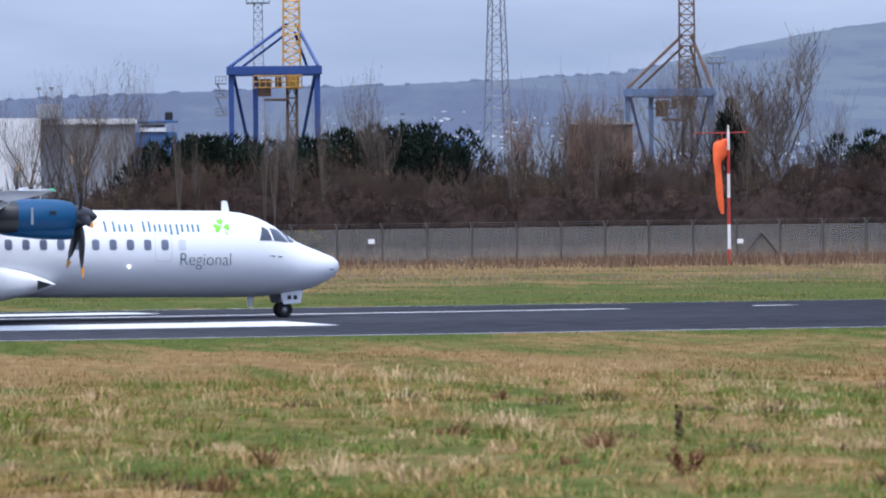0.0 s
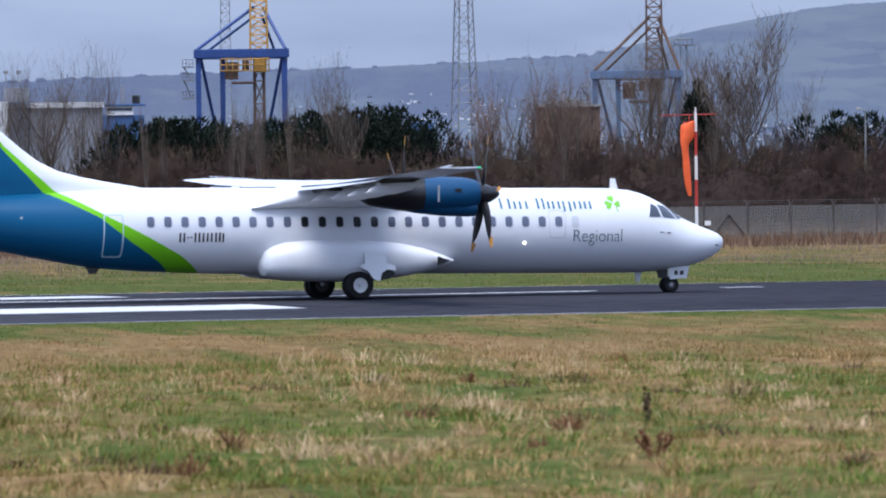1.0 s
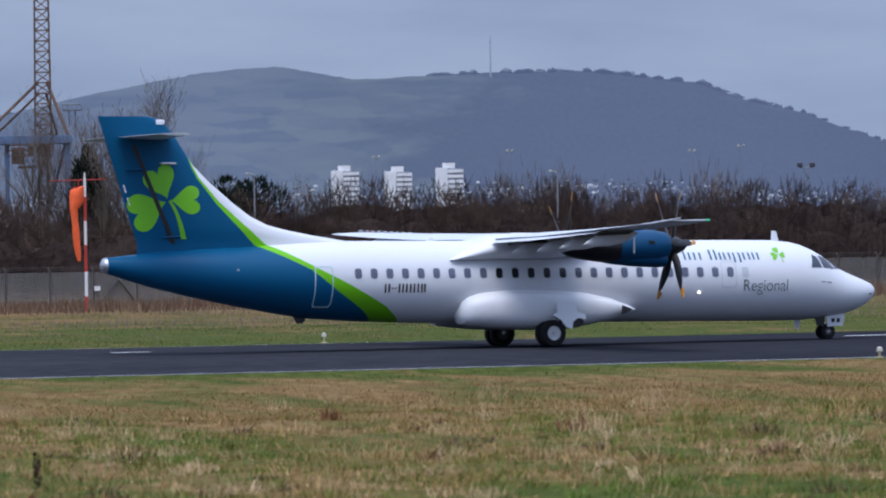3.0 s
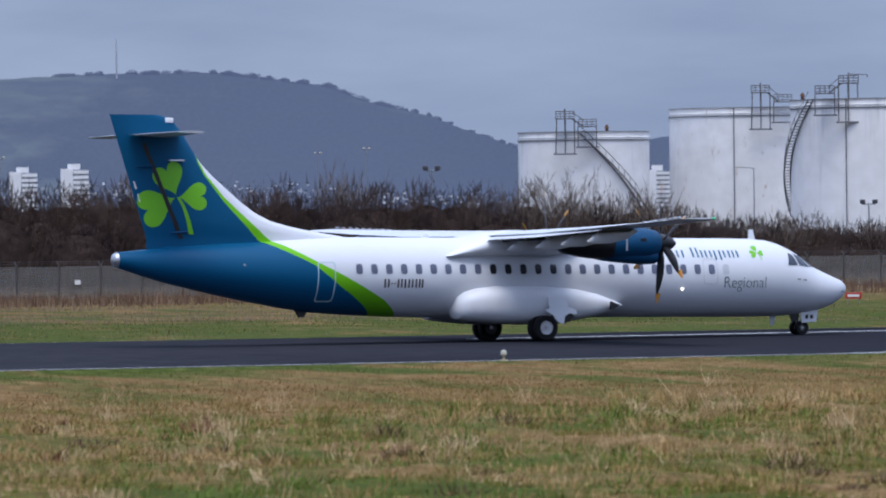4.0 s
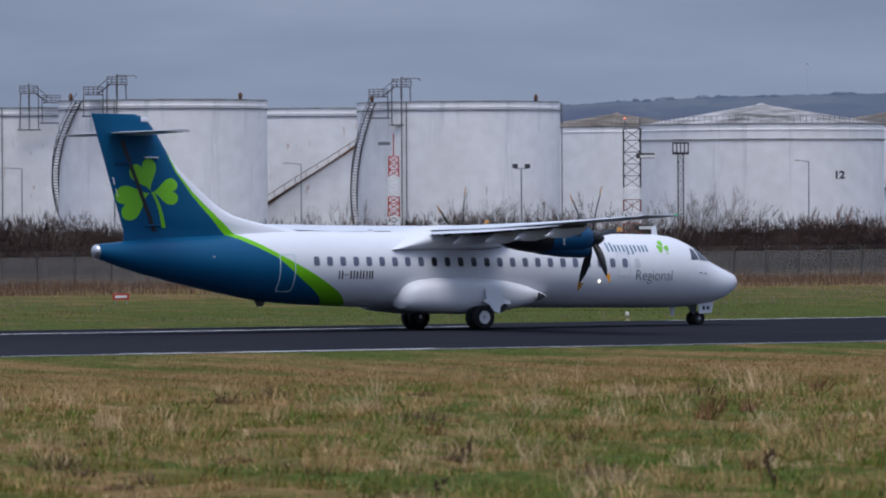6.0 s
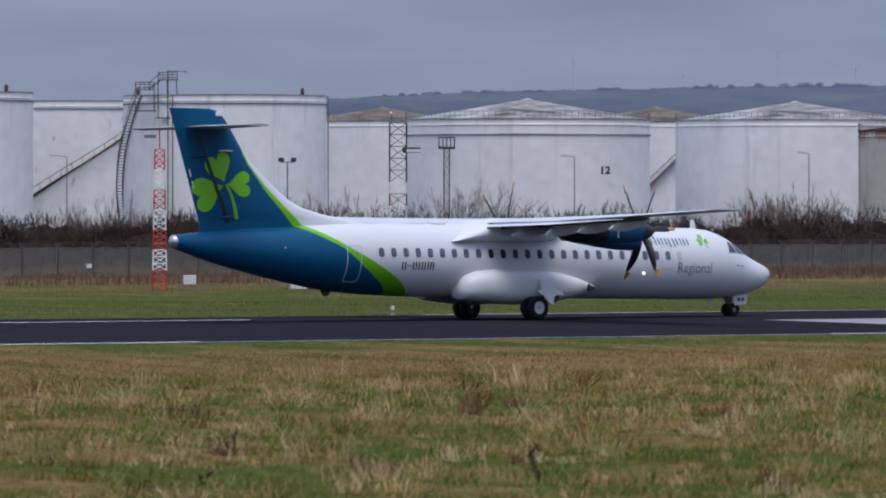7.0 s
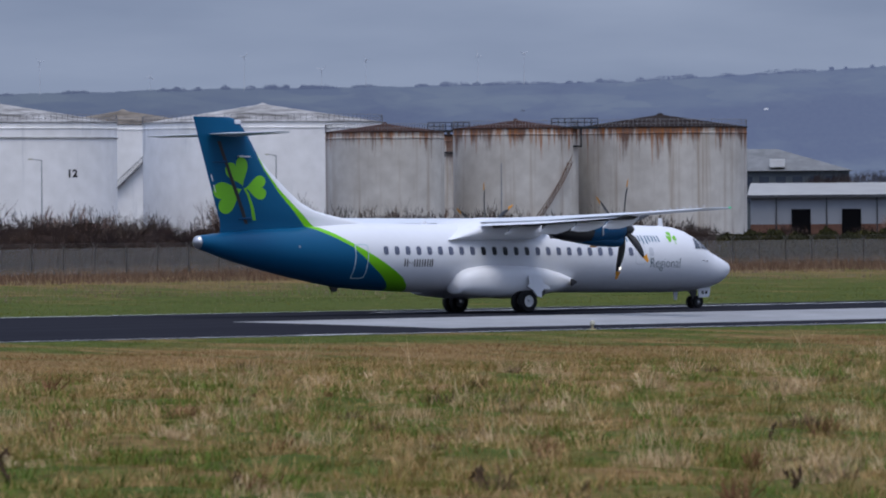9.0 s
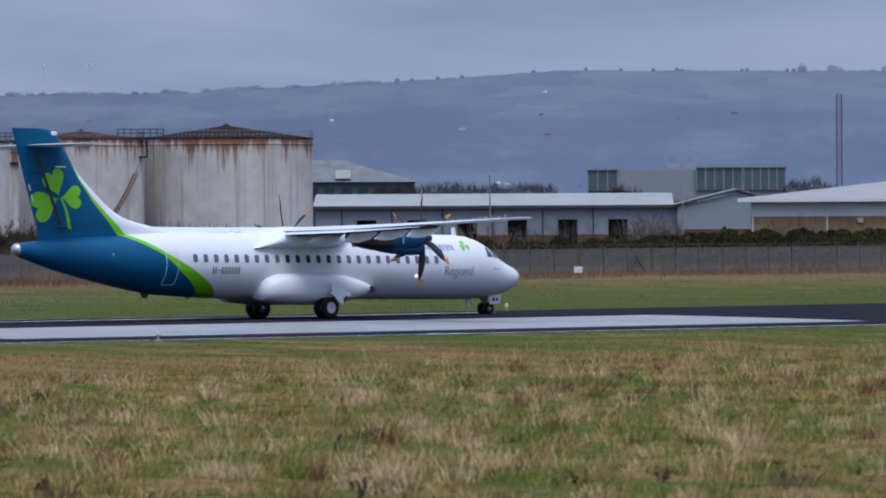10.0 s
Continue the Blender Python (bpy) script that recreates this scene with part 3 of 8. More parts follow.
def airliner():
    plane = base("airliner", ROLL[0][1], LINE_Y, -0.171, "white twin-propeller regional airliner with a blue and lime tail, rolling", "aircraft")
    # fuselage
    bm = bmesh.new()
    rings = []
    fine = []
    for a, b in zip(BODY, BODY[1:]):
        n = max(1, int((a[0] - b[0]) / 0.8))
        fine += [[p + (q - p) * i / n for p, q in zip(a, b)] for i in range(n)]
    fine.append(BODY[-1])
    for x, top, low, half in fine:
        c, hh = (top + low) / 2, (top - low) / 2
        rings.append([(x, half * math.cos(2 * math.pi * i / 56), c + hh * math.sin(2 * math.pi * i / 56)) for i in range(56)])
    part("fuselage", loft(bm, rings), PAINT, plane, "white fuselage, blue aft with a lime band", True)
    bm = bmesh.new()
    prof = [(-26.97, 0.25), (-27.02, 0.25), (-27.1, 0.20), (-27.15, 0.12), (-27.17, 0.02)]
    loft(bm, [[(x, r * math.cos(2 * math.pi * i / 20), 2.66 + r * math.sin(2 * math.pi * i / 20)) for i in range(20)] for x, r in prof])
    part("tail_cone", bm, METAL, plane, "bright metal tail cone", True)
    # fin with its dorsal fillet
    grid = []
    for x, z in FIN_LEAD:
        tx = fin_tail(z)
        c = x - tx
        t = min(0.055 * c, 0.26)
        row = [(x, 0, z)] + [(x - c * q, -t * k, z) for q, k in FIN_FORM[1:-1]]
        grid.append(row + [(tx, 0, z)] + [(p[0], -p[1], p[2]) for p in row[:0:-1]])
    low = [(p[0], p[1], 2.95) for p in grid[0]]
    part("fin", loft(bmesh.new(), [low] + grid), PAINT, plane, "swept blue fin with a white leading fillet", True)
    part("fin_light", box(bmesh.new(), -25.32, -25.02, -0.12, 0.12, 7.10, 7.26, 0.04), WHITE, plane, "white fairing on the fin tip")
    # tailplane
    for s in (-1, 1):
        bm = bmesh.new()
        loft(bm, [foil(-24.85, 1.75, 0.18, s * 0.1, 6.70), foil(-25.5, 1.05, 0.10, s * 3.65, 6.70)])
        part("tailplane", bm, TAIL_GREY, plane, "pale grey tailplane half", True)
    gap = [(-26.14, 6.45), (-26.00, 6.45), (-24.68, 3.35), (-24.84, 3.35)]
    rings_on(lambda u, v: fin_side(u, v, 0.012), gap, BLACK, "rudder_gap", plane, "dark rudder hinge gap")
    for z, dx in ((5.66, 0.0), (3.55, 0.55)):
        x = fin_tail(z) + 0.62 + dx
        part("rudder_hinge", rod(bmesh.new(), (x + 0.3, fin_side(x + 0.3, z)[1] - 0.02, z + 0.02), (x - 0.3, fin_side(x - 0.3, z)[1] - 0.05, z), 0.045, 0.02), BLUE, plane)
    part("fin_vane", box(bmesh.new(), -25.22, -24.70, fin_side(-24.95, 5.89)[1] - 0.12, fin_side(-24.95, 5.89)[1] + 0.02, 5.86, 5.91, 0.015), WHITE, plane, "small white vane on the fin")
    decal("tail_lamp", rounded(-22.95, -22.86, 2.46, 2.54, 0.03), TAIL_LAMP, plane, "small pale lamp on the tail cone")
    for z in (4.55, 4.95):
        rings_on(lambda u, v: fin_side(u, v, 0.008), [(fin_tail(z) + 0.12, z), (fin_tail(z) + 0.17, z), (fin_tail(z) + 0.09, z + 0.25), (fin_tail(z) + 0.04, z + 0.25)], WHITE, "wick_mark", plane)
    for leaf in clover(-24.93, 4.70, 1.08):
        rings_on(lambda u, v: fin_side(u, v, 0.008), leaf, LIME, "clover_leaf", plane, "lime clover leaf on the fin", 6)
    # wing
    for s in (-1, 1):
        bm = bmesh.new()
        loft(bm, [foil(-11.65, 2.55, 0.21, s * 0.0, 3.56, 0.10), foil(-11.65, 2.55, 0.21, s * 4.9, 3.62, 0.12), foil(-11.95, 2.25, 0.15, s * 9.2, 3.72, 0.08), foil(-12.3, 1.60, 0.10, s * 13.4, 3.84, 0.03), foil(-12.5, 1.25, 0.05, s * 13.52, 3.86, 0.02)])
        wing = part("wing", bm, WING_GREY, plane, "long straight pale grey wing", True)
        bm = bmesh.new()
        loft(bm, [foil(-13.55, 0.85, 0.07, s * 1.5, 3.51, 0.19), foil(-13.55, 0.85, 0.07, s * 4.9, 3.56, 0.19), foil(-13.45, 0.75, 0.055, s * 9.1, 3.68, 0.15)])
        part("flap", bm, WING_GREY, wing, "pale grey trailing edge flap", True)
        # Solid black bars stand for the shade in the slot under the flap.
        bm = bmesh.new()
        for y0, y1, z0 in ((1.75, 3.4, 3.40), (4.75, 8.7, 3.50)):
            loft(bm, [[(x, s * y, z) for x, z in ((-12.7, z0 + dz), (-14.0, z0 - 0.06 + dz), (-13.9, z0 - 0.16 + dz), (-12.9, z0 - 0.12 + dz))] for y, dz in ((y0, 0.0), (y1, 0.03 * (y1 - y0)))])
        part("flap_slot_shade", bm, BLACK, wing, "black bar for the shade in the flap slot")
        for y, z in ((2.9, 3.3), (4.9, 3.34), (6.7, 3.42), (8.5, 3.5)):
            bm = bmesh.new()
            loft(bm, [[(x, s * y + 0.13 * k * math.cos(2 * math.pi * i / 10), z + 0.01 + dz * 1.5 + 0.25 * k * math.sin(2 * math.pi * i / 10)) for i in range(10)] for x, k, dz in ((-12.5, 0.1, 0.02), (-12.9, 0.8, -0.03), (-13.5, 1.0, -0.09), (-13.95, 0.75, -0.14), (-14.35, 0.04, -0.22))])
            part("flap_fairing", bm, WHITE, wing, "pointed flap track fairing", True)
        for i in range(9):
            y = 9.4 + 0.42 * i
            part("static_vane", box(bmesh.new(), -12.75 - 0.05 * i, -12.62 - 0.05 * i, s * y - 0.01, s * y + 0.01, 3.80 + 0.015 * i, 3.825 + 0.015 * i), WING_GREY, wing)
        lamp = part("position_light", box(bmesh.new(), -12.52, -12.40, s * 13.5 - 0.04, s * 13.5 + 0.04, 3.83, 3.90, 0.03), LAMP_GREEN if s < 0 else LAMP_RED, wing, "small green wing-tip light" if s < 0 else "small red wing-tip light")
        # engine
        nac = new("engine")
        nac.parent = plane
        bm = bmesh.new()
        prof = [(-9.42, 0.36, 3.20, 0.34), (-9.5, 0.46, 3.19, 0.43), (-9.9, 0.58, 3.18, 0.52), (-10.6, 0.60, 3.18, 0.54), (-11.25, 0.585, 3.18, 0.53)]
        loft(bm, [[(x, s * 4.05 + w * math.cos(2 * math.pi * i / 32), z + hgt * math.sin(2 * math.pi * i / 32)) for i in range(32)] for x, w, z, hgt in prof])
        part("cowling", bm, BLUE, nac, "teal blue engine cowling", True)
        # The aft end is black: the wing's shade is put into its colour.
        bm = bmesh.new()
        prof = [(-11.254, 0.583, 3.18, 0.528), (-11.6, 0.57, 3.18, 0.52), (-11.95, 0.52, 3.18, 0.49), (-12.4, 0.44, 3.18, 0.43), (-12.9, 0.33, 3.18, 0.33), (-13.35, 0.14, 3.26, 0.15)]
        loft(bm, [[(x, s * 4.05 + w * math.cos(2 * math.pi * i / 32), z + hgt * math.sin(2 * math.pi * i / 32)) for i in range(32)] for x, w, z, hgt in prof])
        part("aft_cowling", bm, BLACK, nac, "aft cowling, black for the wing's shade", True)
        bm = bmesh.new()
        prof = [(-9.50, 0.26, 2.77, 0.19), (-9.53, 0.33, 2.77, 0.25), (-9.8, 0.38, 2.78, 0.28), (-10.6, 0.39, 2.80, 0.27), (-11.4, 0.32, 2.85, 0.24), (-12.1, 0.22, 2.92, 0.19), (-12.6, 0.08, 3.0, 0.08)]
        loft(bm, [[(x, s * 4.05 + w * math.cos(2 * math.pi * i / 24), z + hgt * math.sin(2 * math.pi * i / 24)) for i in range(24)] for x, w, z, hgt in prof])
        part("intake", bm, BLUE, nac, "blue chin air intake", True)
        part("intake_mouth", box(bmesh.new(), -9.52, -9.485, s * 4.05 - 0.17, s * 4.05 + 0.17, 2.7, 2.90, 0.01), BLACK, nac)
        part("exhaust", rod(bmesh.new(), (-11.9, s * 4.05 + 0.3, 3.0), (-12.5, s * 4.05 + 0.62, 2.95), 0.16, 0.13, 14), METAL, nac, "small metal exhaust stub")
        part("cowl_stripe", box(bmesh.new(), -10.88, -10.82, s * 4.05 - 0.606, s * 4.05 - 0.58, 2.95, 3.45), METAL, nac)
        part("cowl_vent", box(bmesh.new(), -10.32, -10.12, s * 4.05 - 0.606, s * 4.05 - 0.57, 3.26, 3.36, 0.01), BLACK, nac)
        PROPS.append(propeller(nac, -9.28, s * 4.05, 3.20))
    # fairing under the wing
    bm = bmesh.new()
    prof = [(-10.1, 0.5, 3.30, 0.10), (-10.6, 1.15, 3.28, 0.26), (-11.2, 1.5, 3.20, 0.42), (-12.0, 1.66, 3.2, 0.47), (-13.0, 1.70, 3.2, 0.47), (-14.2, 1.64, 3.14, 0.42), (-15.0, 1.50, 2.95, 0.23), (-15.6, 1.38, 2.81, 0.08), (-15.75, 1.3, 2.79, 0.04)]
    loft(bm, [[(x, w * bulge(math.cos(2 * math.pi * i / 40)), z + hgt * bulge(math.sin(2 * math.pi * i / 40))) for i in range(40)] for x, w, z, hgt in prof])
    part("wing_fairing", bm, WHITE, plane, "white fairing between wing and fuselage", True)
    # undercarriage bays
    for s in (-1, 1):
        bm = bmesh.new()
        prof = [(-9.33, 0.30, 1.17, 0.04), (-9.6, 0.46, 1.18, 0.16), (-10.2, 0.62, 1.19, 0.36), (-11.0, 0.76, 1.19, 0.52), (-12.0, 0.86, 1.18, 0.62), (-13.0, 0.88, 1.18, 0.65), (-14.0, 0.86, 1.19, 0.63), (-14.8, 0.78, 1.18, 0.55), (-15.15, 0.68, 1.14, 0.47), (-15.36, 0.54, 1.09, 0.36), (-15.45, 0.3, 1.02, 0.12)]
        loft(bm, [[(x, s * 1.12 + w * bulge(math.cos(2 * math.pi * i / 40)), z + hgt * bulge(math.sin(2 * math.pi * i / 40))) for i in range(40)] for x, w, z, hgt in prof])
        part("undercarriage_fairing", bm, WHITE, plane, "smooth white undercarriage bulge", True)
        leg = new("main_gear")
        leg.parent = plane
        bm = bmesh.new()
        rod(bm, (-12.27, s * 1.75, 1.2), (-12.62, s * 2.05, 0.45), 0.09, 0.07, 10)
        rod(bm, (-11.6, s * 1.8, 0.95), (-12.52, s * 2.0, 0.55), 0.05, sides=8)
        rod(bm, (-12.62, s * 1.7, 0.45), (-12.62, s * 2.42, 0.45), 0.06, sides=10)
        part("leg", bm, METAL, leg, "", True)
        bm = bmesh.new()
        plate(bm, [(-12.42, 1.42), (-11.75, 1.42), (-11.73, 1.10), (-11.48, 1.03), (-11.46, 0.87), (-11.74, 0.91), (-11.92, 0.80), (-12.0, 0.56), (-12.2, 0.62), (-12.35, 0.86), (-12.62, 1.0), (-12.42, 1.08)], lambda u, v, w: (u, s * (2.06 + 0.36 * (1.45 - v) - w), v), 0.05)
        part("gear_door", bm, WHITE, leg, "white hanging gear door")
        # A flat black plate carries the shade of the well's opening.
        part("wheel_well", plate(bmesh.new(), [(-12.25, 0.86), (-11.48, 0.92), (-11.38, 0.78), (-11.55, 0.62), (-12.2, 0.55)], lambda u, v, w: (u, s * (1.93 - w), v), 0.03), BLACK, leg, "black plate for the shade of the wheel well")
        for y in (1.82, 2.25):
            WHEELS.append((wheel("wheel", 0.425, 0.24, 0.225, leg, -12.62, s * y, 0.43, None if s < 0 and y > 2 else STEEL_DARK), 0.43))
    part("landing_light_recess", plate(bmesh.new(), [(-9.98, 1.02), (-9.98, 1.30), (-9.5, 1.17)], lambda u, v, w: (u, -1.64 - 0.5 * (-9.5 - u) + w, v), 0.1), BLACK, plane, "black triangular light recess")
    # nose gear
    leg = new("nose_gear")
    leg.parent = plane
    bm = bmesh.new()
    rod(bm, (-1.95, 0, 1.1), (-1.8, 0, 0.40), 0.07, 0.06, 10)
    rod(bm, (-1.8, -0.26, 0.40), (-1.8, 0.26, 0.40), 0.04, sides=8)
    rod(bm, (-2.35, 0, 1.0), (-1.85, 0, 0.6), 0.035, sides=8)
    part("leg", bm, METAL, leg, "", True)
    for y in (-0.19, 0.19):
        WHEELS.append((wheel("wheel", 0.245, 0.17, 0.11, leg, -1.8, y, 0.40, STEEL_DARK), 0.30))
    part("gear_door", plate(bmesh.new(), [(-1.95, 1.0), (-1.25, 0.98), (-1.33, 0.60), (-1.88, 0.56)], lambda u, v, w: (u, -0.36 + w, v), 0.03), WHITE, leg, "white nose gear door with two dark marks")
    part("gear_door", plate(bmesh.new(), [(-2.35, 0.95), (-1.95, 0.95), (-1.98, 0.60), (-2.25, 0.60)], lambda u, v, w: (u, -0.30 + w, v), 0.03), BLACK, leg, "dark rear nose gear door")
    for x in (-1.75, -1.56):
        part("mark_bar", plate(bmesh.new(), [(x, 0.70), (x + 0.12, 0.71), (x + 0.12, 0.84), (x, 0.83)], lambda u, v, w: (u, -0.366 + w, v), 0.02), BLACK, leg)
    # cabin windows
    xs = [-18.96 + 0.5357 * i for i in range(8)] + [-18.96 + 0.5357 * 7 + 0.556 * i for i in range(1, 8)]
    xs += [xs[-1] + 0.5415 * i for i in range(1, 12)]
    for i, x in enumerate(xs[:26]):
        if i == 25:
            decal("blanked_window", rounded(x - 0.12, x + 0.12, 2.20, 2.53, 0.07), GREY_PANEL, plane, "pale grey blanked window")
        else:
            win = ring_patch("cabin_window", x - 0.145, x + 0.145, 2.175, 2.555, 0.10, 0.03, FRAME_GREY, plane, "rounded cabin window with a dark pane")
            decal("pane", rounded(x - 0.115, x + 0.115, 2.205, 2.525, 0.08), DARK_PANE if -14.15 < x < -11.55 else PANE, win)
    # doors
    ring_patch("service_door", -6.22, -5.68, 1.86, 2.72, 0.12, 0.025, GREY_PANEL, plane, "outlined white service door")
    ring_patch("rear_door", -20.42, -19.80, 1.30, 2.60, 0.10, 0.035, SILVER_LINE, plane, "rear service door outlined in silver")
    # cockpit glazing
    for quad in ([(-2.88, 2.50), (-2.44, 2.50), (-2.53, 2.84), (-2.72, 2.93)], [(-2.38, 2.49), (-1.86, 2.44), (-2.15, 2.82), (-2.46, 2.90)], [(-1.80, 2.44), (-1.58, 2.45), (-1.88, 2.74), (-2.08, 2.83)]):
        grid_patch("cockpit_window", quad, COCKPIT, plane, "dark cockpit glazing", 0.012)
    for x in (-2.41, -1.83):
        grid_patch("window_bar", [(x, 2.46), (x + 0.04, 2.46), (x - 0.09 - 0.17 * (x > -2), 2.88), (x - 0.13 - 0.17 * (x > -2), 2.88)], WHITE, plane, "", 0.010)
    for lx, lz in ((-2.55, 2.02), (-2.30, 2.0), (-0.45, 1.62)):
        decal("probe", [(lx, lz), (lx + 0.16, lz - 0.01), (lx + 0.16, lz + 0.02), (lx, lz + 0.03)], BLACK, plane, "", 0.012)
    part("aerial", plate(bmesh.new(), [(-3.75, 3.40), (-3.50, 3.40), (-3.58, 3.72), (-3.74, 3.72)], lambda u, v, w: (u, -0.02 + w, v), 0.04), WHITE, plane, "white blade aerial")
    part("aerial", plate(bmesh.new(), [(-16.1, 3.40), (-15.75, 3.40), (-15.85, 3.52), (-15.95, 3.52)], lambda u, v, w: (u, -0.02 + w, v), 0.04), WHITE, plane)
    part("belly_aerial", plate(bmesh.new(), [(-2.95, 0.85), (-2.70, 0.85), (-2.78, 0.48), (-2.90, 0.48)], lambda u, v, w: (u, -0.02 + w, v), 0.04), WHITE, plane, "white blade aerial under the nose")
    part("belly_aerial", plate(bmesh.new(), [(-20.7, 1.05), (-20.25, 0.95), (-20.35, 0.80), (-20.55, 0.80)], lambda u, v, w: (u, -0.03 + w, v), 0.06), BLACK, plane)
    bm = bmesh.new()
    bmesh.ops.create_uvsphere(bm, u_segments=12, v_segments=8, radius=0.05, matrix=Matrix.Translation(skin(-7.02, 1.71, 0.01)))
    part("ice_light", bm, LAMP_WHITE, plane, "small lit white lamp", True)
    # lettering: airline name in plain strokes, the word below it, the registration in plain strokes
    glyph_bars("name_stroke", -7.80, -4.72, 2.76, 0.33, [(1.15, 0, 1), (0.85, 0, 0.72), (0.6, 0, 0.72), (0.45, 0, 0), (0.85, 0, 1), (0.4, 0, 0.72), (0.85, 0, 0.72), (0.9, -0.25, 0.72), (0.85, 0, 0.72), (0.8, 0, 0.72)], LETTER, plane, "dark teal stroke of the airline name")
    for leaf in clover(-4.02, 2.93, 0.23, -8):
        decal("clover_leaf", leaf, LIME, plane, "small lime clover leaf")
    word(plane, "Regional", -5.47, 1.75, 1.64)
    glyph_bars("mark_stroke", -18.10, -16.63, 1.76, 0.28, [(1, 0, 1), (0.9, 0.42, 0.58), (1, 0, 1), (1.05, 0, 1), (1.05, 0, 1), (0.9, 0, 1)], BLACK, plane, "black stroke of the registration mark")
    return plane


def word(plane, text, x0, z0, length):
    """A word in the built-in font, wrapped on to the starboard skin."""
    cu = bpy.data.curves.new("word", "FONT")
    cu.body, cu.size, cu.offset = text, 1.0, -0.012
    ob = bpy.data.objects.new("word", cu)
    scene.collection.objects.link(ob)
    bpy.context.view_layer.update()
    me = bpy.data.meshes.new_from_object(ob.evaluated_get(bpy.context.evaluated_depsgraph_get()))
    bpy.data.objects.remove(ob)
    wide = max(v.co.x for v in me.vertices)
    k = length / wide
    for v in me.vertices:
        v.co = skin(x0 + v.co.x * k, z0 + v.co.y * k * 1.12, 0.02)
    me.materials.append(TEAL_GREY)
    out = new("word_regional", me)
    out.parent = plane
    tagged(out, "grey teal word Regional")


LAMP_GREEN, LAMP_RED = glow("green lamp", (0.05, 0.5, 0.25), 0.25), glow("red lamp", (0.5, 0.05, 0.03), 0.25)
LAMP_WHITE = glow("white lamp", (1.0, 0.93, 0.85), 2.2)
STEEL_DARK = mat("dull hub steel", (0.09, 0.09, 0.095), 0.6, vary=0.15, grain=12)
HUB = mat("pale grey hub paint", (0.62, 0.62, 0.62), 0.5, vary=0.12, grain=12)
GREY_PANEL = mat("pale grey outline", (0.5, 0.52, 0.56), 0.4, vary=0.04)
FRAME_GREY = mat("window surround", (0.58, 0.60, 0.64), 0.4, vary=0.04)
SILVER_LINE = mat("silver outline", (0.42, 0.55, 0.58), 0.4, vary=0.04)
TEAL_GREY = mat("grey teal lettering", (0.06, 0.105, 0.125), 0.4, vary=0.04)
COCKPIT = mat("cockpit glass", (0.03, 0.04, 0.06), 0.06, vary=0.2, grain=2)
PROPS, WHEELS = [], []
airliner_thing = airliner()


# ---- the oil depot ----
TANK_WHITE = mat("white tank paint", (0.90, 0.885, 0.87), 0.55, vary=0.05, grain=0.5, coarse=0.09, second=(0.84, 0.825, 0.80))
RUST_WALL = mat("weathered tank plate", (0.60, 0.572, 0.525), 0.75, vary=0.06, grain=0.5, coarse=0.10, second=(0.49, 0.455, 0.41))
ROOF_GREY = mat("dirty roof plate", (0.34, 0.335, 0.33), 0.9, vary=0.4, grain=0.4, coarse=0.15, second=(0.15, 0.14, 0.135))
BROWN_ROOF = mat("brown weathered roof plate", (0.20, 0.175, 0.15), 0.9, vary=0.4, grain=0.4, coarse=0.15, second=(0.10, 0.085, 0.072))
RUST_ROOF = mat("rusted roof plate", (0.034, 0.027, 0.026), 0.95, vary=0.3, grain=0.5, second=(0.022, 0.021, 0.023))


RED_ROOF = mat("red-brown rusted roof plate", (0.062, 0.036, 0.031), 0.95, vary=0.3, grain=0.5, second=(0.04, 0.027, 0.025))
SIZES = {}


def stained(m, streak_colour, density, from_rim, fx=0.9, fz=0.05):
    """Adds rust runs to a wall paint: thin upright streaks, anywhere or hanging from the rim."""
    n, l = m.node_tree.nodes, m.node_tree.links
    b = n["Principled BSDF"]
    old = b.inputs["Base Color"].links[0].from_socket
    tc, mp, nz = n.new("ShaderNodeTexCoord"), n.new("ShaderNodeMapping"), n.new("ShaderNodeTexNoise")
    mp.inputs["Scale"].default_value = (fx, fx, fz)
    nz.inputs["Scale"].default_value, nz.inputs["Detail"].default_value, nz.inputs["Roughness"].default_value = 1.0, 6, 0.65
    l.new(tc.outputs["Object"], mp.inputs[0])
    l.new(mp.outputs[0], nz.inputs["Vector"])
    level_in = nz.outputs["Fac"]
    if from_rim:
        sep = n.new("ShaderNodeSeparateXYZ")
        l.new(tc.outputs["Object"], sep.inputs[0])
        run = stepped(n, l, sep.outputs["Z"], from_rim)
        add = n.new("ShaderNodeMath")
        add.operation = "ADD"
        l.new(level_in, add.inputs[0])
        l.new(run, add.inputs[1])
        level_in = add.outputs[0]
    mr = n.new("ShaderNodeMapRange")
    mr.inputs[1].default_value, mr.inputs[2].default_value, mr.inputs[4].default_value = density, density + 0.12, 0.85
    l.new(level_in, mr.inputs[0])
    mix = n.new("ShaderNodeMix")
    mix.data_type = "RGBA"
    l.new(mr.outputs[0], mix.inputs[0])
    l.new(old, mix.inputs[6])
    mix.inputs[7].default_value = (*streak_colour, 1)
    l.new(mix.outputs[2], b.inputs["Base Color"])


TANK_STAINED = mat("white tank paint with rust runs", (0.87, 0.855, 0.835), 0.55, vary=0.05, grain=0.5, coarse=0.09, second=(0.80, 0.78, 0.75))
stained(TANK_STAINED, (0.38, 0.17, 0.04), 0.615, None, 0.9, 0.30)
stained(TANK_WHITE, (0.68, 0.68, 0.675), 0.56, [(0.0, 0.06), (6.0, -0.02), (15.0, 0.0), (20.0, 0.05)], 0.5, 0.04)
stained(RUST_WALL, (0.40, 0.34, 0.28), 0.53, None, 0.6, 0.02)
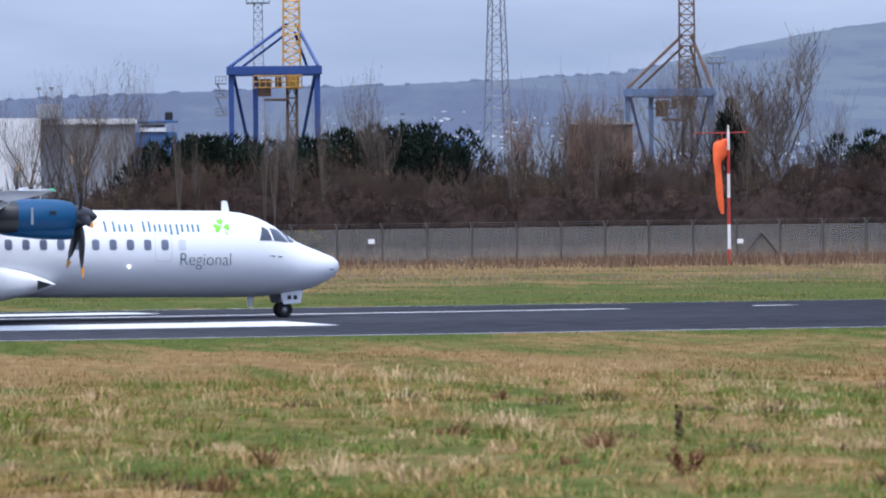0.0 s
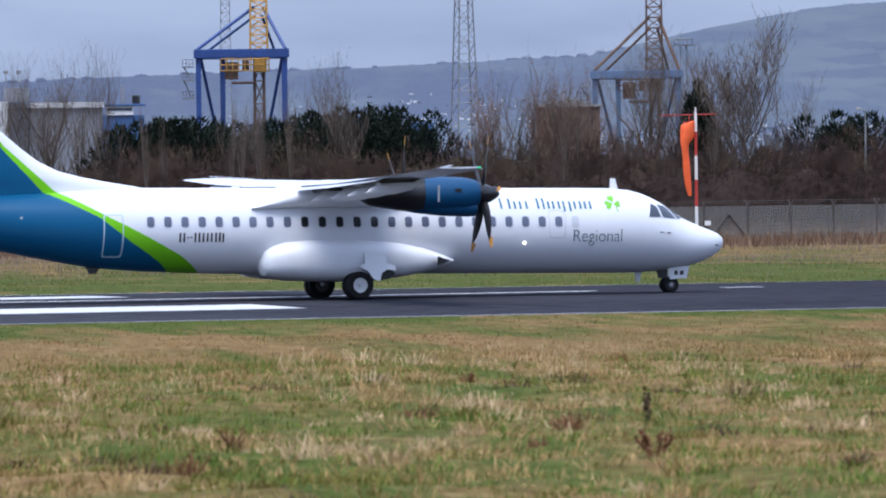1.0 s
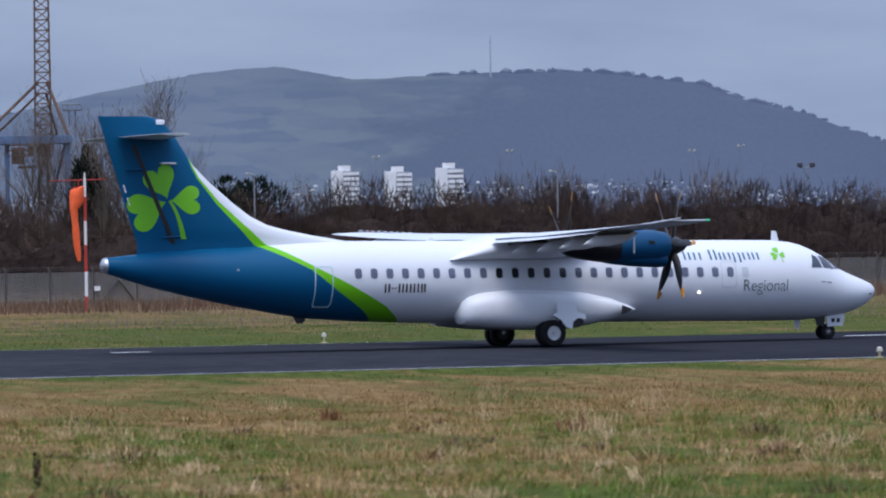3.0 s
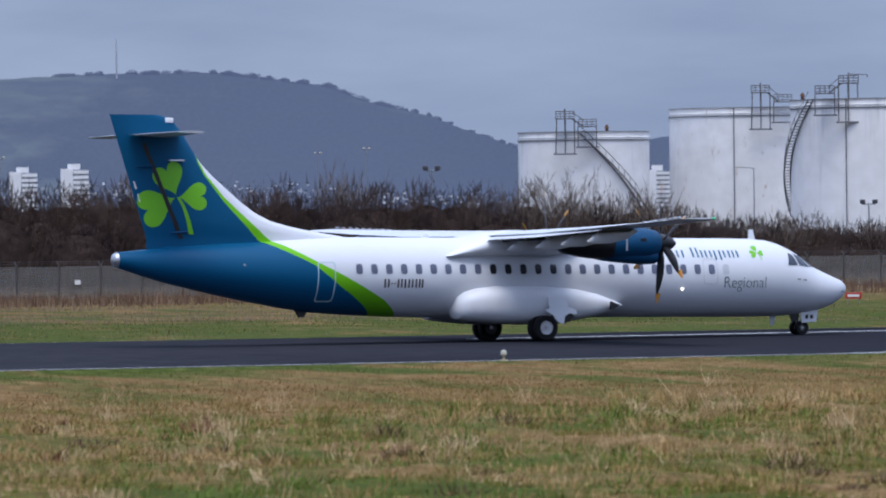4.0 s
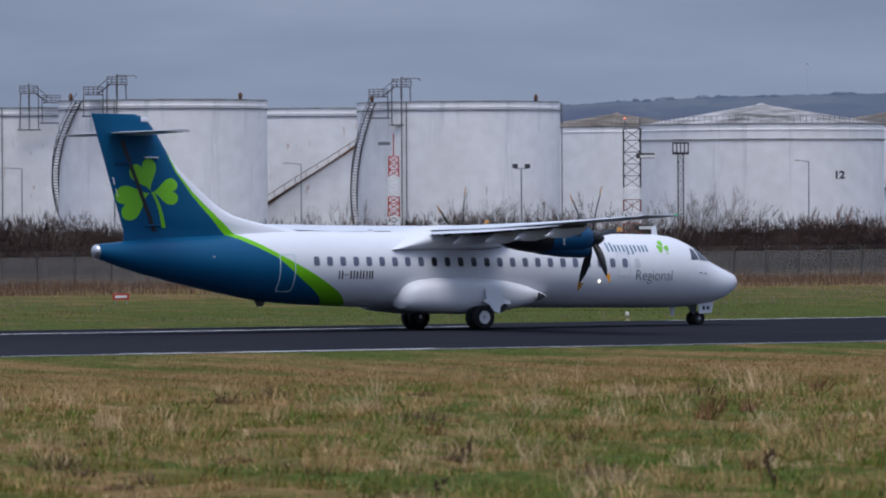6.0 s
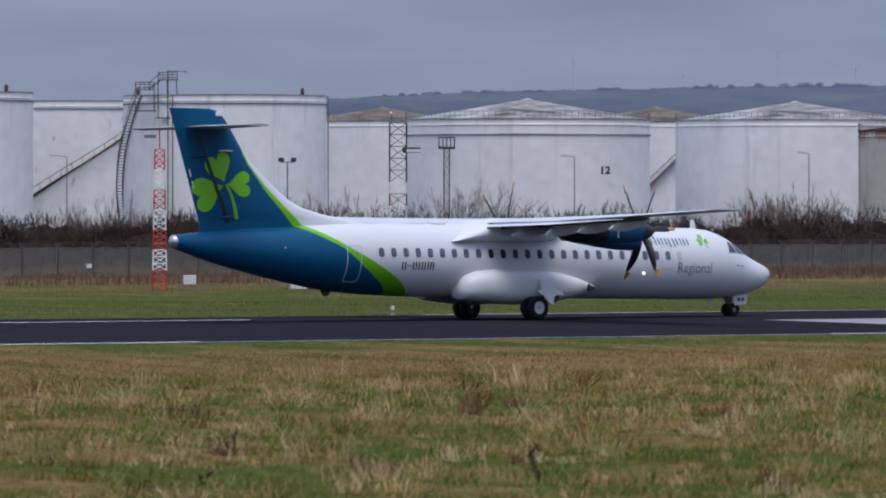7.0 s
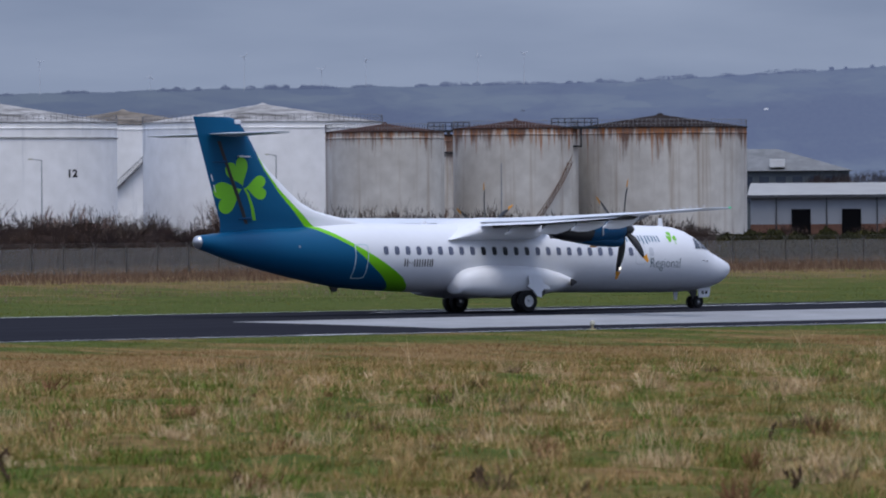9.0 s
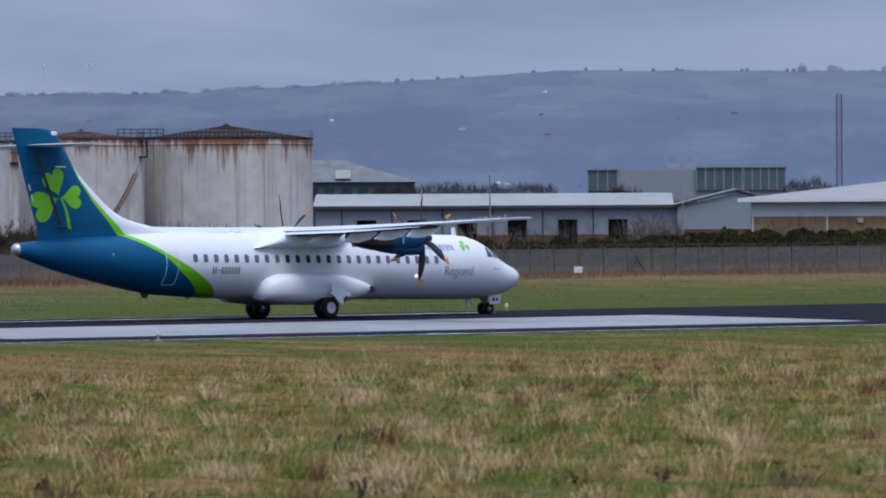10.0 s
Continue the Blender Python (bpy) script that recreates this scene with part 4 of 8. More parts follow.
stained(RUST_WALL, (0.12, 0.046, 0.024), 0.605, [(0.0, 0.0), (7.0, -0.08), (11.0, -0.02), (14.0, 0.07), (16.0, 0.24)], 0.55, 0.05)
stained(RUST_WALL, (0.34, 0.13, 0.045), 0.64, [(0.0, -0.05), (9.0, -0.05), (12.5, 0.02), (15.0, 0.15), (16.0, 0.2)], 1.7, 0.06)


def tank(az, d, half_deg, rim, apex, wall, roof, label):
    x, y = spot(az, d)
    r = d * math.sin(radians(half_deg))
    z1 = level(rim, d)
    ob = base("storage_tank", x, y, FAR_Z, label, "storage tank", "storage tanks of the depot", turn=-az)
    top = z1 - FAR_Z
    SIZES[ob.name] = (r, top)
    bm = bmesh.new()
    n = 72
    loft(bm, [[(q * math.cos(2 * math.pi * i / n), q * math.sin(2 * math.pi * i / n), z) for i in range(n)] for q, z in ((r, 0), (r, top - 0.9), (r + 0.08, top - 0.85), (r + 0.08, top - 0.7), (r, top - 0.65), (r, top), (r - 0.1, top))])
    part("shell", bm, wall, ob, "", True)
    bm = bmesh.new()
    za = (level(apex, d) - FAR_Z) if apex else top + 0.05
    loft(bm, [[(q * math.cos(2 * math.pi * i / n), q * math.sin(2 * math.pi * i / n), z) for i in range(n)] for q, z in ((r + 0.12, top + 0.004), (r + 0.12, top + 0.1), (r * 0.05, za), (0.2, za + 0.3))])
    part("roof", bm, roof, ob, "", True)
    return ob


TANKS = [
    tank(27.978, 950, 0.588, 0.735, 0, TANK_WHITE, ROOF_GREY, "white cylindrical storage tank with a spiral stair"),
    tank(29.64, 960, 0.895, 0.930, 0, TANK_STAINED, ROOF_GREY, "white storage tank with rust runs"),
    tank(30.765, 900, 0.934, 0.998, 0, TANK_WHITE, ROOF_GREY, "tall clean white storage tank"),
    tank(32.1, 978, 0.86, 0.916, 0, TANK_STAINED, ROOF_GREY, "white storage tank half hidden behind others"),
    tank(33.415, 920, 0.910, 0.970, 0, TANK_WHITE, ROOF_GREY, "tall white storage tank with a stair gantry"),
    tank(34.83, 1050, 0.80, 0.74, 0.865, TANK_WHITE, BROWN_ROOF, "white storage tank with a grey cone roof"),
    tank(36.131, 900, 1.096, 0.757, 0.939, TANK_WHITE, ROOF_GREY, "white storage tank with a domed roof, number twelve"),
    tank(37.28, 1050, 0.80, 0.735, 0.867, TANK_WHITE, BROWN_ROOF, "white storage tank with a brown cone roof"),
    tank(38.532, 930, 1.076, 0.748, 0.914, TANK_WHITE, ROOF_GREY, "wide white storage tank with a weathered cone roof"),
    tank(39.625, 880, 0.533, 0.658, 0.735, RUST_WALL, RED_ROOF, "rust streaked grey storage tank with a red-brown roof"),
    tank(40.2, 960, 0.35, 0.62, 0.64, RUST_WALL, RUST_ROOF, "small rusty storage tank between others"),
    tank(40.80, 890, 0.562, 0.680, 0.756, RUST_WALL, RED_ROOF, "rust streaked pale storage tank"),
    tank(42.097, 900, 0.775, 0.680, 0.797, RUST_WALL, RUST_ROOF, "large weathered storage tank with rust at its rim")]


# ---- boundary fence ----
FENCE_Y = 395.0
FENCE_MESH = mat("weathered chain link", (0.20, 0.197, 0.188), 0.85, vary=0.2, grain=1.5, coarse=0.2)
FENCE_MESH.node_tree.nodes["Principled BSDF"].inputs["Alpha"].default_value = 0.40
POST = mat("dark concrete post", (0.085, 0.082, 0.08), 0.85, vary=0.2, grain=5)


def fence():
    ob = base("fence", 0, FENCE_Y, FAR_Z, "long grey chain link airfield fence on concrete posts", "fence")
    bm = bmesh.new()
    box(bm, 0.06, 2.99, -0.006, 0.006, 0.03, 2.25)
    panel = part("fence_panel", bm, FENCE_MESH, ob, "dull grey chain link panel")
    panel.matrix_basis = pose(60, 0, 0)
    bm = bmesh.new()
    box(bm, -0.04, 0.04, -0.06, 0.04, 0, 2.3, 0.01)
    rod(bm, (0, -0.01, 2.26), (0.10, -0.30, 2.6), 0.03)
    rod(bm, (0, -0.01, 2.26), (-0.06, 0.28, 2.6), 0.03)
    first = part("post", bm, POST, ob)
    first.matrix_basis = pose(60, 0, 0)
    wires = bmesh.new()
    for dy, z in ((-0.30, 2.58), (-0.17, 2.44), (0.28, 2.58)):
        rod(wires, (0, dy, z), (3.05, dy, z), 0.008, sides=3)
    wire = part("top_wire", wires, POST, ob)
    wire.matrix_basis = pose(60, 0, 0)
    for i in range(1, 150):
        for name, shared in (("post", first), ("fence_panel", panel), ("top_wire", wire)):
            p = new(name, shared.data)
            p.parent = ob
            p.matrix_basis = pose(60 + 3.05 * i, 0, 0)
    # straining posts with a raking strut to either side
    for x in (147.1, 211.7, 276.3, 340.9, 405.5):
        for side in (-1, 1):
            part("strut", rod(bmesh.new(), (x, -0.1, 1.75), (x + side * 1.45, -0.1, -0.05), 0.06, sides=6), POST, ob)


fence()

# ---- hills and far town ----
HILL = bpy.data.materials.new("hazy hillside")
HILL.use_nodes = True


def hill_material():
    """Fields, hedges and woods; the haze in front of them is put into the emission."""
    n, l = HILL.node_tree.nodes, HILL.node_tree.links
    b = n["Principled BSDF"]
    b.inputs["Roughness"].default_value = 1.0
    b.inputs["Specular IOR Level"].default_value = 0.0
    tc, sep = n.new("ShaderNodeTexCoord"), n.new("ShaderNodeSeparateXYZ")
    l.new(tc.outputs["Object"], sep.inputs[0])

    def calc(op, a, c, d=None):
        m = n.new("ShaderNodeMath")
        m.operation = op
        for k, v in enumerate((a, c, d)):
            if v is None:
                continue
            if isinstance(v, (int, float)):
                m.inputs[k].default_value = v
            else:
                l.new(v, m.inputs[k])
        return m.outputs[0]

    def drift(u, v, detail=5, rough=0.6):
        c, nz = n.new("ShaderNodeCombineXYZ"), n.new("ShaderNodeTexNoise")
        l.new(calc("MULTIPLY", turn, u), c.inputs[0])
        l.new(calc("MULTIPLY", sep.outputs["Z"], v), c.inputs[1])
        nz.inputs["Scale"].default_value, nz.inputs["Detail"].default_value, nz.inputs["Roughness"].default_value = 1.0, detail, rough
        l.new(c.outputs[0], nz.inputs["Vector"])
        return nz.outputs["Fac"]

    def blend(fac, a, c):
        m = n.new("ShaderNodeMix")
        m.data_type = "RGBA"
        l.new(fac, m.inputs[0])
        for k, v in ((6, a), (7, c)):
            if isinstance(v, tuple):
                m.inputs[k].default_value = (*v, 1)
            else:
                l.new(v, m.inputs[k])
        return m.outputs[2]

    def rise(source, lo, hi, top=1.0):
        r = n.new("ShaderNodeMapRange")
        for k, v in enumerate((lo, hi, 0.0, top)):
            r.inputs[1 + k].default_value = v
        l.new(source, r.inputs[0])
        return r.outputs[0]

    turn = calc("MULTIPLY", calc("ARCTAN2", sep.outputs["X"], sep.outputs["Y"]), 57.296)
    # fields: long cells along the slope, each of its own green, with dark hedges between
    warp = drift(1.2, 0.05)
    cell_at, cells, edges = n.new("ShaderNodeCombineXYZ"), n.new("ShaderNodeTexVoronoi"), n.new("ShaderNodeTexVoronoi")
    l.new(calc("MULTIPLY_ADD", warp, 1.2, calc("MULTIPLY", turn, 1.7)), cell_at.inputs[0])
    l.new(calc("MULTIPLY_ADD", warp, 1.6, calc("MULTIPLY", sep.outputs["Z"], 0.13)), cell_at.inputs[1])
    edges.feature = "DISTANCE_TO_EDGE"
    for v in (cells, edges):
        v.inputs["Scale"].default_value = 1.0
        l.new(cell_at.outputs[0], v.inputs["Vector"])
    shade = n.new("ShaderNodeSeparateColor")
    l.new(cells.outputs["Color"], shade.inputs[0])
    field = blend(rise(calc("ADD", calc("MULTIPLY", shade.outputs[0], 0.45), drift(1.6, 0.09, 4)), 0.45, 0.95), (0.026, 0.034, 0.034), (0.050, 0.060, 0.048))
    field = blend(rise(edges.outputs["Distance"], 0.04, 0.0, 0.22), field, (0.014, 0.019, 0.020))
    # woods take the western hill's steep face and patches elsewhere
    where = stepped(n, l, turn, [(12, -0.02), (18, -0.02), (19.5, -0.12), (22, -0.12), (23.4, 0.08), (24.2, 0.22), (27.5, 0.22), (29, 0.02), (41, 0.0), (45, 0.04)])
    low = stepped(n, l, sep.outputs["Z"], [(8, -0.10), (20, -0.05), (34, 0.05), (60, 0.06), (75, -0.10)])
    wood = rise(calc("ADD", calc("ADD", drift(0.7, 0.028, 7, 0.65), where), low), 0.45, 0.60, 0.9)
    canopy = blend(rise(drift(22.0, 0.45, 4), 0.3, 0.7), (0.012, 0.016, 0.019), (0.023, 0.028, 0.030))
    l.new(blend(wood, field, canopy), b.inputs["Base Color"])
    # Even blue emission stands for the haze; its strength is set by heading.
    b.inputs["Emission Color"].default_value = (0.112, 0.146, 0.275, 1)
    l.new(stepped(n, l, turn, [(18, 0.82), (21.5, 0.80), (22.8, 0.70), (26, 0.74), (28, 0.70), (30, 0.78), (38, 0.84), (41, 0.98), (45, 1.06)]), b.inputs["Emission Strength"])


hill_material()
RIDGE = [(-60, 0.7), (5, 0.72), (13.6, 0.756), (15.1, 0.81), (17.4, 0.87), (19.2, 0.945), (20.2, 1.165), (21.2, 1.342), (21.88, 1.394), (22.56, 1.264), (23.8, 1.308), (24.7, 1.306), (25.67, 1.186),
         (26.03, 1.04), (26.6, 0.90), (27.37, 0.605), (28.0, 0.55), (28.66, 0.69), (30, 0.8), (34.3, 0.952), (35.8, 1.016), (38.2, 1.061), (39.6, 1.071), (41.8, 1.10), (43.1, 1.165), (44.1, 1.216), (45.1, 1.281), (48, 1.264), (52, 1.3), (80, 1.0), (120, 0.7)]


def hills():
    verts, faces = [], []
    az = -50.0
    cols = []
    while az < 110:
        cols.append(az)
        az += 0.05 if 12 < az < 50 else 1.0
    rows = 30
    for a in cols:
        e = np.interp(a, [p[0] for p in RIDGE], [p[1] for p in RIDGE])
        e += 0.012 * noise.noise((a * 3.0, 0, 0)) + 0.010 * noise.noise((a * 14.0, 5, 0))
        for k in range(rows + 1):
            s = k / rows
            d = 3000 + 1300 * s
            z = FAR_Z + (level(e, 4300) - FAR_Z) * (s ** 1.15) + (3.0 * noise.noise((a * 0.6, s * 2.5, 2)) * min(s * 5, 1) if 0 < k < rows else 0)
            x, y = spot(a, d)
            verts.append((x, y, z))
    for i in range(len(cols) - 1):
        for k in range(rows):
            p = i * (rows + 1) + k
            faces.append((p, p + rows + 1, p + rows + 2, p + 1))
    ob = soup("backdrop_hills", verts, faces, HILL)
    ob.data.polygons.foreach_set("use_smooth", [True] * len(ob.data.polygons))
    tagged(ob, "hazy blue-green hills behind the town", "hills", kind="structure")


hills()


# ---- runway markings and lights ----
painted("trim_touchdown_bar_near", -10, 53.0, -11.0, -5.0, "broad white touchdown bar on the asphalt")
painted("trim_touchdown_bar_far", -10, 53.2, 9.6, 14.2, "white touchdown bar beyond the centre line")
for k, start in enumerate((-24, 37, 98, 159, 220)):
    painted("trim_centre_dash_%d" % (k + 1), start, start + 30.2, 4.1, 4.9, "white centre line dash")
painted("trim_short_mark", 72.2, 73.6, 6.0, 6.7, "short white mark on the asphalt")
painted("trim_aiming_bar_near", 143.4, 187.6, -18.4, -6.3, "broad white aiming bar worn by tyres", STAINED_MARK)
painted("trim_aiming_bar_far", 143.4, 187.6, 13.0, 20.8, "broad white aiming bar beyond the crown")
for k, (start, end) in enumerate(((97.6, 100.2), (101.4, 109.0), (134.2, 137.3), (160.3, 162.0))):
    painted("trim_edge_dash_%d" % (k + 1), start, end, -HALF - 0.15, -HALF + 0.45, "brighter stretch of the edge line")

LIGHT_BODY = mat("dull yellow lamp body", (0.42, 0.36, 0.22), 0.6, vary=0.15)
LIGHT_HEAD = mat("pale lamp glass", (0.52, 0.49, 0.40), 0.25, vary=0.05)


def runway_light(x, y, tall=0.32):
    ob = base("runway_light", x, y, crown(x, y - CROWN_Y), "small pale runway edge light on a short stem", "runway light", "lights along the runway edge")
    bm = bmesh.new()
    rod(bm, (0, 0, -0.03), (0, 0, 0.05), 0.13, 0.11, 12)
    rod(bm, (0, 0, 0.05), (0, 0, tall * 0.55), 0.035, sides=8)
    part("stem", bm, LIGHT_BODY, ob)
    bm = bmesh.new()
    n = 12
    loft(bm, [[(r * math.cos(2 * math.pi * i / n), r * math.sin(2 * math.pi * i / n), z * tall) for i in range(n)] for r, z in ((0.05, 0.5), (0.09, 0.58), (0.09, 0.72), (0.07, 0.92), (0.02, 1.0))])
    part("lamp_head", bm, LIGHT_HEAD, ob, "", True)


for lx in (24.3, 85.2, 146.3, 207.4):
    runway_light(lx, CROWN_Y - HALF - 0.8, 0.34)
for lx in (25.6, 86.5, 147.5, 208.4):
    runway_light(lx, CROWN_Y + HALF + 1.0, 0.40)


# ---- windsock ----
RED = mat("red mast paint", (0.42, 0.035, 0.025), 0.55, vary=0.12)
WHITE_PAINT = mat("white mast paint", (0.72, 0.72, 0.72), 0.55, vary=0.08)
ORANGE = mat("orange sock cloth", (0.88, 0.15, 0.055), 0.7, vary=0.1, grain=3)


def windsock():
    d = 378.0
    x, y = spot(20.142, d)
    z = ground_z(x, y)
    top = level(0.415, d) - z
    ob = base("windsock", x, y, z, "limp orange windsock on a red and white banded pole", "windsock")
    cuts = [0, 0.115, 0.30, 0.50, 0.68, 0.86, 1.0]
    for i, (a, b) in enumerate(zip(cuts, cuts[1:])):
        part("pole_band", rod(bmesh.new(), (0, 0, a * top - (0.1 if i == 0 else 0)), (0, 0, b * top), 0.10 - 0.02 * a, 0.10 - 0.02 * b, 12), RED if i % 2 == 0 else WHITE_PAINT, ob)
    bm = bmesh.new()
    for a, b in (((-2.2, 0, 0), (1.3, 0, 0.05)), ((-0.4, 0, -0.5), (-0.4, 0, 0))):
        rod(bm, Vector(a) + Vector((0, 0, top - 0.12)), Vector(b) + Vector((0, 0, top - 0.12)), 0.03, sides=6)
    rod(bm, (-0.75, 0, top - 0.55), (0.05, 0, top - 0.55), 0.04, sides=6)
    part("cross_arm", bm, RED, ob, "thin red cross arm")
    part("top_lamp", rod(bmesh.new(), (0, 0, top), (0, 0, top + 0.35), 0.06, 0.04, 8), WHITE_PAINT, ob)
    bm = bmesh.new()
    rings = []
    for s, cx, w, dep in ((0, -0.42, 0.40, 0.34), (0.02, -0.45, 0.47, 0.36), (0.10, -0.50, 0.47, 0.34), (0.20, -0.53, 0.46, 0.30), (0.26, -0.62, 0.38, 0.24), (0.31, -0.70, 0.25, 0.2), (0.45, -0.68, 0.21, 0.17), (0.6, -0.62, 0.24, 0.15), (0.75, -0.56, 0.22, 0.13), (0.9, -0.46, 0.19, 0.1), (1.0, -0.40, 0.10, 0.06)):
        rings.append([(cx + 0.85 * w * math.cos(a) * (1 + 0.22 * math.sin(3 * a + 5 * s)), dep * math.sin(a), top - 0.55 - 4.35 * s + 0.12 * math.cos(a) * (1 - s)) for a in [2 * math.pi * i / 22 for i in range(22)]])
    part("sock", loft(bm, rings), ORANGE, ob, "limp orange cloth sock", True)


windsock()

# ---- masts, cranes, lamps ----
CRANE_BLUE = mat("crane blue paint", (0.018, 0.055, 0.20), 0.55, vary=0.15, grain=0.6)
CRANE_YELLOW = mat("crane yellow paint", (0.45, 0.25, 0.05), 0.6, vary=0.2, grain=0.6)
FADED_BLUE = mat("faded blue grey paint", (0.10, 0.16, 0.27), 0.65, vary=0.15, grain=0.6)
BROWN_STEEL = mat("brown weathered steel", (0.13, 0.085, 0.065), 0.8, vary=0.25, grain=0.8)
MAST_DARK = mat("dull dark mast steel", (0.07, 0.066, 0.066), 0.7, 0.2, vary=0.15)
MAST_PALE = mat("pale mast steel", (0.34, 0.36, 0.40), 0.6, vary=0.08)
MAST_GREY = mat("weathered mast steel", (0.20, 0.21, 0.23), 0.6, 0.3, vary=0.12)


def lattice_mast(name, az, d, e0, e1, w0, w1, material, label, bays=16, r=0.1, platform=True, turn=0):
    x, y = spot(az, d)
    z0 = FAR_Z
    ob = base(name, x, y, z0, label, "mast", turn=-az + turn)
    zt = level(e1, d) - z0
    part("lattice", lattice(bmesh.new(), 0, 0, 0, zt, w0, w1, r, bays), material, ob)
    if platform:
        bm = bmesh.new()
        w = w1 * 1.4
        box(bm, -w, w, -w, w, zt, zt + 0.25)
        for i in range(5):
            u = -w + 2 * w * i / 4
            for v in (-w, w):
                rod(bm, (u, v, zt), (u, v, zt + 1.3), 0.07, sides=4)
                rod(bm, (v, u, zt), (v, u, zt + 1.3), 0.07, sides=4)
        for v in (-w, w):
            rod(bm, (-w, v, zt + 1.3), (w, v, zt + 1.3), 0.07, sides=4)
            rod(bm, (v, -w, zt + 1.3), (v, w, zt + 1.3), 0.07, sides=4)
        part("platform", bm, material, ob)
    return ob


def gantry_crane(az0, az1, d, top, foot, beam, material, jib_material, label, jib_az, jib_top, stay_material=None):
    xa, ya = spot((az0 + az1) / 2, d)
    ob = base("gantry_crane", xa, ya, FAR_Z, label, "crane", turn=-(az0 + az1) / 2)
    w = d * math.radians(az1 - az0) / 2
    h = level(top, d) - FAR_Z
    for sx in (-1, 1):
        for sy in (-7, 7):
            k = 1.0 if sy < 0 or sx > 0 else 0.5
            leg = plate(bmesh.new(), [(-0.36, 0), (0.36, 0), (0.48, h - beam), (-0.48, h - beam)], lambda u, v, q: (sx * (w * k - 0.8) + u, sy + q, v), 1.1)
            part("leg", leg, material, ob)
    part("portal_beam", box(bmesh.new(), -w, w, -7.6, -6.0, h - beam, h, 0.1), material, ob)
    part("portal_beam", box(bmesh.new(), -w * 0.85, w * 0.85, 6.0, 7.6, h - beam, h, 0.1), material, ob)
    for sx in (-1, 1):
        part("side_beam", box(bmesh.new(), sx * w * 0.9 - 0.6, sx * w * 0.9 + 0.6, -6, 6, h - beam * 0.9, h - 0.1, 0.05), material, ob)
        part("brace", rod(bmesh.new(), (sx * w * 0.85, -6.5, h - beam), (sx * w * 0.3, 5.5, 1.0), 0.28, sides=6), material, ob)
    jx = d * math.radians(jib_az - (az0 + az1) / 2)
    jh = level(jib_top, d) - FAR_Z
    part("jib_tower", lattice(bmesh.new(), jx, 0, h - beam * 1.2, jh, 3.0, 2.4, 0.19, 18), jib_material, ob, "lattice crane tower")
    part("jib_tower_foot", lattice(bmesh.new(), jx, 0, 0, h - beam, 1.6, 1.6, 0.2, 6), BROWN_STEEL, ob)
    for sx in (-1, 1):
        part("stay", rod(bmesh.new(), (sx * w * 0.92, -6.5, h), (jx + sx * 0.8, 0, h + (jh - h) * 0.30), 0.30, sides=6), stay_material or material, ob)
        part("stay", rod(bmesh.new(), (sx * w * 0.7, 6.5, h), (jx + sx * 0.6, 0, h + (jh - h) * 0.24), 0.24, sides=6), stay_material or material, ob)
    # machinery hung under the beam: a frame of rails round rusty winch houses
    z0, z1 = h - beam - 2.1, h - beam - 0.1
    bm = bmesh.new()
    for y in (-2.1, 2.1):
        for z in (z0, z0 + 1.0, z1):
            rod(bm, (jx - 6.6, y, z), (jx + 1.7, y, z), 0.09, sides=4)
        for k in range(9):
            u = jx - 6.6 + 8.3 * k / 8
            rod(bm, (u, y, z0), (u, y, z1), 0.09, sides=4)
    part("machinery_frame", bm, jib_material, ob, "railed machinery frame under the beam")
    for u0, u1, a, b in ((-5.9, -3.6, z0 - 1.5, z1 - 0.5), (-2.9, -1.7, z0, z1 - 0.2), (-0.9, 1.3, z0 - 0.3, z1), (-4.8, -0.6, z0 - 2.3, z0 - 1.9)):
        part("winch_house", box(bmesh.new(), jx + u0, jx + u1, -1.7, 1.7, a, b, 0.12), BROWN_STEEL if u1 < 0 else jib_material, ob, "rusty winch house")
    bm = bmesh.new()
    for z in (h - 3.0, h - 5.3, h - 8.4):
        for u in (-w - 1.9, -w - 1.3, -w - 0.7, -w - 0.1):
            rod(bm, (u, -7, z), (u, -7, z + 1.3), 0.06, sides=4)
        box(bm, -w - 2.0, -w, -7.8, -6.2, z - 0.12, z + 0.12)
        for up in (0.65, 1.3):
            rod(bm, (-w - 2.0, -7, z + up), (-w, -7, z + up), 0.06, sides=4)
    for za, zb in ((h - 8.4, h - 5.3), (h - 5.3, h - 3.0)):
        rod(bm, (-w - 0.3, -7.2, za), (-w - 1.7, -7.2, zb), 0.12, sides=4)
    part("walkway", bm, MAST_GREY, ob)
    return ob


gantry_crane(15.652, 16.503, 1100, 1.035, 0.4, 1.5, CRANE_BLUE, CRANE_YELLOW, "blue portal crane with a yellow lattice tower", 16.235, 2.3)
gantry_crane(19.207, 20.032, 1180, 0.80, 0.2, 1.5, FADED_BLUE, BROWN_STEEL, "faded blue portal crane with a brown tower", 19.78, 2.4, BROWN_STEEL)
lattice_mast("lattice_mast", 18.075, 900, 0, 2.5, 3.7, 0.9, MAST_GREY, "tall tapering steel lattice mast", 26, 0.085, False, 20)
lattice_mast("lattice_mast", 15.937, 1250, 0, 1.60, 2.8, 1.6, MAST_GREY, "pale lattice floodlight tower with a platform", 24, 0.085)
lattice_mast("lattice_mast", 20.04, 1300, 0, 1.02, 1.8, 1.3, MAST_GREY, "thin lattice tower with a square platform", 12, 0.1)
lattice_mast("lattice_mast", 35.404, 720, 0, 0.50, 0.62, 0.62, MAST_DARK, "slim lattice lamp mast with a crown of lamps", 14, 0.05)
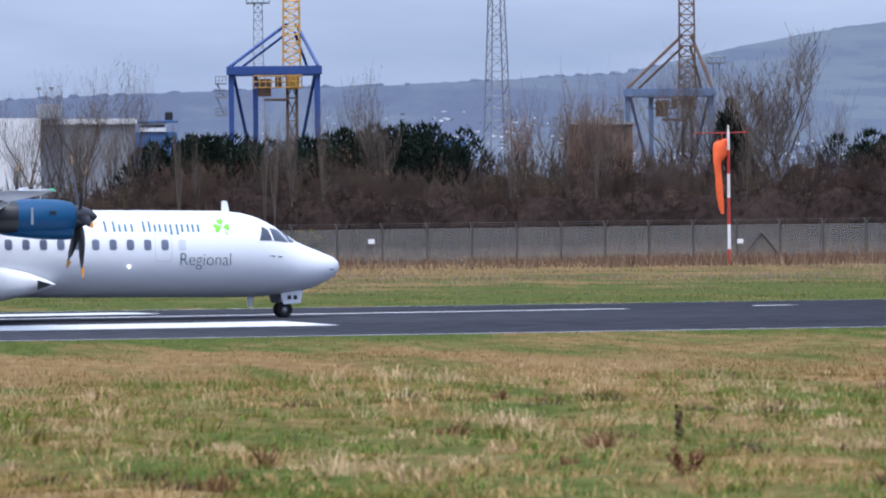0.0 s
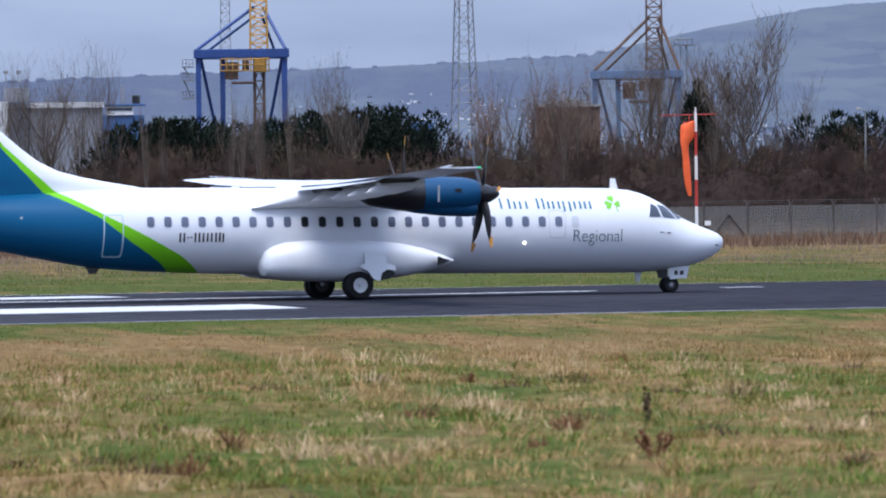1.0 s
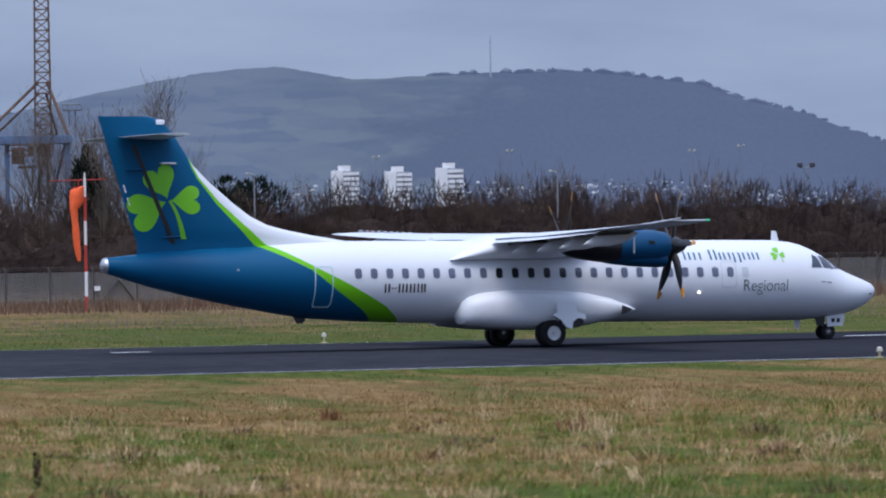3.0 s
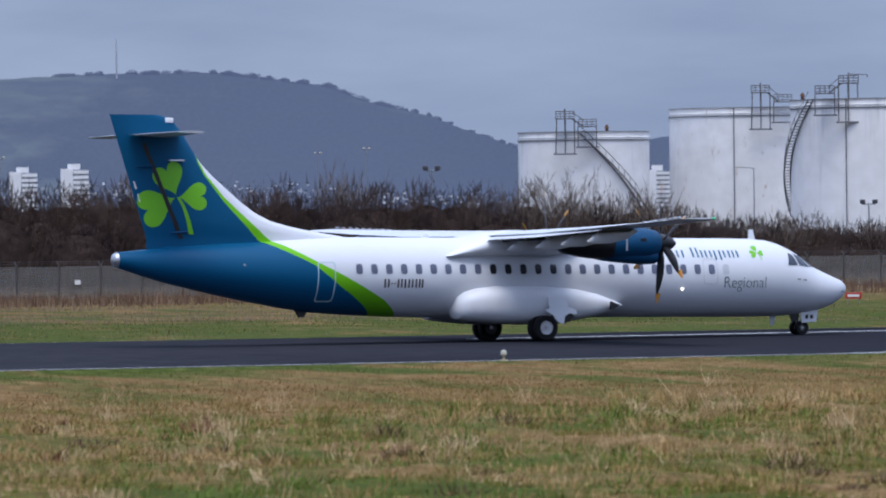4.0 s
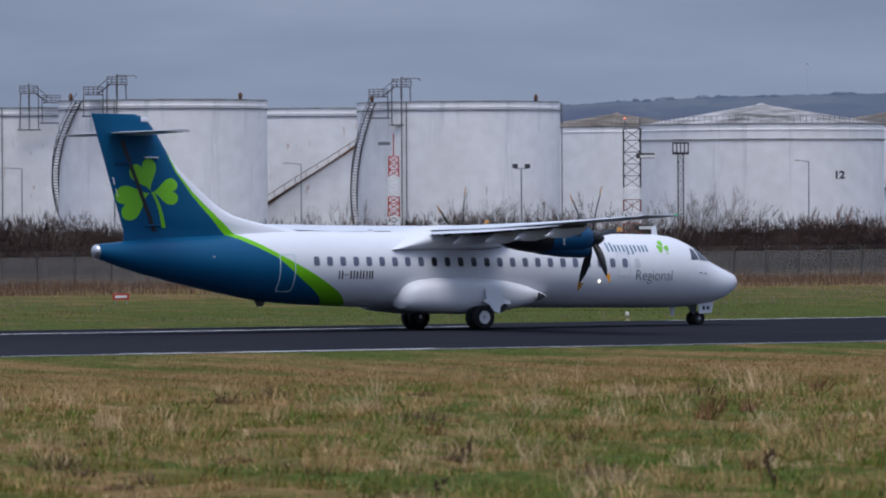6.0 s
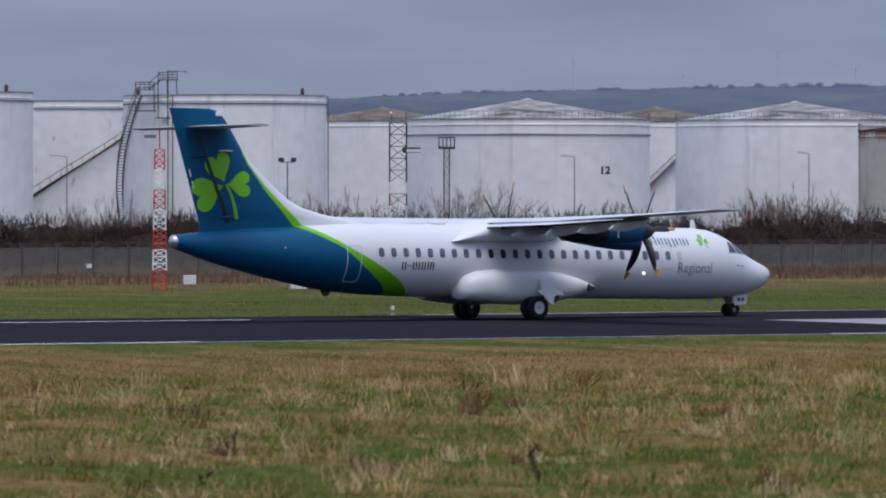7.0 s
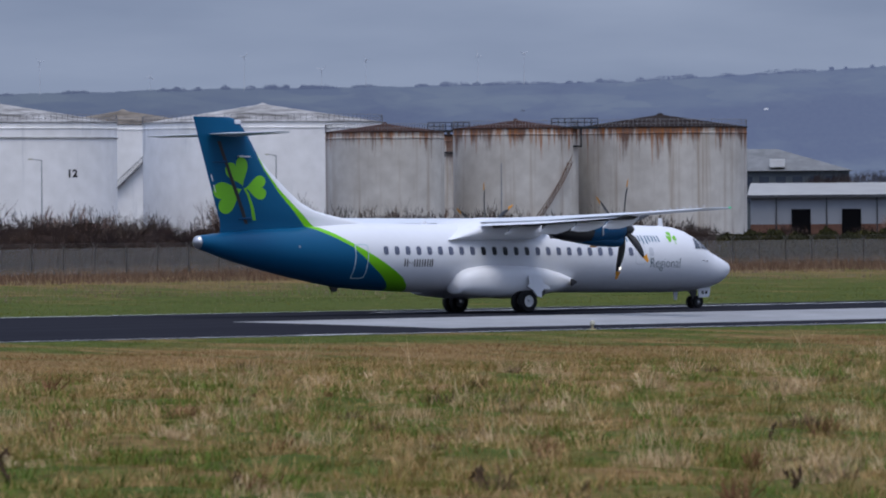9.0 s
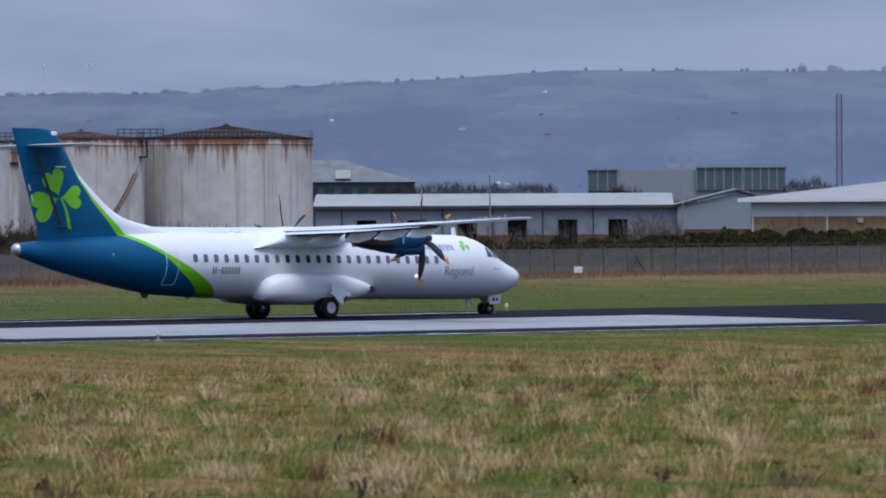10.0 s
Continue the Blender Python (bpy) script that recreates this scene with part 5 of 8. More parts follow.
lattice_mast("lattice_mast", 47.593, 1000, 0, 1.05, 0.8, 0.8, MAST_DARK, "thin dark lattice radio mast", 24, 0.06, False)

hx, hy = spot(23.796, 4250)
hob = base("hill_mast", hx, hy, level(1.29, 4250), "far transmitter mast on the hill top", "mast")
part("shaft", rod(bmesh.new(), (0, 0, -12), (0, 0, level(1.63, 4250) - level(1.29, 4250)), 0.75, 0.25, 6), MAST_PALE, hob)


def wind_turbine(az, hub, root, turn):
    """Far turbine on the hill: tower, nacelle and three slowly turning blades."""
    d = 4290.0
    x, y = spot(az, d)
    z = level(root, d) - 3
    h = level(hub, d) - z
    ob = base("wind_turbine", x, y, z, "far white wind turbine on the ridge", "wind turbine", "wind turbines on the ridge", turn=-az)
    part("tower", rod(bmesh.new(), (0, 0, 0), (0, 0, h), 0.22, 0.12, 8), TURBINE, ob)
    part("nacelle", box(bmesh.new(), -0.4, 0.4, -0.8, 0.8, h - 0.3, h + 0.4, 0.05), TURBINE, ob)
    rotor = part("rotor", rod(bmesh.new(), (0, 0.3, 0), (0, -0.25, 0), 0.32, 0.12, 8), TURBINE, ob)
    rotor.matrix_basis = pose(0, -1.0, h, 0, turn, 0)
    for k in range(3):
        a = radians(120 * k)
        part("blade", rod(bmesh.new(), (0, 0, 0), (3.6 * math.sin(a), 0, 3.6 * math.cos(a)), 0.26, 0.08, 6), TURBINE, rotor)
    ROTORS.append((rotor, h, turn))


ROTORS = []
TURBINE = mat("grey white turbine paint", (0.50, 0.52, 0.55), 0.5, vary=0.03)
wind_turbine(39.063, 1.224, 1.05, 20)
wind_turbine(40.466, 1.346, 1.08, 80)
wind_turbine(36.54, 1.31, 0.99, 45)
wind_turbine(37.527, 1.172, 1.02, 100)
wind_turbine(38.37, 1.345, 1.04, 10)
wind_turbine(39.46, 1.31, 1.05, 60)
wind_turbine(40.88, 1.355, 1.09, 30)


def banded_tower():
    d = 372.0
    x, y = spot(32.83, d)
    z = ground_z(x, y)
    h = level(0.70, d) - z
    ob = base("banded_tower", x, y, z, "square lattice tower banded red and white", "tower", turn=-32.8)
    n = 7
    for i in range(n):
        z0, z1 = h * 0.86 * i / n, h * 0.86 * (i + 1) / n
        w0, w1 = 0.82 - 0.04 * i, 0.82 - 0.04 * (i + 1)
        part("tower_band", lattice(bmesh.new(), 0, 0, z0, z1, w0, w1, 0.045, 3), RED if i % 2 == 0 else WHITE_PAINT, ob)
    part("tip_rod", rod(bmesh.new(), (0, 0, h * 0.86), (0, 0, h), 0.04, sides=6), RED, ob)
    bm = bmesh.new()
    box(bm, -0.9, -0.2, -0.06, 0.06, h * 0.93, h * 0.95)
    part("side_arm", bm, MAST_GREY, ob)


banded_tower()


def antenna_mast():
    """A square lattice mast with two boxed aerials and an obstruction lamp."""
    d = 379.0
    x, y = spot(34.968, d)
    z = ground_z(x, y)
    h = level(0.735, d) - z
    ob = base("antenna_mast", x, y, z, "square lattice aerial mast, banded red and white below", "mast", turn=-34.97)
    n = 14
    for i in range(n):
        z0, z1 = h * i / n, h * (i + 1) / n
        m = MAST_DARK if i > 8 else (WHITE_PAINT if i % 2 == 0 else FADED_RED)
        part("mast_band", lattice(bmesh.new(), 0, 0, z0, z1, 1.0, 1.0, 0.036, 1), m, ob)
    for e, dx in ((0.49, 0.8), (-0.15, 0.7)):
        zz = level(e, d) - z
        a = part("aerial_box", box(bmesh.new(), dx - 0.55, dx + 0.55, -0.55, -0.32, zz - 0.16, zz + 0.16, 0.06), MAST_DARK, ob, "grey boxed aerial")
        part("aerial_panel", box(bmesh.new(), dx - 0.30, dx + 0.62, -0.575, -0.55, zz - 0.12, zz + 0.05), WHITE_PAINT, a)
    part("lamp_rod", rod(bmesh.new(), (-0.42, 0, h), (-0.42, 0, h + 0.55), 0.03, sides=6), MAST_GREY, ob)
    bm = bmesh.new()
    bmesh.ops.create_uvsphere(bm, u_segments=10, v_segments=6, radius=0.06, matrix=Matrix.Translation((-0.42, 0, h + 0.6)))
    part("obstruction_lamp", bm, RED_GLOW, ob, "small lit red lamp", True)


FADED_RED = mat("faded red mast paint", (0.22, 0.07, 0.055), 0.7, vary=0.2)
RED_GLOW = glow("red obstruction lamp", (1.0, 0.2, 0.12), 1.6)
YELLOW_POST = mat("yellow post paint", (0.55, 0.36, 0.03), 0.6, vary=0.12)
antenna_mast()


def yellow_post(az, d, h, label):
    x, y = spot(az, d)
    ob = base("marker_post", x, y, ground_z(x, y), label, "post", "yellow posts by the cabin", turn=-az)
    part("shaft", rod(bmesh.new(), (0, 0, -0.05), (0, 0, h), 0.07, 0.06, 10), YELLOW_POST, ob)
    part("cap", box(bmesh.new(), -0.11, 0.11, -0.1, 0.1, h, h + 0.12, 0.02), DARK_CAP, ob)


DARK_CAP = mat("dark post cap", (0.04, 0.04, 0.045), 0.6, vary=0.1)
yellow_post(34.80, 377, 2.05, "tall yellow marker post beside the cabin")
yellow_post(34.685, 377, 0.85, "short yellow marker post beside the cabin")


def checker_cabin():
    d = 380.0
    x, y = spot(34.30, d)
    z = ground_z(x, y)
    ob = base("equipment_cabin", x, y, z, "equipment cabin chequered in red and white", "cabin", turn=-34.3 + 4)
    w, h, dp = 4.0, 2.4, 2.2
    cuts = [-w / 2, -w / 2 + 0.12, -w / 2 + 0.93, -w / 2 + 1.74, -w / 2 + 2.86, w / 2]
    top, low = (WHITE_PAINT, RED, WHITE_PAINT, RED, WHITE_PAINT), (WHITE_PAINT, WHITE_PAINT, RED, WHITE_PAINT, RED)
    for c0, c1, up, down in zip(cuts, cuts[1:], top, low):
        part("panel", box(bmesh.new(), c0, c1, -dp / 2, -dp / 2 + 0.1, h * 0.48, h), up, ob)
        part("panel", box(bmesh.new(), c0, c1, -dp / 2, -dp / 2 + 0.1, 0, h * 0.48), down, ob)
    for k in range(2):
        for j in range(2):
            part("panel", box(bmesh.new(), w / 2 - 0.02, w / 2 + 0.08, -dp / 2 + 0.1 + 1.05 * k, -dp / 2 + 1.15 + 1.05 * k, h * 0.48 * j, h * (0.48 + 0.52 * j)), RED if (k + j) % 2 else WHITE_PAINT, ob)
    part("core", box(bmesh.new(), -w / 2 + 0.02, w / 2 - 0.03, -dp / 2 + 0.101, dp / 2, 0.0, h - 0.02), WHITE_PAINT, ob)
    part("roof", box(bmesh.new(), -w / 2 - 0.08, w / 2 + 0.12, -dp / 2 - 0.08, dp / 2 + 0.1, h, h + 0.07, 0.02), WHITE_PAINT, ob)
    unit = part("cooling_unit", box(bmesh.new(), 1.05, 1.80, -dp / 2 - 0.45, -dp / 2, 1.55, 2.0, 0.03), WHITE_PAINT, ob, "white cooling unit on brackets")
    part("grille", box(bmesh.new(), 1.40, 1.76, -dp / 2 - 0.47, -dp / 2 - 0.452, 1.60, 1.95), LAMP_SHADE, unit, "dark grille")
    for u in (1.15, 1.7):
        part("bracket", rod(bmesh.new(), (u, -dp / 2 - 0.4, 1.55), (u - 0.05, -dp / 2, 1.15), 0.03, sides=6), LAMP_SHADE, ob)
    part("cabinet_door", box(bmesh.new(), -1.02, -0.42, -dp / 2 - 0.12, -dp / 2, 0.1, 0.85, 0.02), CABINET_GREEN, ob, "dark green cabinet")
    part("door_edge", box(bmesh.new(), -0.27, -0.22, -dp / 2 - 0.05, -dp / 2, 0.1, 2.2), WHITE_PAINT, ob)
    part("conduit", rod(bmesh.new(), (0.08, -dp / 2 - 0.06, 0.15), (0.08, -dp / 2 - 0.06, 1.75), 0.035, sides=8), LAMP_SHADE, ob)
    part("lean_box", plate(bmesh.new(), [(w / 2 - 0.05, 0), (w / 2 + 0.42, 0), (w / 2 + 0.36, 1.1), (w / 2 + 0.05, 1.1)], lambda u, v, q: (u, -dp / 2 - 0.3 + q, v), 0.5), WHITE_PAINT, ob, "white cable housing beside the wall")


LAMP_SHADE = mat("dark grey fitting", (0.05, 0.052, 0.055), 0.6, vary=0.1)
CABINET_GREEN = mat("dark green cabinet paint", (0.02, 0.06, 0.045), 0.5, vary=0.1)
checker_cabin()


def white_box(az, d, w, h, dp, label, name="equipment_box", legs=True):
    x, y = spot(az, d)
    z = ground_z(x, y)
    ob = base(name, x, y, z, label, name.replace("_", " "), turn=-az)
    part("case", box(bmesh.new(), -w / 2, w / 2, -dp / 2, dp / 2, 0.3 if legs else 0, h, 0.03), WHITE_PAINT, ob)
    if legs:
        for u in (-w / 2 + 0.08, w / 2 - 0.08):
            part("leg", rod(bmesh.new(), (u, 0, -0.05), (u, 0, 0.32), 0.04, sides=6), STEEL, ob)


white_box(33.1, 376, 0.75, 0.85, 0.4, "small white equipment box on legs")
white_box(34.72, 378, 0.22, 0.75, 0.2, "slim white instrument post in the grass", legs=False)
white_box(34.86, 379, 0.5, 0.6, 0.4, "small white instrument box on legs")
white_box(45.25, 530, 0.7, 0.8, 0.5, "white box on legs by the fence")
SIGN_WHITE = mat("sign white", (0.78, 0.78, 0.78), 0.5, vary=0.04)


def fence_sign(az, el, w=0.42, h=0.3, colour=None, label="small white sign plate on the fence"):
    x = (FENCE_Y - 0.16) * math.tan(radians(az))
    ob = base("sign", x, FENCE_Y - 0.16, level(el, math.hypot(x, FENCE_Y)), label, "sign", "signs on the fence")
    part("plate", box(bmesh.new(), -w / 2, w / 2, -0.02, 0.03, -h / 2, h / 2, 0.008), colour or SIGN_WHITE, ob)
    part("bracket", box(bmesh.new(), -0.03, 0.03, 0.03, 0.14, -h / 2, h / 2), STEEL, ob)


for a, e in ((16.933, -0.543), (20.241, -0.572), (23.429, -0.558), (32.198, -0.549), (35.156, -0.511), (41.421, -0.454), (44.229, -0.444)):
    fence_sign(a, e)


def holding_sign():
    d = 345.0
    x, y = spot(30.38, d)
    z = ground_z(x, y)
    ob = base("taxiway_sign", x, y, z, "low red sign board with a plain white mark", "sign", turn=-30.4)
    part("board", box(bmesh.new(), -0.45, 0.45, -0.08, 0.08, 0.22, 0.55, 0.02), RED, ob)
    part("white_bar", box(bmesh.new(), -0.32, 0.32, -0.09, -0.082, 0.32, 0.45), WHITE_PAINT, ob)
    for u in (-0.3, 0.3):
        part("leg", rod(bmesh.new(), (u, 0, -0.05), (u, 0, 0.24), 0.03, sides=6), STEEL, ob)


holding_sign()
ORANGE_POST = mat("weathered orange post paint", (0.36, 0.10, 0.035), 0.7, vary=0.2, grain=4)


def orange_post(az, d, h, r, label):
    x, y = spot(az, d)
    ob = base("marker_post", x, y, ground_z(x, y), label, "post", "orange posts in the far grass", turn=-az)
    part("shaft", rod(bmesh.new(), (0, 0, -0.05), (0, 0, h), r, r * 0.8, 10), ORANGE_POST, ob)
    part("collar", rod(bmesh.new(), (0, 0, h * 0.72), (0, 0, h * 0.76), r * 1.7, sides=10), ORANGE_POST, ob)
    part("foot", box(bmesh.new(), -r * 2.2, r * 2.2, -r * 2.2, r * 2.2, -0.05, 0.1, 0.02), DARK_CAP, ob)


orange_post(41.74, 375, 3.95, 0.065, "tall thin rusty orange pole in the far grass")
orange_post(42.22, 377, 0.78, 0.09, "short orange marker post in the far grass")
LAMP_DARK = mat("dark lamp housing", (0.05, 0.05, 0.055), 0.5, vary=0.1)


def flood_pole(az, d, el, label="grey pole with two floodlights", twin=True, lamp=LAMP_DARK):
    x, y = spot(az, d)
    z = FAR_Z
    h = level(el, d) - z
    ob = base("flood_light", x, y, z, label, "flood light", "flood lights", turn=-az)
    part("pole", rod(bmesh.new(), (0, 0, -0.1), (0, 0, h), 0.10, 0.07, 8), STEEL, ob)
    part("bracket", rod(bmesh.new(), (-0.7, 0, h - 0.1), (0.7, 0, h - 0.1), 0.05, sides=6), STEEL, ob)
    if twin:
        for u in (-0.62, 0.62):
            part("lamp", box(bmesh.new(), u - 0.28, u + 0.28, -0.35, 0.2, h - 0.05, h + 0.36, 0.06), lamp, ob)


def street_pole(az, d, el, arm=-0.9, label="slim grey street lamp with one arm"):
    x, y = spot(az, d)
    h = level(el, d) - FAR_Z
    ob = base("street_lamp", x, y, FAR_Z, label, "street lamp", "street lamps", turn=-az)
    part("pole", rod(bmesh.new(), (0, 0, -0.1), (0, 0, h), 0.09, 0.05, 8), STEEL, ob)
    part("arm", rod(bmesh.new(), (0, 0, h), (arm, 0, h + 0.12), 0.045, sides=6), STEEL, ob)
    part("lamp", box(bmesh.new(), min(arm, arm * 1.5), max(arm, arm * 1.5), -0.12, 0.12, h + 0.05, h + 0.2, 0.03), LIGHT_HEAD, ob)


flood_pole(26.61, 640, 0.42)
flood_pole(30.525, 640, 0.077)
flood_pole(33.975, 640, 0.39)
flood_pole(25.59, 1500, 0.575, "far floodlight mast with pale lamps", True, LIGHT_HEAD)
flood_pole(26.03, 1500, 0.61, "far floodlight mast with pale lamps", True, LIGHT_HEAD)
flood_pole(22.755, 1500, 0.56, "far floodlight mast with pale lamps", True, LIGHT_HEAD)
flood_pole(23.955, 1500, 0.60, "far floodlight mast with pale lamps", True, LIGHT_HEAD)
street_pole(21.66, 455, 0.42, -0.4)
street_pole(24.38, 455, 0.40, -0.4)
street_pole(29.5, 700, 0.40, -1.3)
street_pole(32.0, 700, 0.43, -1.3)
street_pole(36.55, 700, 0.43, -1.0)
street_pole(38.65, 700, 0.46, -0.8)
street_pole(40.67, 640, 0.37, 0.0)
street_pole(44.46, 600, 0.35, -0.2)
street_pole(46.19, 600, 0.29, -0.2)


# ---- stairs, rails and gantries on the tanks ----
RAIL = mat("grey stair steel", (0.17, 0.17, 0.18), 0.7, 0.2, vary=0.2)
DARK_STEEL = mat("dark gantry steel", (0.035, 0.036, 0.04), 0.7, vary=0.15)
RUST_STEEL = mat("rusty stair steel", (0.12, 0.066, 0.044), 0.8, vary=0.25, grain=2)


def tank_size(ob):
    return SIZES[ob.name]


def spiral_stair(ob, a0, a1, z0, z1, material=RAIL, stout=1.0):
    """Treads, stringers and rails that wind round a tank from angle a0 (degrees right of its face) at z0 to a1 at z1."""
    r, _ = tank_size(ob)
    n = 42

    def at(s, out, dz=0.0):
        a = radians(a0 + (a1 - a0) * s)
        return Vector(((r + out) * math.sin(a), -(r + out) * math.cos(a), z0 + (z1 - z0) * s + dz))
    bm = bmesh.new()
    for i in range(n):
        for out in (0.08, 0.95):
            rod(bm, at(i / n, out), at((i + 1) / n, out), 0.11 * stout, sides=4)
        rod(bm, at(i / n, 0.08), at(i / n, 0.95), 0.07 * stout, sides=4)
    part("stair_flight", bm, material, ob)
    bm = bmesh.new()
    for i in range(n):
        rod(bm, at(i / n, 0.95, 1.1), at((i + 1) / n, 0.95, 1.1), 0.05, sides=4)
        if i % 3 == 0:
            rod(bm, at(i / n, 0.95), at(i / n, 0.95, 1.1), 0.04, sides=4)
    part("stair_rail", bm, material, ob)


def top_gantry(ob, ang, flip=1, high=2.1, material=RAIL):
    """At the rim: a tower with a railed top and davit, a lower landing beside it, a link stair and frames hung below."""
    r, top = tank_size(ob)
    a = radians(ang)
    cx, cy = (r - 0.2) * math.sin(a), -(r - 0.2) * math.cos(a) - 0.9
    bm = bmesh.new()

    def deck(u0, u1, z, rail):
        box(bm, cx + min(u0, u1), cx + max(u0, u1), cy - 0.8, cy + 0.8, z, z + 0.14)
        for k in range(5):
            u = cx + u0 + (u1 - u0) * k / 4
            for v in (-0.8, 0.8):
                rod(bm, (u, cy + v, z), (u, cy + v, z + rail), 0.05, sides=4)
        for v in (-0.8, 0.8):
            for q in (0.35, 0.7, 1.0):
                rod(bm, (cx + u0, cy + v, z + rail * q), (cx + u1, cy + v, z + rail * q), 0.05, sides=4)

    t0, t1, l0, l1 = flip * 0.35, flip * 3.1, flip * -0.2, flip * -2.9
    deck(t0, t1, top + high, 1.15)
    deck(l0, l1, top + 0.7, 1.15)
    for u in (t0, (t0 + t1) / 2, t1):
        for v in (-0.7, 0.7):
            rod(bm, (cx + u, cy + v, top - 3.2), (cx + u * 0.95, cy + v, top + high), 0.085, sides=4)
    for u in (l0, l1):
        rod(bm, (cx + u, cy - 0.7, top - 2.2), (cx + u, cy - 0.7, top + 0.7), 0.075, sides=4)
    box(bm, cx + min(t0, t1) - 0.35, cx + max(t0, t1) + 0.35, cy - 0.9, cy - 0.4, top - 3.35, top - 3.15)
    box(bm, cx + min(l0, l1) - 0.3, cx + max(l0, l1) + 0.3, cy - 0.9, cy - 0.4, top - 2.35, top - 2.15)
    for v in (-0.5, 0.5):
        rod(bm, (cx + l0 + flip * -0.9, cy + v, top + 0.75), (cx + t0 + flip * 0.3, cy + v, top + high), 0.10, sides=4)
        rod(bm, (cx + l0 + flip * -0.9, cy + v, top + 1.7), (cx + t0 + flip * 0.3, cy + v, top + high + 1.0), 0.05, sides=4)
    rod(bm, (cx + (t0 + t1) / 2, cy, top - 0.5), (cx + (t0 + t1) / 2, cy, top + high + 1.5), 0.13, sides=6)
    rod(bm, (cx + (t0 + t1) / 2, cy, top + high + 1.35), (cx + t1 + 1.2, cy, top + high + 1.25), 0.06, sides=4)
    rod(bm, (cx + t1 + 1.2, cy, top + high + 1.25), (cx + t1 + 1.3, cy, top + high + 0.9), 0.05, sides=4)
    part("top_gantry", bm, material, ob, "steel landings above the rim")


def rim_walk(ob, ang, wide, lift):
    """A dark bridge with rails and posts from rim to rim."""
    r, top = tank_size(ob)
    a = radians(ang)
    cx, cy = r * math.sin(a), -r * math.cos(a) * 0.9
    bm = bmesh.new()
    z = top + lift
    box(bm, cx - wide / 2, cx + wide / 2, cy - 1.0, cy + 0.6, z - 0.35, z)
    for i in range(8):
        x = cx - wide / 2 + wide * i / 7
        rod(bm, (x, cy - 1.0, z), (x, cy - 1.0, z + 1.1), 0.06, sides=4)
    for dz in (0.55, 1.1):
        rod(bm, (cx - wide / 2, cy - 1.0, z + dz), (cx + wide / 2, cy - 1.0, z + dz), 0.06, sides=4)
    for sx in (-0.8, 0.9):
        rod(bm, (cx + sx, cy - 0.6, top - 2.4), (cx + sx, cy - 0.6, z), 0.12, sides=4)
    box(bm, cx - 1.0, cx + 1.0, cy - 0.9, cy + 0.2, top - 2.6, top - 2.35)
    part("rim_walkway", bm, DARK_STEEL, ob, "dark steel walkway at the rim")


def rim_rail(ob, a0, a1, step=3.0):
    r, top = tank_size(ob)
    bm = bmesh.new()
    pts = [Vector((r * math.sin(radians(a)), -r * math.cos(radians(a)), top)) for a in np.arange(a0, a1 + 0.1, step)]
    for p, q in zip(pts, pts[1:]):
        for dz in (0.55, 1.1):
            rod(bm, p + Vector((0, 0, dz)), q + Vector((0, 0, dz)), 0.035, sides=3)
        rod(bm, p, p + Vector((0, 0, 1.1)), 0.035, sides=3)
    part("rim_rail", bm, RAIL, ob, "thin rail round the roof edge")


def wall_pipe(ob, ang, r_pipe=0.09, gap=0.25):
    r, top = tank_size(ob)
    a = radians(ang)
    x, y = (r + gap) * math.sin(a), -(r + gap) * math.cos(a)
    part("wall_pipe", rod(bmesh.new(), (x, y, 0), (x, y, top), r_pipe, sides=6), RAIL, ob)


def rim_knob(ob, ang):
    r, top = tank_size(ob)
    a = radians(ang)
    x, y = (r - 0.6) * math.sin(a), -(r - 0.6) * math.cos(a)
    bm = bmesh.new()
    rod(bm, (x, y, top), (x, y, top + 0.55), 0.28, 0.22, 8)
    rod(bm, (x, y, top + 0.55), (x, y, top + 1.1), 0.4, 0.1, 10)
    part("roof_vent", bm, RUST_STEEL, ob, "small rusty roof vent")


def hoop(ob, z, thick=0.16, material=ROOF_GREY):
    r, _ = tank_size(ob)
    n = 72
    bm = bmesh.new()
    loft(bm, [[((r + o) * math.cos(2 * math.pi * i / n), (r + o) * math.sin(2 * math.pi * i / n), z + dz) for i in range(n)] for o, dz in ((0.01, 0), (0.14, 0), (0.14, thick), (0.01, thick))], False)
    part("wind_girder", bm, material, ob)


tA, tB, tC, tD, tE, tF, t12, tG, tH, tR1, tRs, tR2, tR3 = TANKS
spiral_stair(tA, 72, -4, 4.0, tank_size(tA)[1])
top_gantry(tA, -6, -1, 1.9)
spiral_stair(tC, -112, -50, 4.0, tank_size(tC)[1])
top_gantry(tC, -34, 1)
top_gantry(tB, 2, -1)
spiral_stair(tE, -102, -54, 3.0, tank_size(tE)[1])
top_gantry(tE, -43, 1)
spiral_stair(tD, -58, 27, 1.5, 15.5, RUST_STEEL)
for tk, an in ((tC, -27), (tB, -20), (tE, -30), (tE, -33), (tE, 88)):
    wall_pipe(tk, an)
for tk, an in ((tA, 22), (tC, 50), (tC, -66), (tE, -62), (tE, 52)):
    rim_knob(tk, an)
for tk in (tF, t12, tG, tH):
    rim_rail(tk, -90, 90)
hoop(t12, tank_size(t12)[1] - 2.2)
spiral_stair(tG, -4, 14, 8.5, 13.1)
rim_walk(tRs, 0, 6.2, 0.9)
rim_walk(tR2, 70, 6.4, 0.3)
for tk in (tR1, tR2, tR3):
    rim_rail(tk, -90, 90)
for tk in (tA, tB, tC, tD, tE):
    hoop(tk, tank_size(tk)[1] - 1.25, 0.14, RAIL)
spiral_stair(tR2, 14, 55, 2.0, 11.3, RUST_STEEL, 0.5)


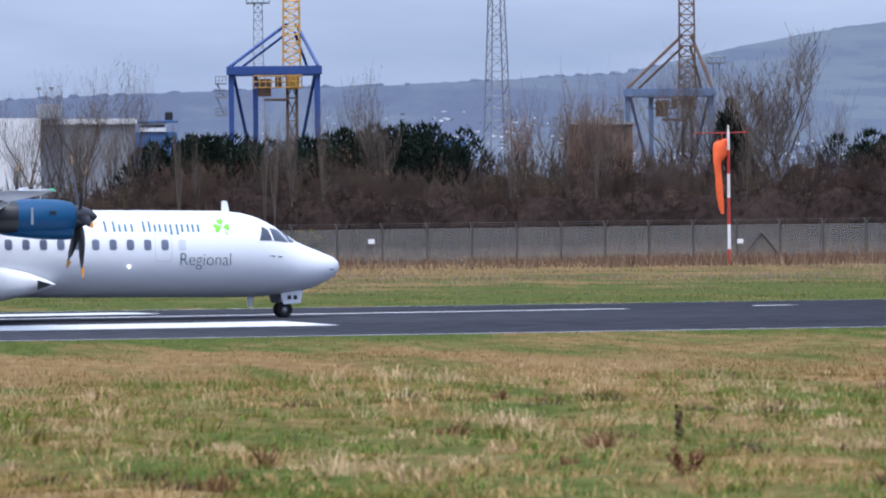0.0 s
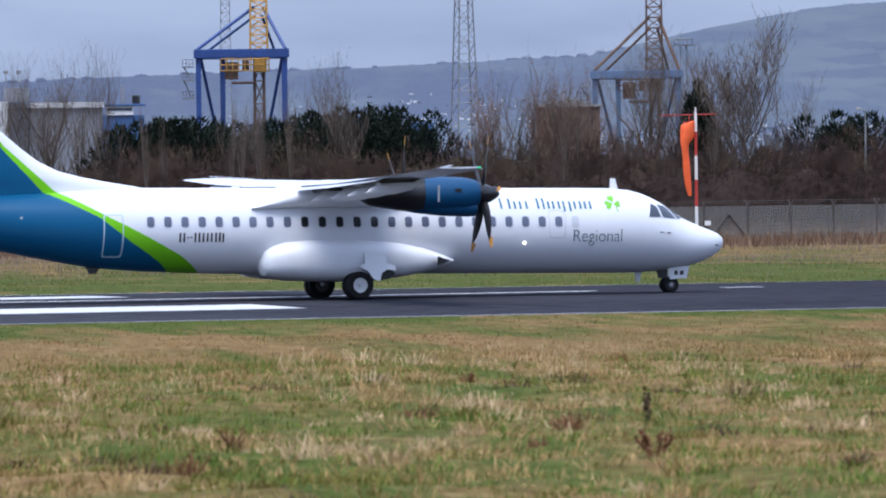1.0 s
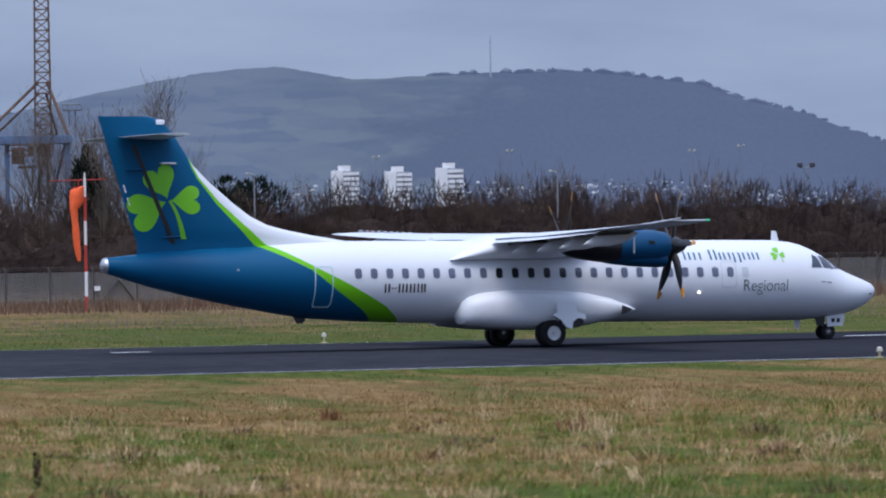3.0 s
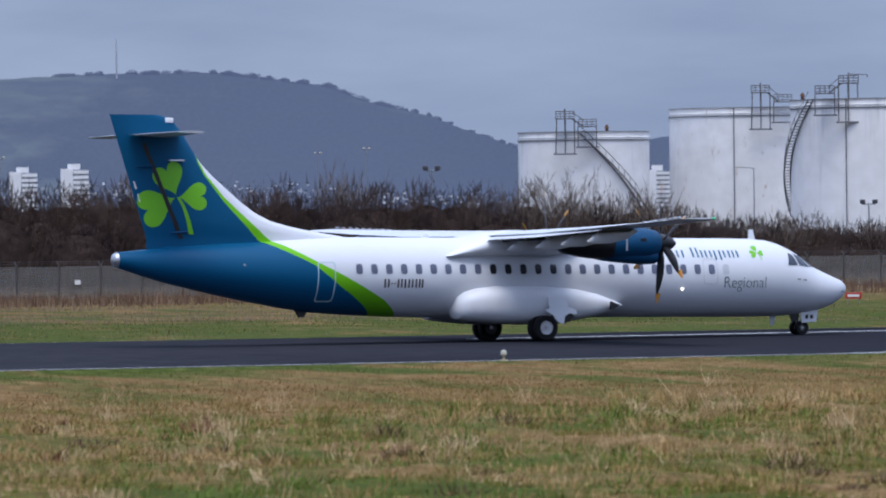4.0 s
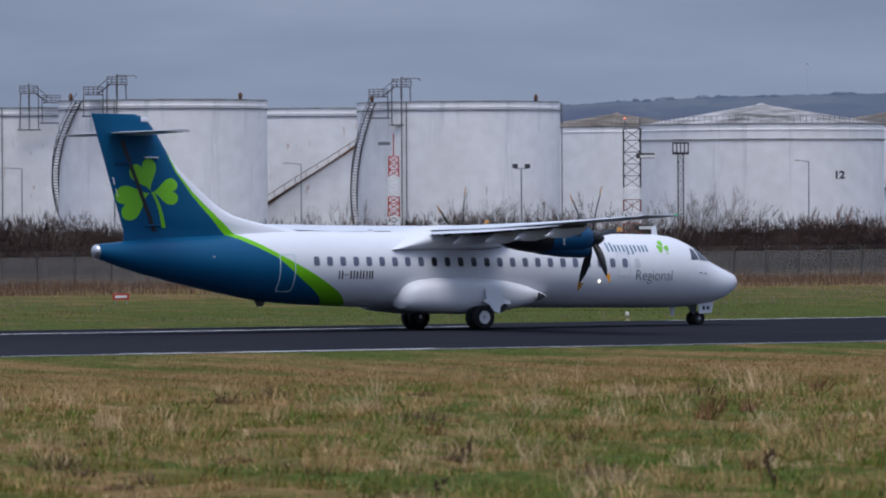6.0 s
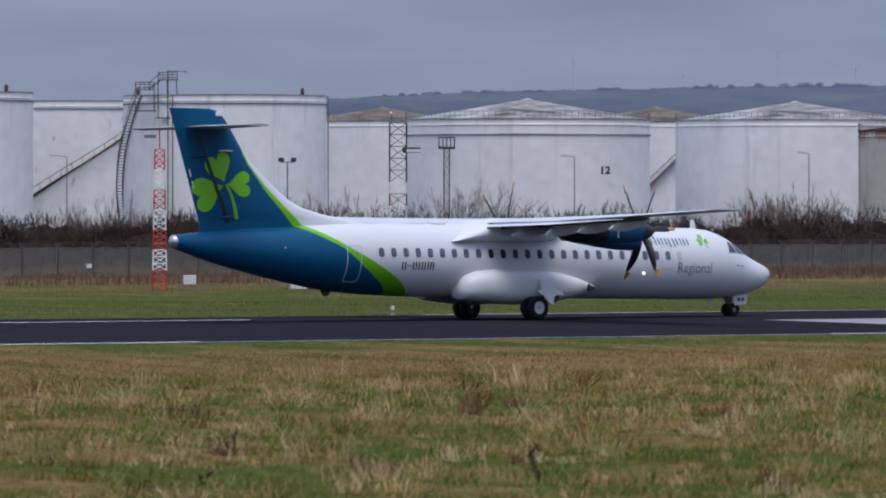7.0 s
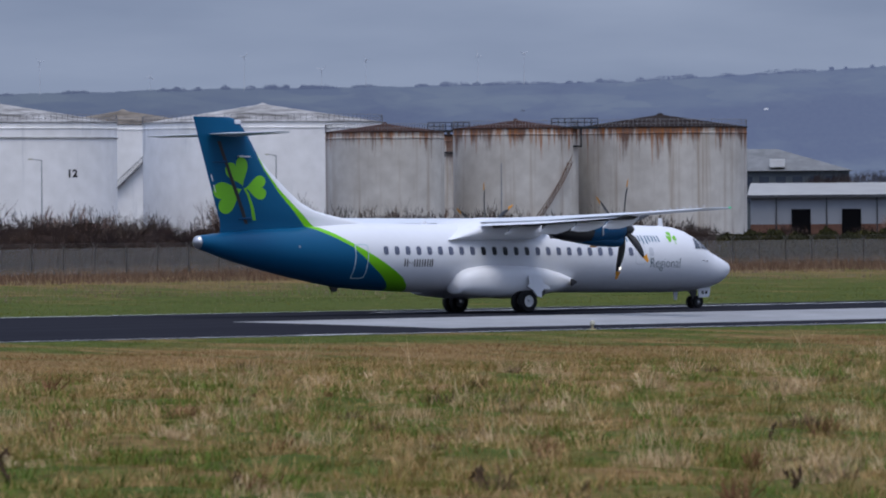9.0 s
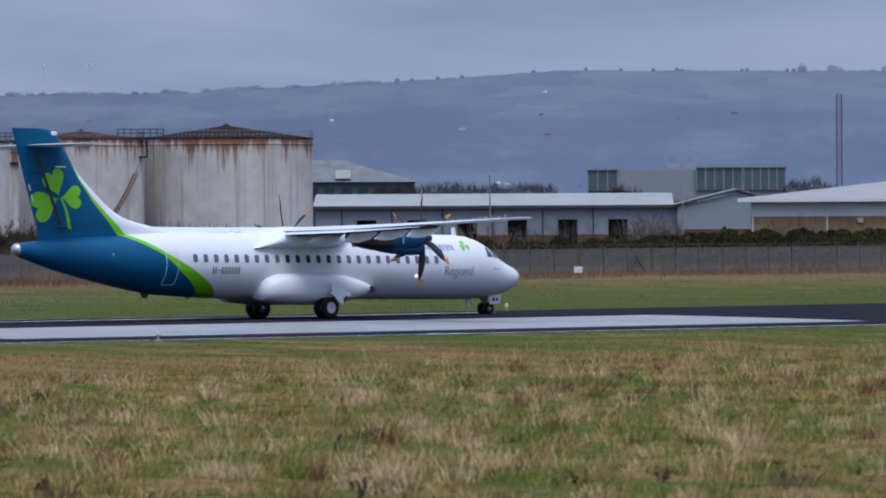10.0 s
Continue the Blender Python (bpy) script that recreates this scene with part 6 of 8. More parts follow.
def number_on(ob, text, ang, z, size):
    cu = bpy.data.curves.new("number", "FONT")
    cu.body, cu.size, cu.align_x, cu.offset = text, size, "CENTER", 0.045
    tmp = bpy.data.objects.new("number", cu)
    scene.collection.objects.link(tmp)
    bpy.context.view_layer.update()
    me = bpy.data.meshes.new_from_object(tmp.evaluated_get(bpy.context.evaluated_depsgraph_get()))
    bpy.data.objects.remove(tmp)
    r, _ = tank_size(ob)
    for v in me.vertices:
        a = radians(ang) + v.co.x * 1.35 / r
        v.co = ((r + 0.03) * math.sin(a), -(r + 0.03) * math.cos(a), z + v.co.y)
    me.materials.append(BLACK)
    o = new("number_twelve", me)
    o.parent = ob
    tagged(o, "black painted number 12")


number_on(t12, "12", 38.5, level(0.275, 900) - FAR_Z, 1.45)


# ---- buildings ----
ROOF_SHEET = mat("pale grey roof sheet", (0.29, 0.29, 0.285), 0.7, vary=0.08, grain=0.4, coarse=0.1)
CLAD_GREY = mat("grey wall cladding", (0.26, 0.275, 0.30), 0.7, vary=0.06, grain=0.4)
CLAD_WHITE = mat("off-white wall cladding", (0.66, 0.66, 0.66), 0.6, vary=0.06, grain=0.3)
BRICK_RED = mat("red brick plinth", (0.13, 0.068, 0.05), 0.85, vary=0.2, grain=2)
BRICK_TAN = mat("tan brick plinth", (0.27, 0.19, 0.10), 0.85, vary=0.2, grain=2)
DOORWAY = mat("unlit doorway", (0.006, 0.006, 0.007), 0.9, vary=0.1)
DARK_TRIM = mat("dark edge trim", (0.04, 0.043, 0.05), 0.6, vary=0.1)
DARK_SLATE = mat("grey slate roof", (0.16, 0.165, 0.17), 0.8, vary=0.15, grain=0.7)
DARK_WALL = mat("dark office wall", (0.06, 0.075, 0.085), 0.6, vary=0.15, grain=0.6)
GREEN_GLASS = mat("greenish curtain glazing", (0.085, 0.115, 0.13), 0.15, vary=0.15, grain=0.6)


def warehouse():
    d = 800.0
    a0, a1 = 42.9, 46.90
    x, y = spot((a0 + a1) / 2, d)
    ob = base("warehouse", x, y, FAR_Z, "long low grey warehouse with a pale roof and dark doors", "warehouse", turn=-(a0 + a1) / 2)
    w = d * radians(a1 - a0) / 2
    eave, ridge = level(0.050, d) - FAR_Z, level(0.165, d) - FAR_Z
    part("wall", box(bmesh.new(), -w, w, 0, 24, 2.7, eave), CLAD_GREY, ob, "grey clad wall")
    part("plinth", box(bmesh.new(), -w, w, -0.06, 24, 0, 2.7), BRICK_RED, ob, "red brick plinth")
    bm = bmesh.new()
    plate(bm, [(-0.6, eave), (12, ridge), (24.6, eave), (24.6, eave + 0.25), (12, ridge + 0.25), (-0.6, eave + 0.25)], lambda u, v, q: (-w - 0.4 + q, u, v), 2 * w * 0.81)
    part("roof", bm, ROOF_SHEET, ob, "pale sheet roof")
    part("gutter", box(bmesh.new(), -w - 0.4, w * 0.62, -0.72, -0.5, eave - 0.05, eave + 0.32), DARK_TRIM, ob)
    # gabled wing that faces the airfield
    gx0, gx1 = w * 0.62, w
    gm = w * 0.89
    gr = level(0.195, d) - FAR_Z
    part("gable_wall", plate(bmesh.new(), [(gx0, 3.3), (gx1, 3.3), (gx1, eave + 0.9), (gm, gr - 0.3), (gx0, eave)], lambda u, v, q: (u, -1.4 + q, v), 1.3), CLAD_GREY, ob)
    part("gable_trim", plate(bmesh.new(), [(gx0 - 0.5, eave + 0.08), (gm, gr - 0.05), (gx1 + 0.5, eave + 0.88), (gx1 + 0.5, eave + 1.1), (gm, gr + 0.2), (gx0 - 0.5, eave + 0.3)], lambda u, v, q: (u, -1.75 + q, v), 0.3), DARK_TRIM, ob)
    part("gable_roof", plate(bmesh.new(), [(gx0 - 0.4, eave + 0.25), (gm, gr + 0.1), (gx1 + 0.4, eave + 1.05), (gx1 + 0.4, eave + 1.2), (gm, gr + 0.3), (gx0 - 0.4, eave + 0.4)], lambda u, v, q: (u, -1.4 + q, v), 25), ROOF_SHEET, ob)
    part("gable_plinth", box(bmesh.new(), gx0, gx1, -1.5, -0.1, 0, 3.3), BRICK_RED, ob)
    for i in range(8):
        u = d * radians(44.62 - (a0 + a1) / 2) + 6.3 * (i - 3)
        if u > gx0 - 4:
            break
        part("roller_door", box(bmesh.new(), u, u + 2.4, -0.14, -0.05, 0.2, 4.6), DOORWAY, ob, "dark open doorway")
        part("downpipe", rod(bmesh.new(), (u - 1.9, -0.12, 0.1), (u - 1.9, -0.12, eave), 0.09, sides=6), DARK_TRIM, ob)
    part("window", box(bmesh.new(), gx1 - 1.4, gx1 - 0.3, -1.5, -1.38, 3.6, 4.5), DARK_TRIM, ob)


def white_shed():
    d = 690.0
    a0, a1 = 46.80, 49.6
    x, y = spot((a0 + a1) / 2, d)
    ob = base("shed", x, y, FAR_Z, "off-white shed with a shallow pitched roof over tan brick", "shed", turn=-(a0 + a1) / 2)
    w = d * radians(a1 - a0) / 2
    eave, ridge = level(0.10, d) - FAR_Z, level(0.36, d) - FAR_Z
    part("wall", box(bmesh.new(), -w, w, 0, 30, 4.9, eave), CLAD_WHITE, ob)
    part("plinth", box(bmesh.new(), -w, w, -0.06, 30, 0, 4.9), BRICK_TAN, ob, "tan brick plinth")
    bm = bmesh.new()
    hip = d * radians(48.75 - (a0 + a1) / 2)
    corners = [bm.verts.new(p) for p in ((-w - 1.4, -1.2, eave + 0.3), (w + 1, -1.2, eave + 0.3), (w + 1, 31, eave + 0.3), (-w - 1.4, 31, eave + 0.3), (hip, 15, ridge), (w + 1, 15, ridge))]
    for f in ((0, 1, 5, 4), (2, 3, 4, 5), (3, 0, 4), (1, 2, 5), (3, 2, 1, 0)):
        bm.faces.new([corners[i] for i in f])
    part("roof", bm, ROOF_SHEET, ob, "pale hipped roof")
    for i in range(5):
        u = hip + (w - hip) * i / 4 - 3
        part("roof_light", plate(bmesh.new(), [(u, -0.6), (u + 0.8, -0.6), (u + 2.2, 9 + i), (u + 1.4, 9 + i)], lambda a, b, q: (a, b, eave + 0.34 + (ridge - eave - 0.3) * (b + 1.2) / 16.2 + q), 0.05), CLAD_GREY, ob)
    part("fascia", box(bmesh.new(), -w - 1.4, w + 1, -1.35, -1.22, eave - 0.1, eave + 0.33), CLAD_WHITE, ob)
    for i in range(4):
        u = -w + 0.2 + 8 * i
        part("downpipe", rod(bmesh.new(), (u, -0.15, 0), (u, -0.15, eave), 0.1, sides=6), CLAD_WHITE, ob)
    part("wall_lamp", box(bmesh.new(), -w + 11.5, -w + 12.1, -0.4, -0.06, 4.2, 4.7, 0.05), LIGHT_HEAD, ob)


def hip_office():
    d = 1100.0
    a0, a1 = 42.3, 43.82
    x, y = spot((a0 + a1) / 2, d)
    ob = base("office_block", x, y, FAR_Z, "dark office block with a slate hipped roof", "office block", turn=-(a0 + a1) / 2)
    w = d * radians(a1 - a0) / 2
    eave, ridge = level(0.29, d) - FAR_Z, level(0.49, d) - FAR_Z
    part("wall", box(bmesh.new(), -w + 0.6, w - 0.6, 0.6, 20, 0, eave), DARK_WALL, ob)
    bm = bmesh.new()
    v = [bm.verts.new(p) for p in ((-w, 0, eave), (w, 0, eave), (w, 21, eave), (-w, 21, eave), (-w * 0.3, 10, ridge), (w * 0.11, 10, ridge))]
    for f in ((0, 1, 5, 4), (1, 2, 5), (2, 3, 4, 5), (3, 0, 4), (3, 2, 1, 0)):
        bm.faces.new([v[i] for i in f])
    part("roof", bm, DARK_SLATE, ob, "slate hipped roof")
    part("plant_unit", box(bmesh.new(), w * 0.02, w * 0.02 + 2.6, 0.2, 2.4, eave + 0.6, eave + 2.0, 0.05), CLAD_WHITE, ob, "white plant unit on the roof")
    for i in range(9):
        u = -w + 1.6 + i * (2 * w - 3.4) / 9
        part("window", box(bmesh.new(), u, u + 1.7, 0.5, 0.62, eave - 2.6, eave - 1.0), COCKPIT, ob)
        part("window", box(bmesh.new(), u, u + 1.7, 0.5, 0.62, eave - 5.6, eave - 4.0), COCKPIT, ob)


def glass_block():
    d = 1200.0
    a0, a1 = 45.34, 47.11
    x, y = spot((a0 + a1) / 2, d)
    ob = base("glass_office", x, y, FAR_Z, "pale office building with greenish glazing", "office block", turn=-(a0 + a1) / 2)
    w = d * radians(a1 - a0) / 2
    z0, z1 = level(0.20, d) - FAR_Z, level(0.385, d) - FAR_Z
    part("wall", box(bmesh.new(), -w, w, 0, 16, 0, z1), CLAD_GREY, ob)
    for u0, u1, top in ((-1.0, -0.70, 0.0), (0.10, 0.56, 0.35), (0.58, 1.0, 0.35)):
        part("glazing", box(bmesh.new(), u0 * w, u1 * w, -0.5, 0.2, z0, z1 + top), GREEN_GLASS, ob, "greenish glazing")
        part("roof_edge", box(bmesh.new(), u0 * w - 0.2, u1 * w + 0.2, -0.8, 0.4, z1 + top, z1 + top + 0.3), CLAD_GREY, ob)
        k = max(int((u1 - u0) * w / 1.5), 2)
        for i in range(k + 1):
            u = u0 * w + (u1 - u0) * w * i / k
            part("mullion", box(bmesh.new(), u - 0.1, u + 0.1, -0.6, -0.48, z0, z1 + top), CLAD_GREY, ob)
    for u in (-0.2, -0.02):
        part("plant_unit", box(bmesh.new(), u * w, u * w + 2.4, 3, 6, z1, z1 + 1.1, 0.05), CLAD_GREY, ob)
        part("flue", rod(bmesh.new(), (u * w + 1, 4, z1 + 1.0), (u * w + 1, 4, z1 + 2.2), 0.2, sides=8), STEEL, ob)


def tower_block(az, w_deg, e0, e1):
    d = 2850.0
    x, y = spot(az, d)
    ob = base("tower_block", x, y, FAR_Z, "far white residential tower block with banded floors", "tower block", "white tower blocks", turn=-az)
    w = d * radians(w_deg) / 2
    h = level(e1, d) - FAR_Z
    part("end_wall", box(bmesh.new(), -w, -w * 0.12, 0, 7, 0, h - 1.2), TOWER_WHITE, ob)
    part("core", box(bmesh.new(), -w * 0.12, w, 0.15, 7, 0, h - 1.6), CLAD_GREY, ob)
    part("lift_house", box(bmesh.new(), -w * 0.5, w * 0.4, 1, 6, h - 1.6, h + 0.9), TOWER_WHITE, ob)
    n = 12
    for i in range(n):
        z = (h - 1.8) * (i + 0.25) / n
        part("balcony_band", box(bmesh.new(), -w * 0.10, w, -0.2, 0.6, z, z + (h - 1.8) / n * 0.62), TOWER_WHITE, ob)


TOWER_WHITE = mat("white render", (0.80, 0.80, 0.80), 0.6, vary=0.04)
warehouse()
white_shed()
hip_office()
glass_block()
tower_block(22.475, 0.25, 0.2, 0.475)
tower_block(22.952, 0.25, 0.2, 0.46)
tower_block(23.412, 0.25, 0.2, 0.485)
tower_block(28.64, 0.22, 0.2, 0.42)


def dock_shed():
    d = 700.0
    a0, a1 = 10.5, 14.84
    x, y = spot((a0 + a1) / 2, d)
    ob = base("dock_shed", x, y, FAR_Z, "large plain white dock shed", "shed", turn=-(a0 + a1) / 2)
    w = d * radians(a1 - a0) / 2
    h1 = level(0.595, d) - FAR_Z
    xa = d * radians(13.98 - (a0 + a1) / 2)
    part("wall", box(bmesh.new(), -w, xa, 0, 30, 0, h1), CLAD_WHITE, ob, "white wall")
    part("lower_wall", box(bmesh.new(), xa, w, 4, 30, 0, h1 - 0.7), CLAD_GREY, ob, "grey lower wall")
    part("parapet", box(bmesh.new(), xa, w + 0.2, 3.6, 4.2, h1 - 0.7, h1 - 0.1), CLAD_WHITE, ob)
    part("stair_house", box(bmesh.new(), xa - 0.3, xa + 2.4, 1, 5, h1, h1 + 1.5, 0.05), CLAD_GREY, ob)
    for u in (xa - 0.1, xa + 1.3):
        bm = bmesh.new()
        rod(bm, (u, 2, h1 + 1.5), (u, 2, h1 + 3.2), 0.05, sides=5)
        box(bm, u - 0.25, u + 0.25, 1.8, 2.2, h1 + 3.1, h1 + 3.45, 0.05)
        part("roof_lamp", bm, STEEL, ob)


dock_shed()
SHIP_BLUE = mat("ship blue paint", (0.05, 0.12, 0.27), 0.55, vary=0.12)


def ship():
    d = 950.0
    x, y = spot(15.02, d)
    ob = base("ship_bridge", x, y, FAR_Z, "white and blue ship superstructure over the trees", "ship", turn=-15)
    z = level(0.40, d) - FAR_Z
    part("hull_house", box(bmesh.new(), -3.4, 3.0, 0, 6, 0, z + 1.0, 0.1), SHIP_BLUE, ob)
    part("bridge_house", box(bmesh.new(), -2.6, 1.4, -0.4, 5, z + 1.0, z + 2.4, 0.1), TOWER_WHITE, ob)
    part("bridge_windows", box(bmesh.new(), -2.4, 1.2, -0.5, -0.3, z + 1.7, z + 2.1), COCKPIT, ob)
    part("bridge_roof", box(bmesh.new(), -3.2, 3.2, -0.8, 5.4, z + 2.4, z + 2.7, 0.05), SHIP_BLUE, ob)
    part("funnel", box(bmesh.new(), 1.2, 2.4, 1, 3, z + 2.7, z + 4.0, 0.2), BLACK, ob)
    part("mast", lattice(bmesh.new(), -0.2, 1, z + 2.7, z + 5.4, 0.6, 0.4, 0.06, 5), MAST_GREY, ob)


ship()


def dock_store():
    """A long rust-brown dock store with a shallow roof, and a ribbed blue container beside the conifers."""
    d = 1000.0
    x, y = spot(19.0, d)
    ob = base("dock_store", x, y, FAR_Z, "rust-brown clad dock store behind the trees", "store", turn=-19.0)
    h = level(0.50, d) - FAR_Z
    part("wall", box(bmesh.new(), -5.0, 5.0, 0, 14, 0, h), BROWN_STEEL, ob)
    part("roof", plate(bmesh.new(), [(-5.4, h), (0, h + 0.9), (5.4, h), (5.4, h - 0.25), (-5.4, h - 0.25)], lambda u, v, q: (u, -0.4 + q, v), 14.8), ROOF_SHEET, ob)
    for u in (-3.8, -1.3, 1.2, 3.6):
        part("wall_rib", box(bmesh.new(), u, u + 0.25, -0.15, 0.0, 0, h - 0.3), MAST_DARK, ob)
    d = 560.0
    x, y = spot(17.69, d)
    ob = base("container", x, y, FAR_Z, "blue steel container stacked above the scrub", "container", turn=-17.69)
    top = level(0.36, d) - FAR_Z
    part("stand", box(bmesh.new(), -0.9, 0.9, 0.2, 2.2, 0, top - 1.3), MAST_DARK, ob)
    part("body", box(bmesh.new(), -1.05, 1.05, 0, 2.4, top - 1.3, top, 0.04), SHIP_BLUE, ob)
    for k in range(6):
        part("rib", box(bmesh.new(), -0.9 + 0.34 * k, -0.82 + 0.34 * k, -0.05, 0.0, top - 1.2, top - 0.1), SHIP_BLUE, ob)


dock_store()


def town():
    """Far roofs and walls on the lower slopes, too many to tell apart."""
    rng = random.Random(4)
    bm = bmesh.new()
    for i in range(1300):
        a = rng.uniform(12.5, 29) if i < 1180 else rng.uniform(29, 49)
        s = rng.triangular(0.18, 0.31, 0.23) if a > 19 else rng.triangular(0.3, 0.74, 0.40)
        d = 3000 + 1300 * s - 6
        e = float(np.interp(a, [p[0] for p in RIDGE], [p[1] for p in RIDGE]))
        x, y = spot(a, d)
        w, h = rng.uniform(0.6, 3.2), rng.uniform(0.2, 0.5)
        z = FAR_Z + (level(e, 4300) - FAR_Z) * (s ** 1.15)
        m = Matrix.Translation((x, y, z)) @ Matrix.Rotation(-radians(a), 4, "Z") @ Matrix.Diagonal((w, 4, h * 2 + 0.3, 1))
        bmesh.ops.create_cube(bm, size=1, matrix=m)
    for _ in range(12):
        a, s = rng.uniform(36, 49), rng.uniform(0.55, 0.88)
        d = 3000 + 1300 * s - 4
        x, y = spot(a, d)
        z = FAR_Z + (level(float(np.interp(a, [p[0] for p in RIDGE], [p[1] for p in RIDGE])), 4300) - FAR_Z) * (s ** 1.15)
        m = Matrix.Translation((x, y, z + 0.6)) @ Matrix.Rotation(-radians(a), 4, "Z") @ Matrix.Diagonal((rng.uniform(1.2, 4), 3, rng.uniform(0.7, 1.3), 1))
        bmesh.ops.create_cube(bm, size=1, matrix=m)
    ob = part("town_houses", bm, TOWN_WALL)
    tagged(ob, "pale houses of the far town below the hills", "houses", kind="stuff")


def islands(name, stops, rough=0.8, clump=0.0, size=(1.5, 0.9, 0.5), cover=1.0):
    """A surface whose colour is drawn for each separate piece of a mesh; clump: how far neighbours share it; cover: how much of a bunch of hair-thin twigs is wood."""
    m = bpy.data.materials.new(name)
    m.use_nodes = True
    n, l = m.node_tree.nodes, m.node_tree.links
    b = n["Principled BSDF"]
    b.inputs["Roughness"].default_value = rough
    b.inputs["Specular IOR Level"].default_value = 0.06
    b.inputs["Alpha"].default_value = cover
    g, ramp = n.new("ShaderNodeNewGeometry"), n.new("ShaderNodeValToRGB")
    el = ramp.color_ramp.elements
    while len(el) < len(stops):
        el.new(0.5)
    for e, (p, c) in zip(el, stops):
        e.position, e.color = p, (*c, 1)
    own = g.outputs["Random Per Island"]
    if clump:
        tc, mp, nz, spread, mix = n.new("ShaderNodeTexCoord"), n.new("ShaderNodeMapping"), n.new("ShaderNodeTexNoise"), n.new("ShaderNodeMapRange"), n.new("ShaderNodeMix")
        mp.inputs["Scale"].default_value = size
        nz.inputs["Scale"].default_value, nz.inputs["Detail"].default_value = 1.0, 2
        spread.inputs[1].default_value, spread.inputs[2].default_value = 0.34, 0.66
        mix.inputs[0].default_value = clump
        l.new(tc.outputs["Object"], mp.inputs[0])
        l.new(mp.outputs[0], nz.inputs["Vector"])
        l.new(nz.outputs["Fac"], spread.inputs[0])
        l.new(own, mix.inputs[2])
        l.new(spread.outputs[0], mix.inputs[3])
        own = mix.outputs[0]
    l.new(own, ramp.inputs["Fac"])
    l.new(ramp.outputs[0], b.inputs["Base Color"])
    return m


TOWN_WALL = islands("town walls", [(0.0, (0.10, 0.12, 0.15)), (0.45, (0.18, 0.20, 0.24)), (0.7, (0.45, 0.47, 0.50)), (1.0, (0.85, 0.85, 0.85))])
town()


# ---- plants ----
def fast_mesh(name, co, tris, material):
    """A mesh from arrays of corners and triangles."""
    me = bpy.data.meshes.new(name)
    me.vertices.add(len(co))
    me.vertices.foreach_set("co", np.asarray(co, np.float32).ravel())
    me.loops.add(tris.size)
    me.loops.foreach_set("vertex_index", tris.astype(np.int32).ravel())
    me.polygons.add(len(tris))
    me.polygons.foreach_set("loop_start", np.arange(0, tris.size, 3, dtype=np.int32))
    me.polygons.foreach_set("loop_total", np.full(len(tris), 3, np.int32))
    me.update(calc_edges=True)
    me.materials.append(material)
    return me


def blades(base_pts, tip_off, width, rng, bend=0.3, arch=0.0):
    """Bent tapering blades: each is two joined triangles pairs, from a foot to a tip. Returns corners and triangles."""
    n = len(base_pts)
    a = rng.uniform(0, np.pi, n)
    side = np.stack([np.cos(a), 0.35 * np.sin(a), np.zeros(n)], 1) * width[:, None]
    mid = base_pts + tip_off * 0.55 + np.stack([rng.normal(0, 1, n), rng.normal(0, 1, n), np.zeros(n)], 1) * (np.linalg.norm(tip_off, axis=1) * bend * 0.25)[:, None]
    mid[:, 2] += arch * tip_off[:, 2]
    tip = base_pts + tip_off
    co = np.stack([base_pts - side / 2, base_pts + side / 2, mid - side * 0.4, mid + side * 0.4, tip], 1).reshape(-1, 3)
    k = np.arange(n)[:, None] * 5
    tr = np.concatenate([k + np.array([0, 1, 3]), k + np.array([0, 3, 2]), k + np.array([2, 3, 4])], 1).reshape(-1, 3)
    return co, tr


def leaves(p, off, width, rng):
    """Plain pointed blades, one triangle each."""
    n = len(p)
    a = rng.uniform(0, np.pi, n)
    side = np.stack([np.cos(a), 0.35 * np.sin(a), np.zeros(n)], 1) * width[:, None] / 2
    co = np.stack([p - side, p + side, p + off], 1).reshape(-1, 3)
    return co, np.arange(3 * n).reshape(-1, 3)


BARK = mat("grey brown bark", (0.10, 0.082, 0.066), 0.9, vary=0.25, grain=3)
TWIG = islands("bare twigs", [(0.0, (0.085, 0.066, 0.055)), (0.5, (0.125, 0.097, 0.08)), (0.85, (0.16, 0.125, 0.10)), (1.0, (0.20, 0.165, 0.135))], 0.9)
RED_TWIG = islands("reddish twigs", [(0.0, (0.12, 0.075, 0.06)), (0.5, (0.18, 0.115, 0.09)), (1.0, (0.24, 0.165, 0.13))], 0.9)
BUSHES = (0.30, 0.30, 0.16)
SCRUB = islands("dark winter scrub", [(0.0, (0.022, 0.0145, 0.0145)), (0.5, (0.036, 0.025, 0.023)), (1.0, (0.062, 0.044, 0.040))], 0.95, 0.75, BUSHES, 0.42)
SCRUB_BROWN = islands("brown winter scrub", [(0.0, (0.033, 0.021, 0.017)), (0.5, (0.063, 0.041, 0.032)), (1.0, (0.108, 0.075, 0.058))], 0.95, 0.75, BUSHES, 0.42)
SCRUB_OLIVE = islands("olive winter scrub", [(0.0, (0.036, 0.027, 0.018)), (0.5, (0.064, 0.049, 0.033)), (1.0, (0.110, 0.087, 0.061))], 0.95, 0.75, BUSHES, 0.42)
DARK_LEAF = islands("dark conifer green", [(0.0, (0.006, 0.010, 0.008)), (0.6, (0.012, 0.019, 0.013)), (1.0, (0.024, 0.034, 0.022))], 0.8)
GORSE = islands("gorse green", [(0.0, (0.008, 0.010, 0.004)), (0.45, (0.020, 0.022, 0.008)), (0.8, (0.045, 0.042, 0.014)), (1.0, (0.11, 0.085, 0.022))], 0.8, 0.6, (0.5, 0.5, 1.0))


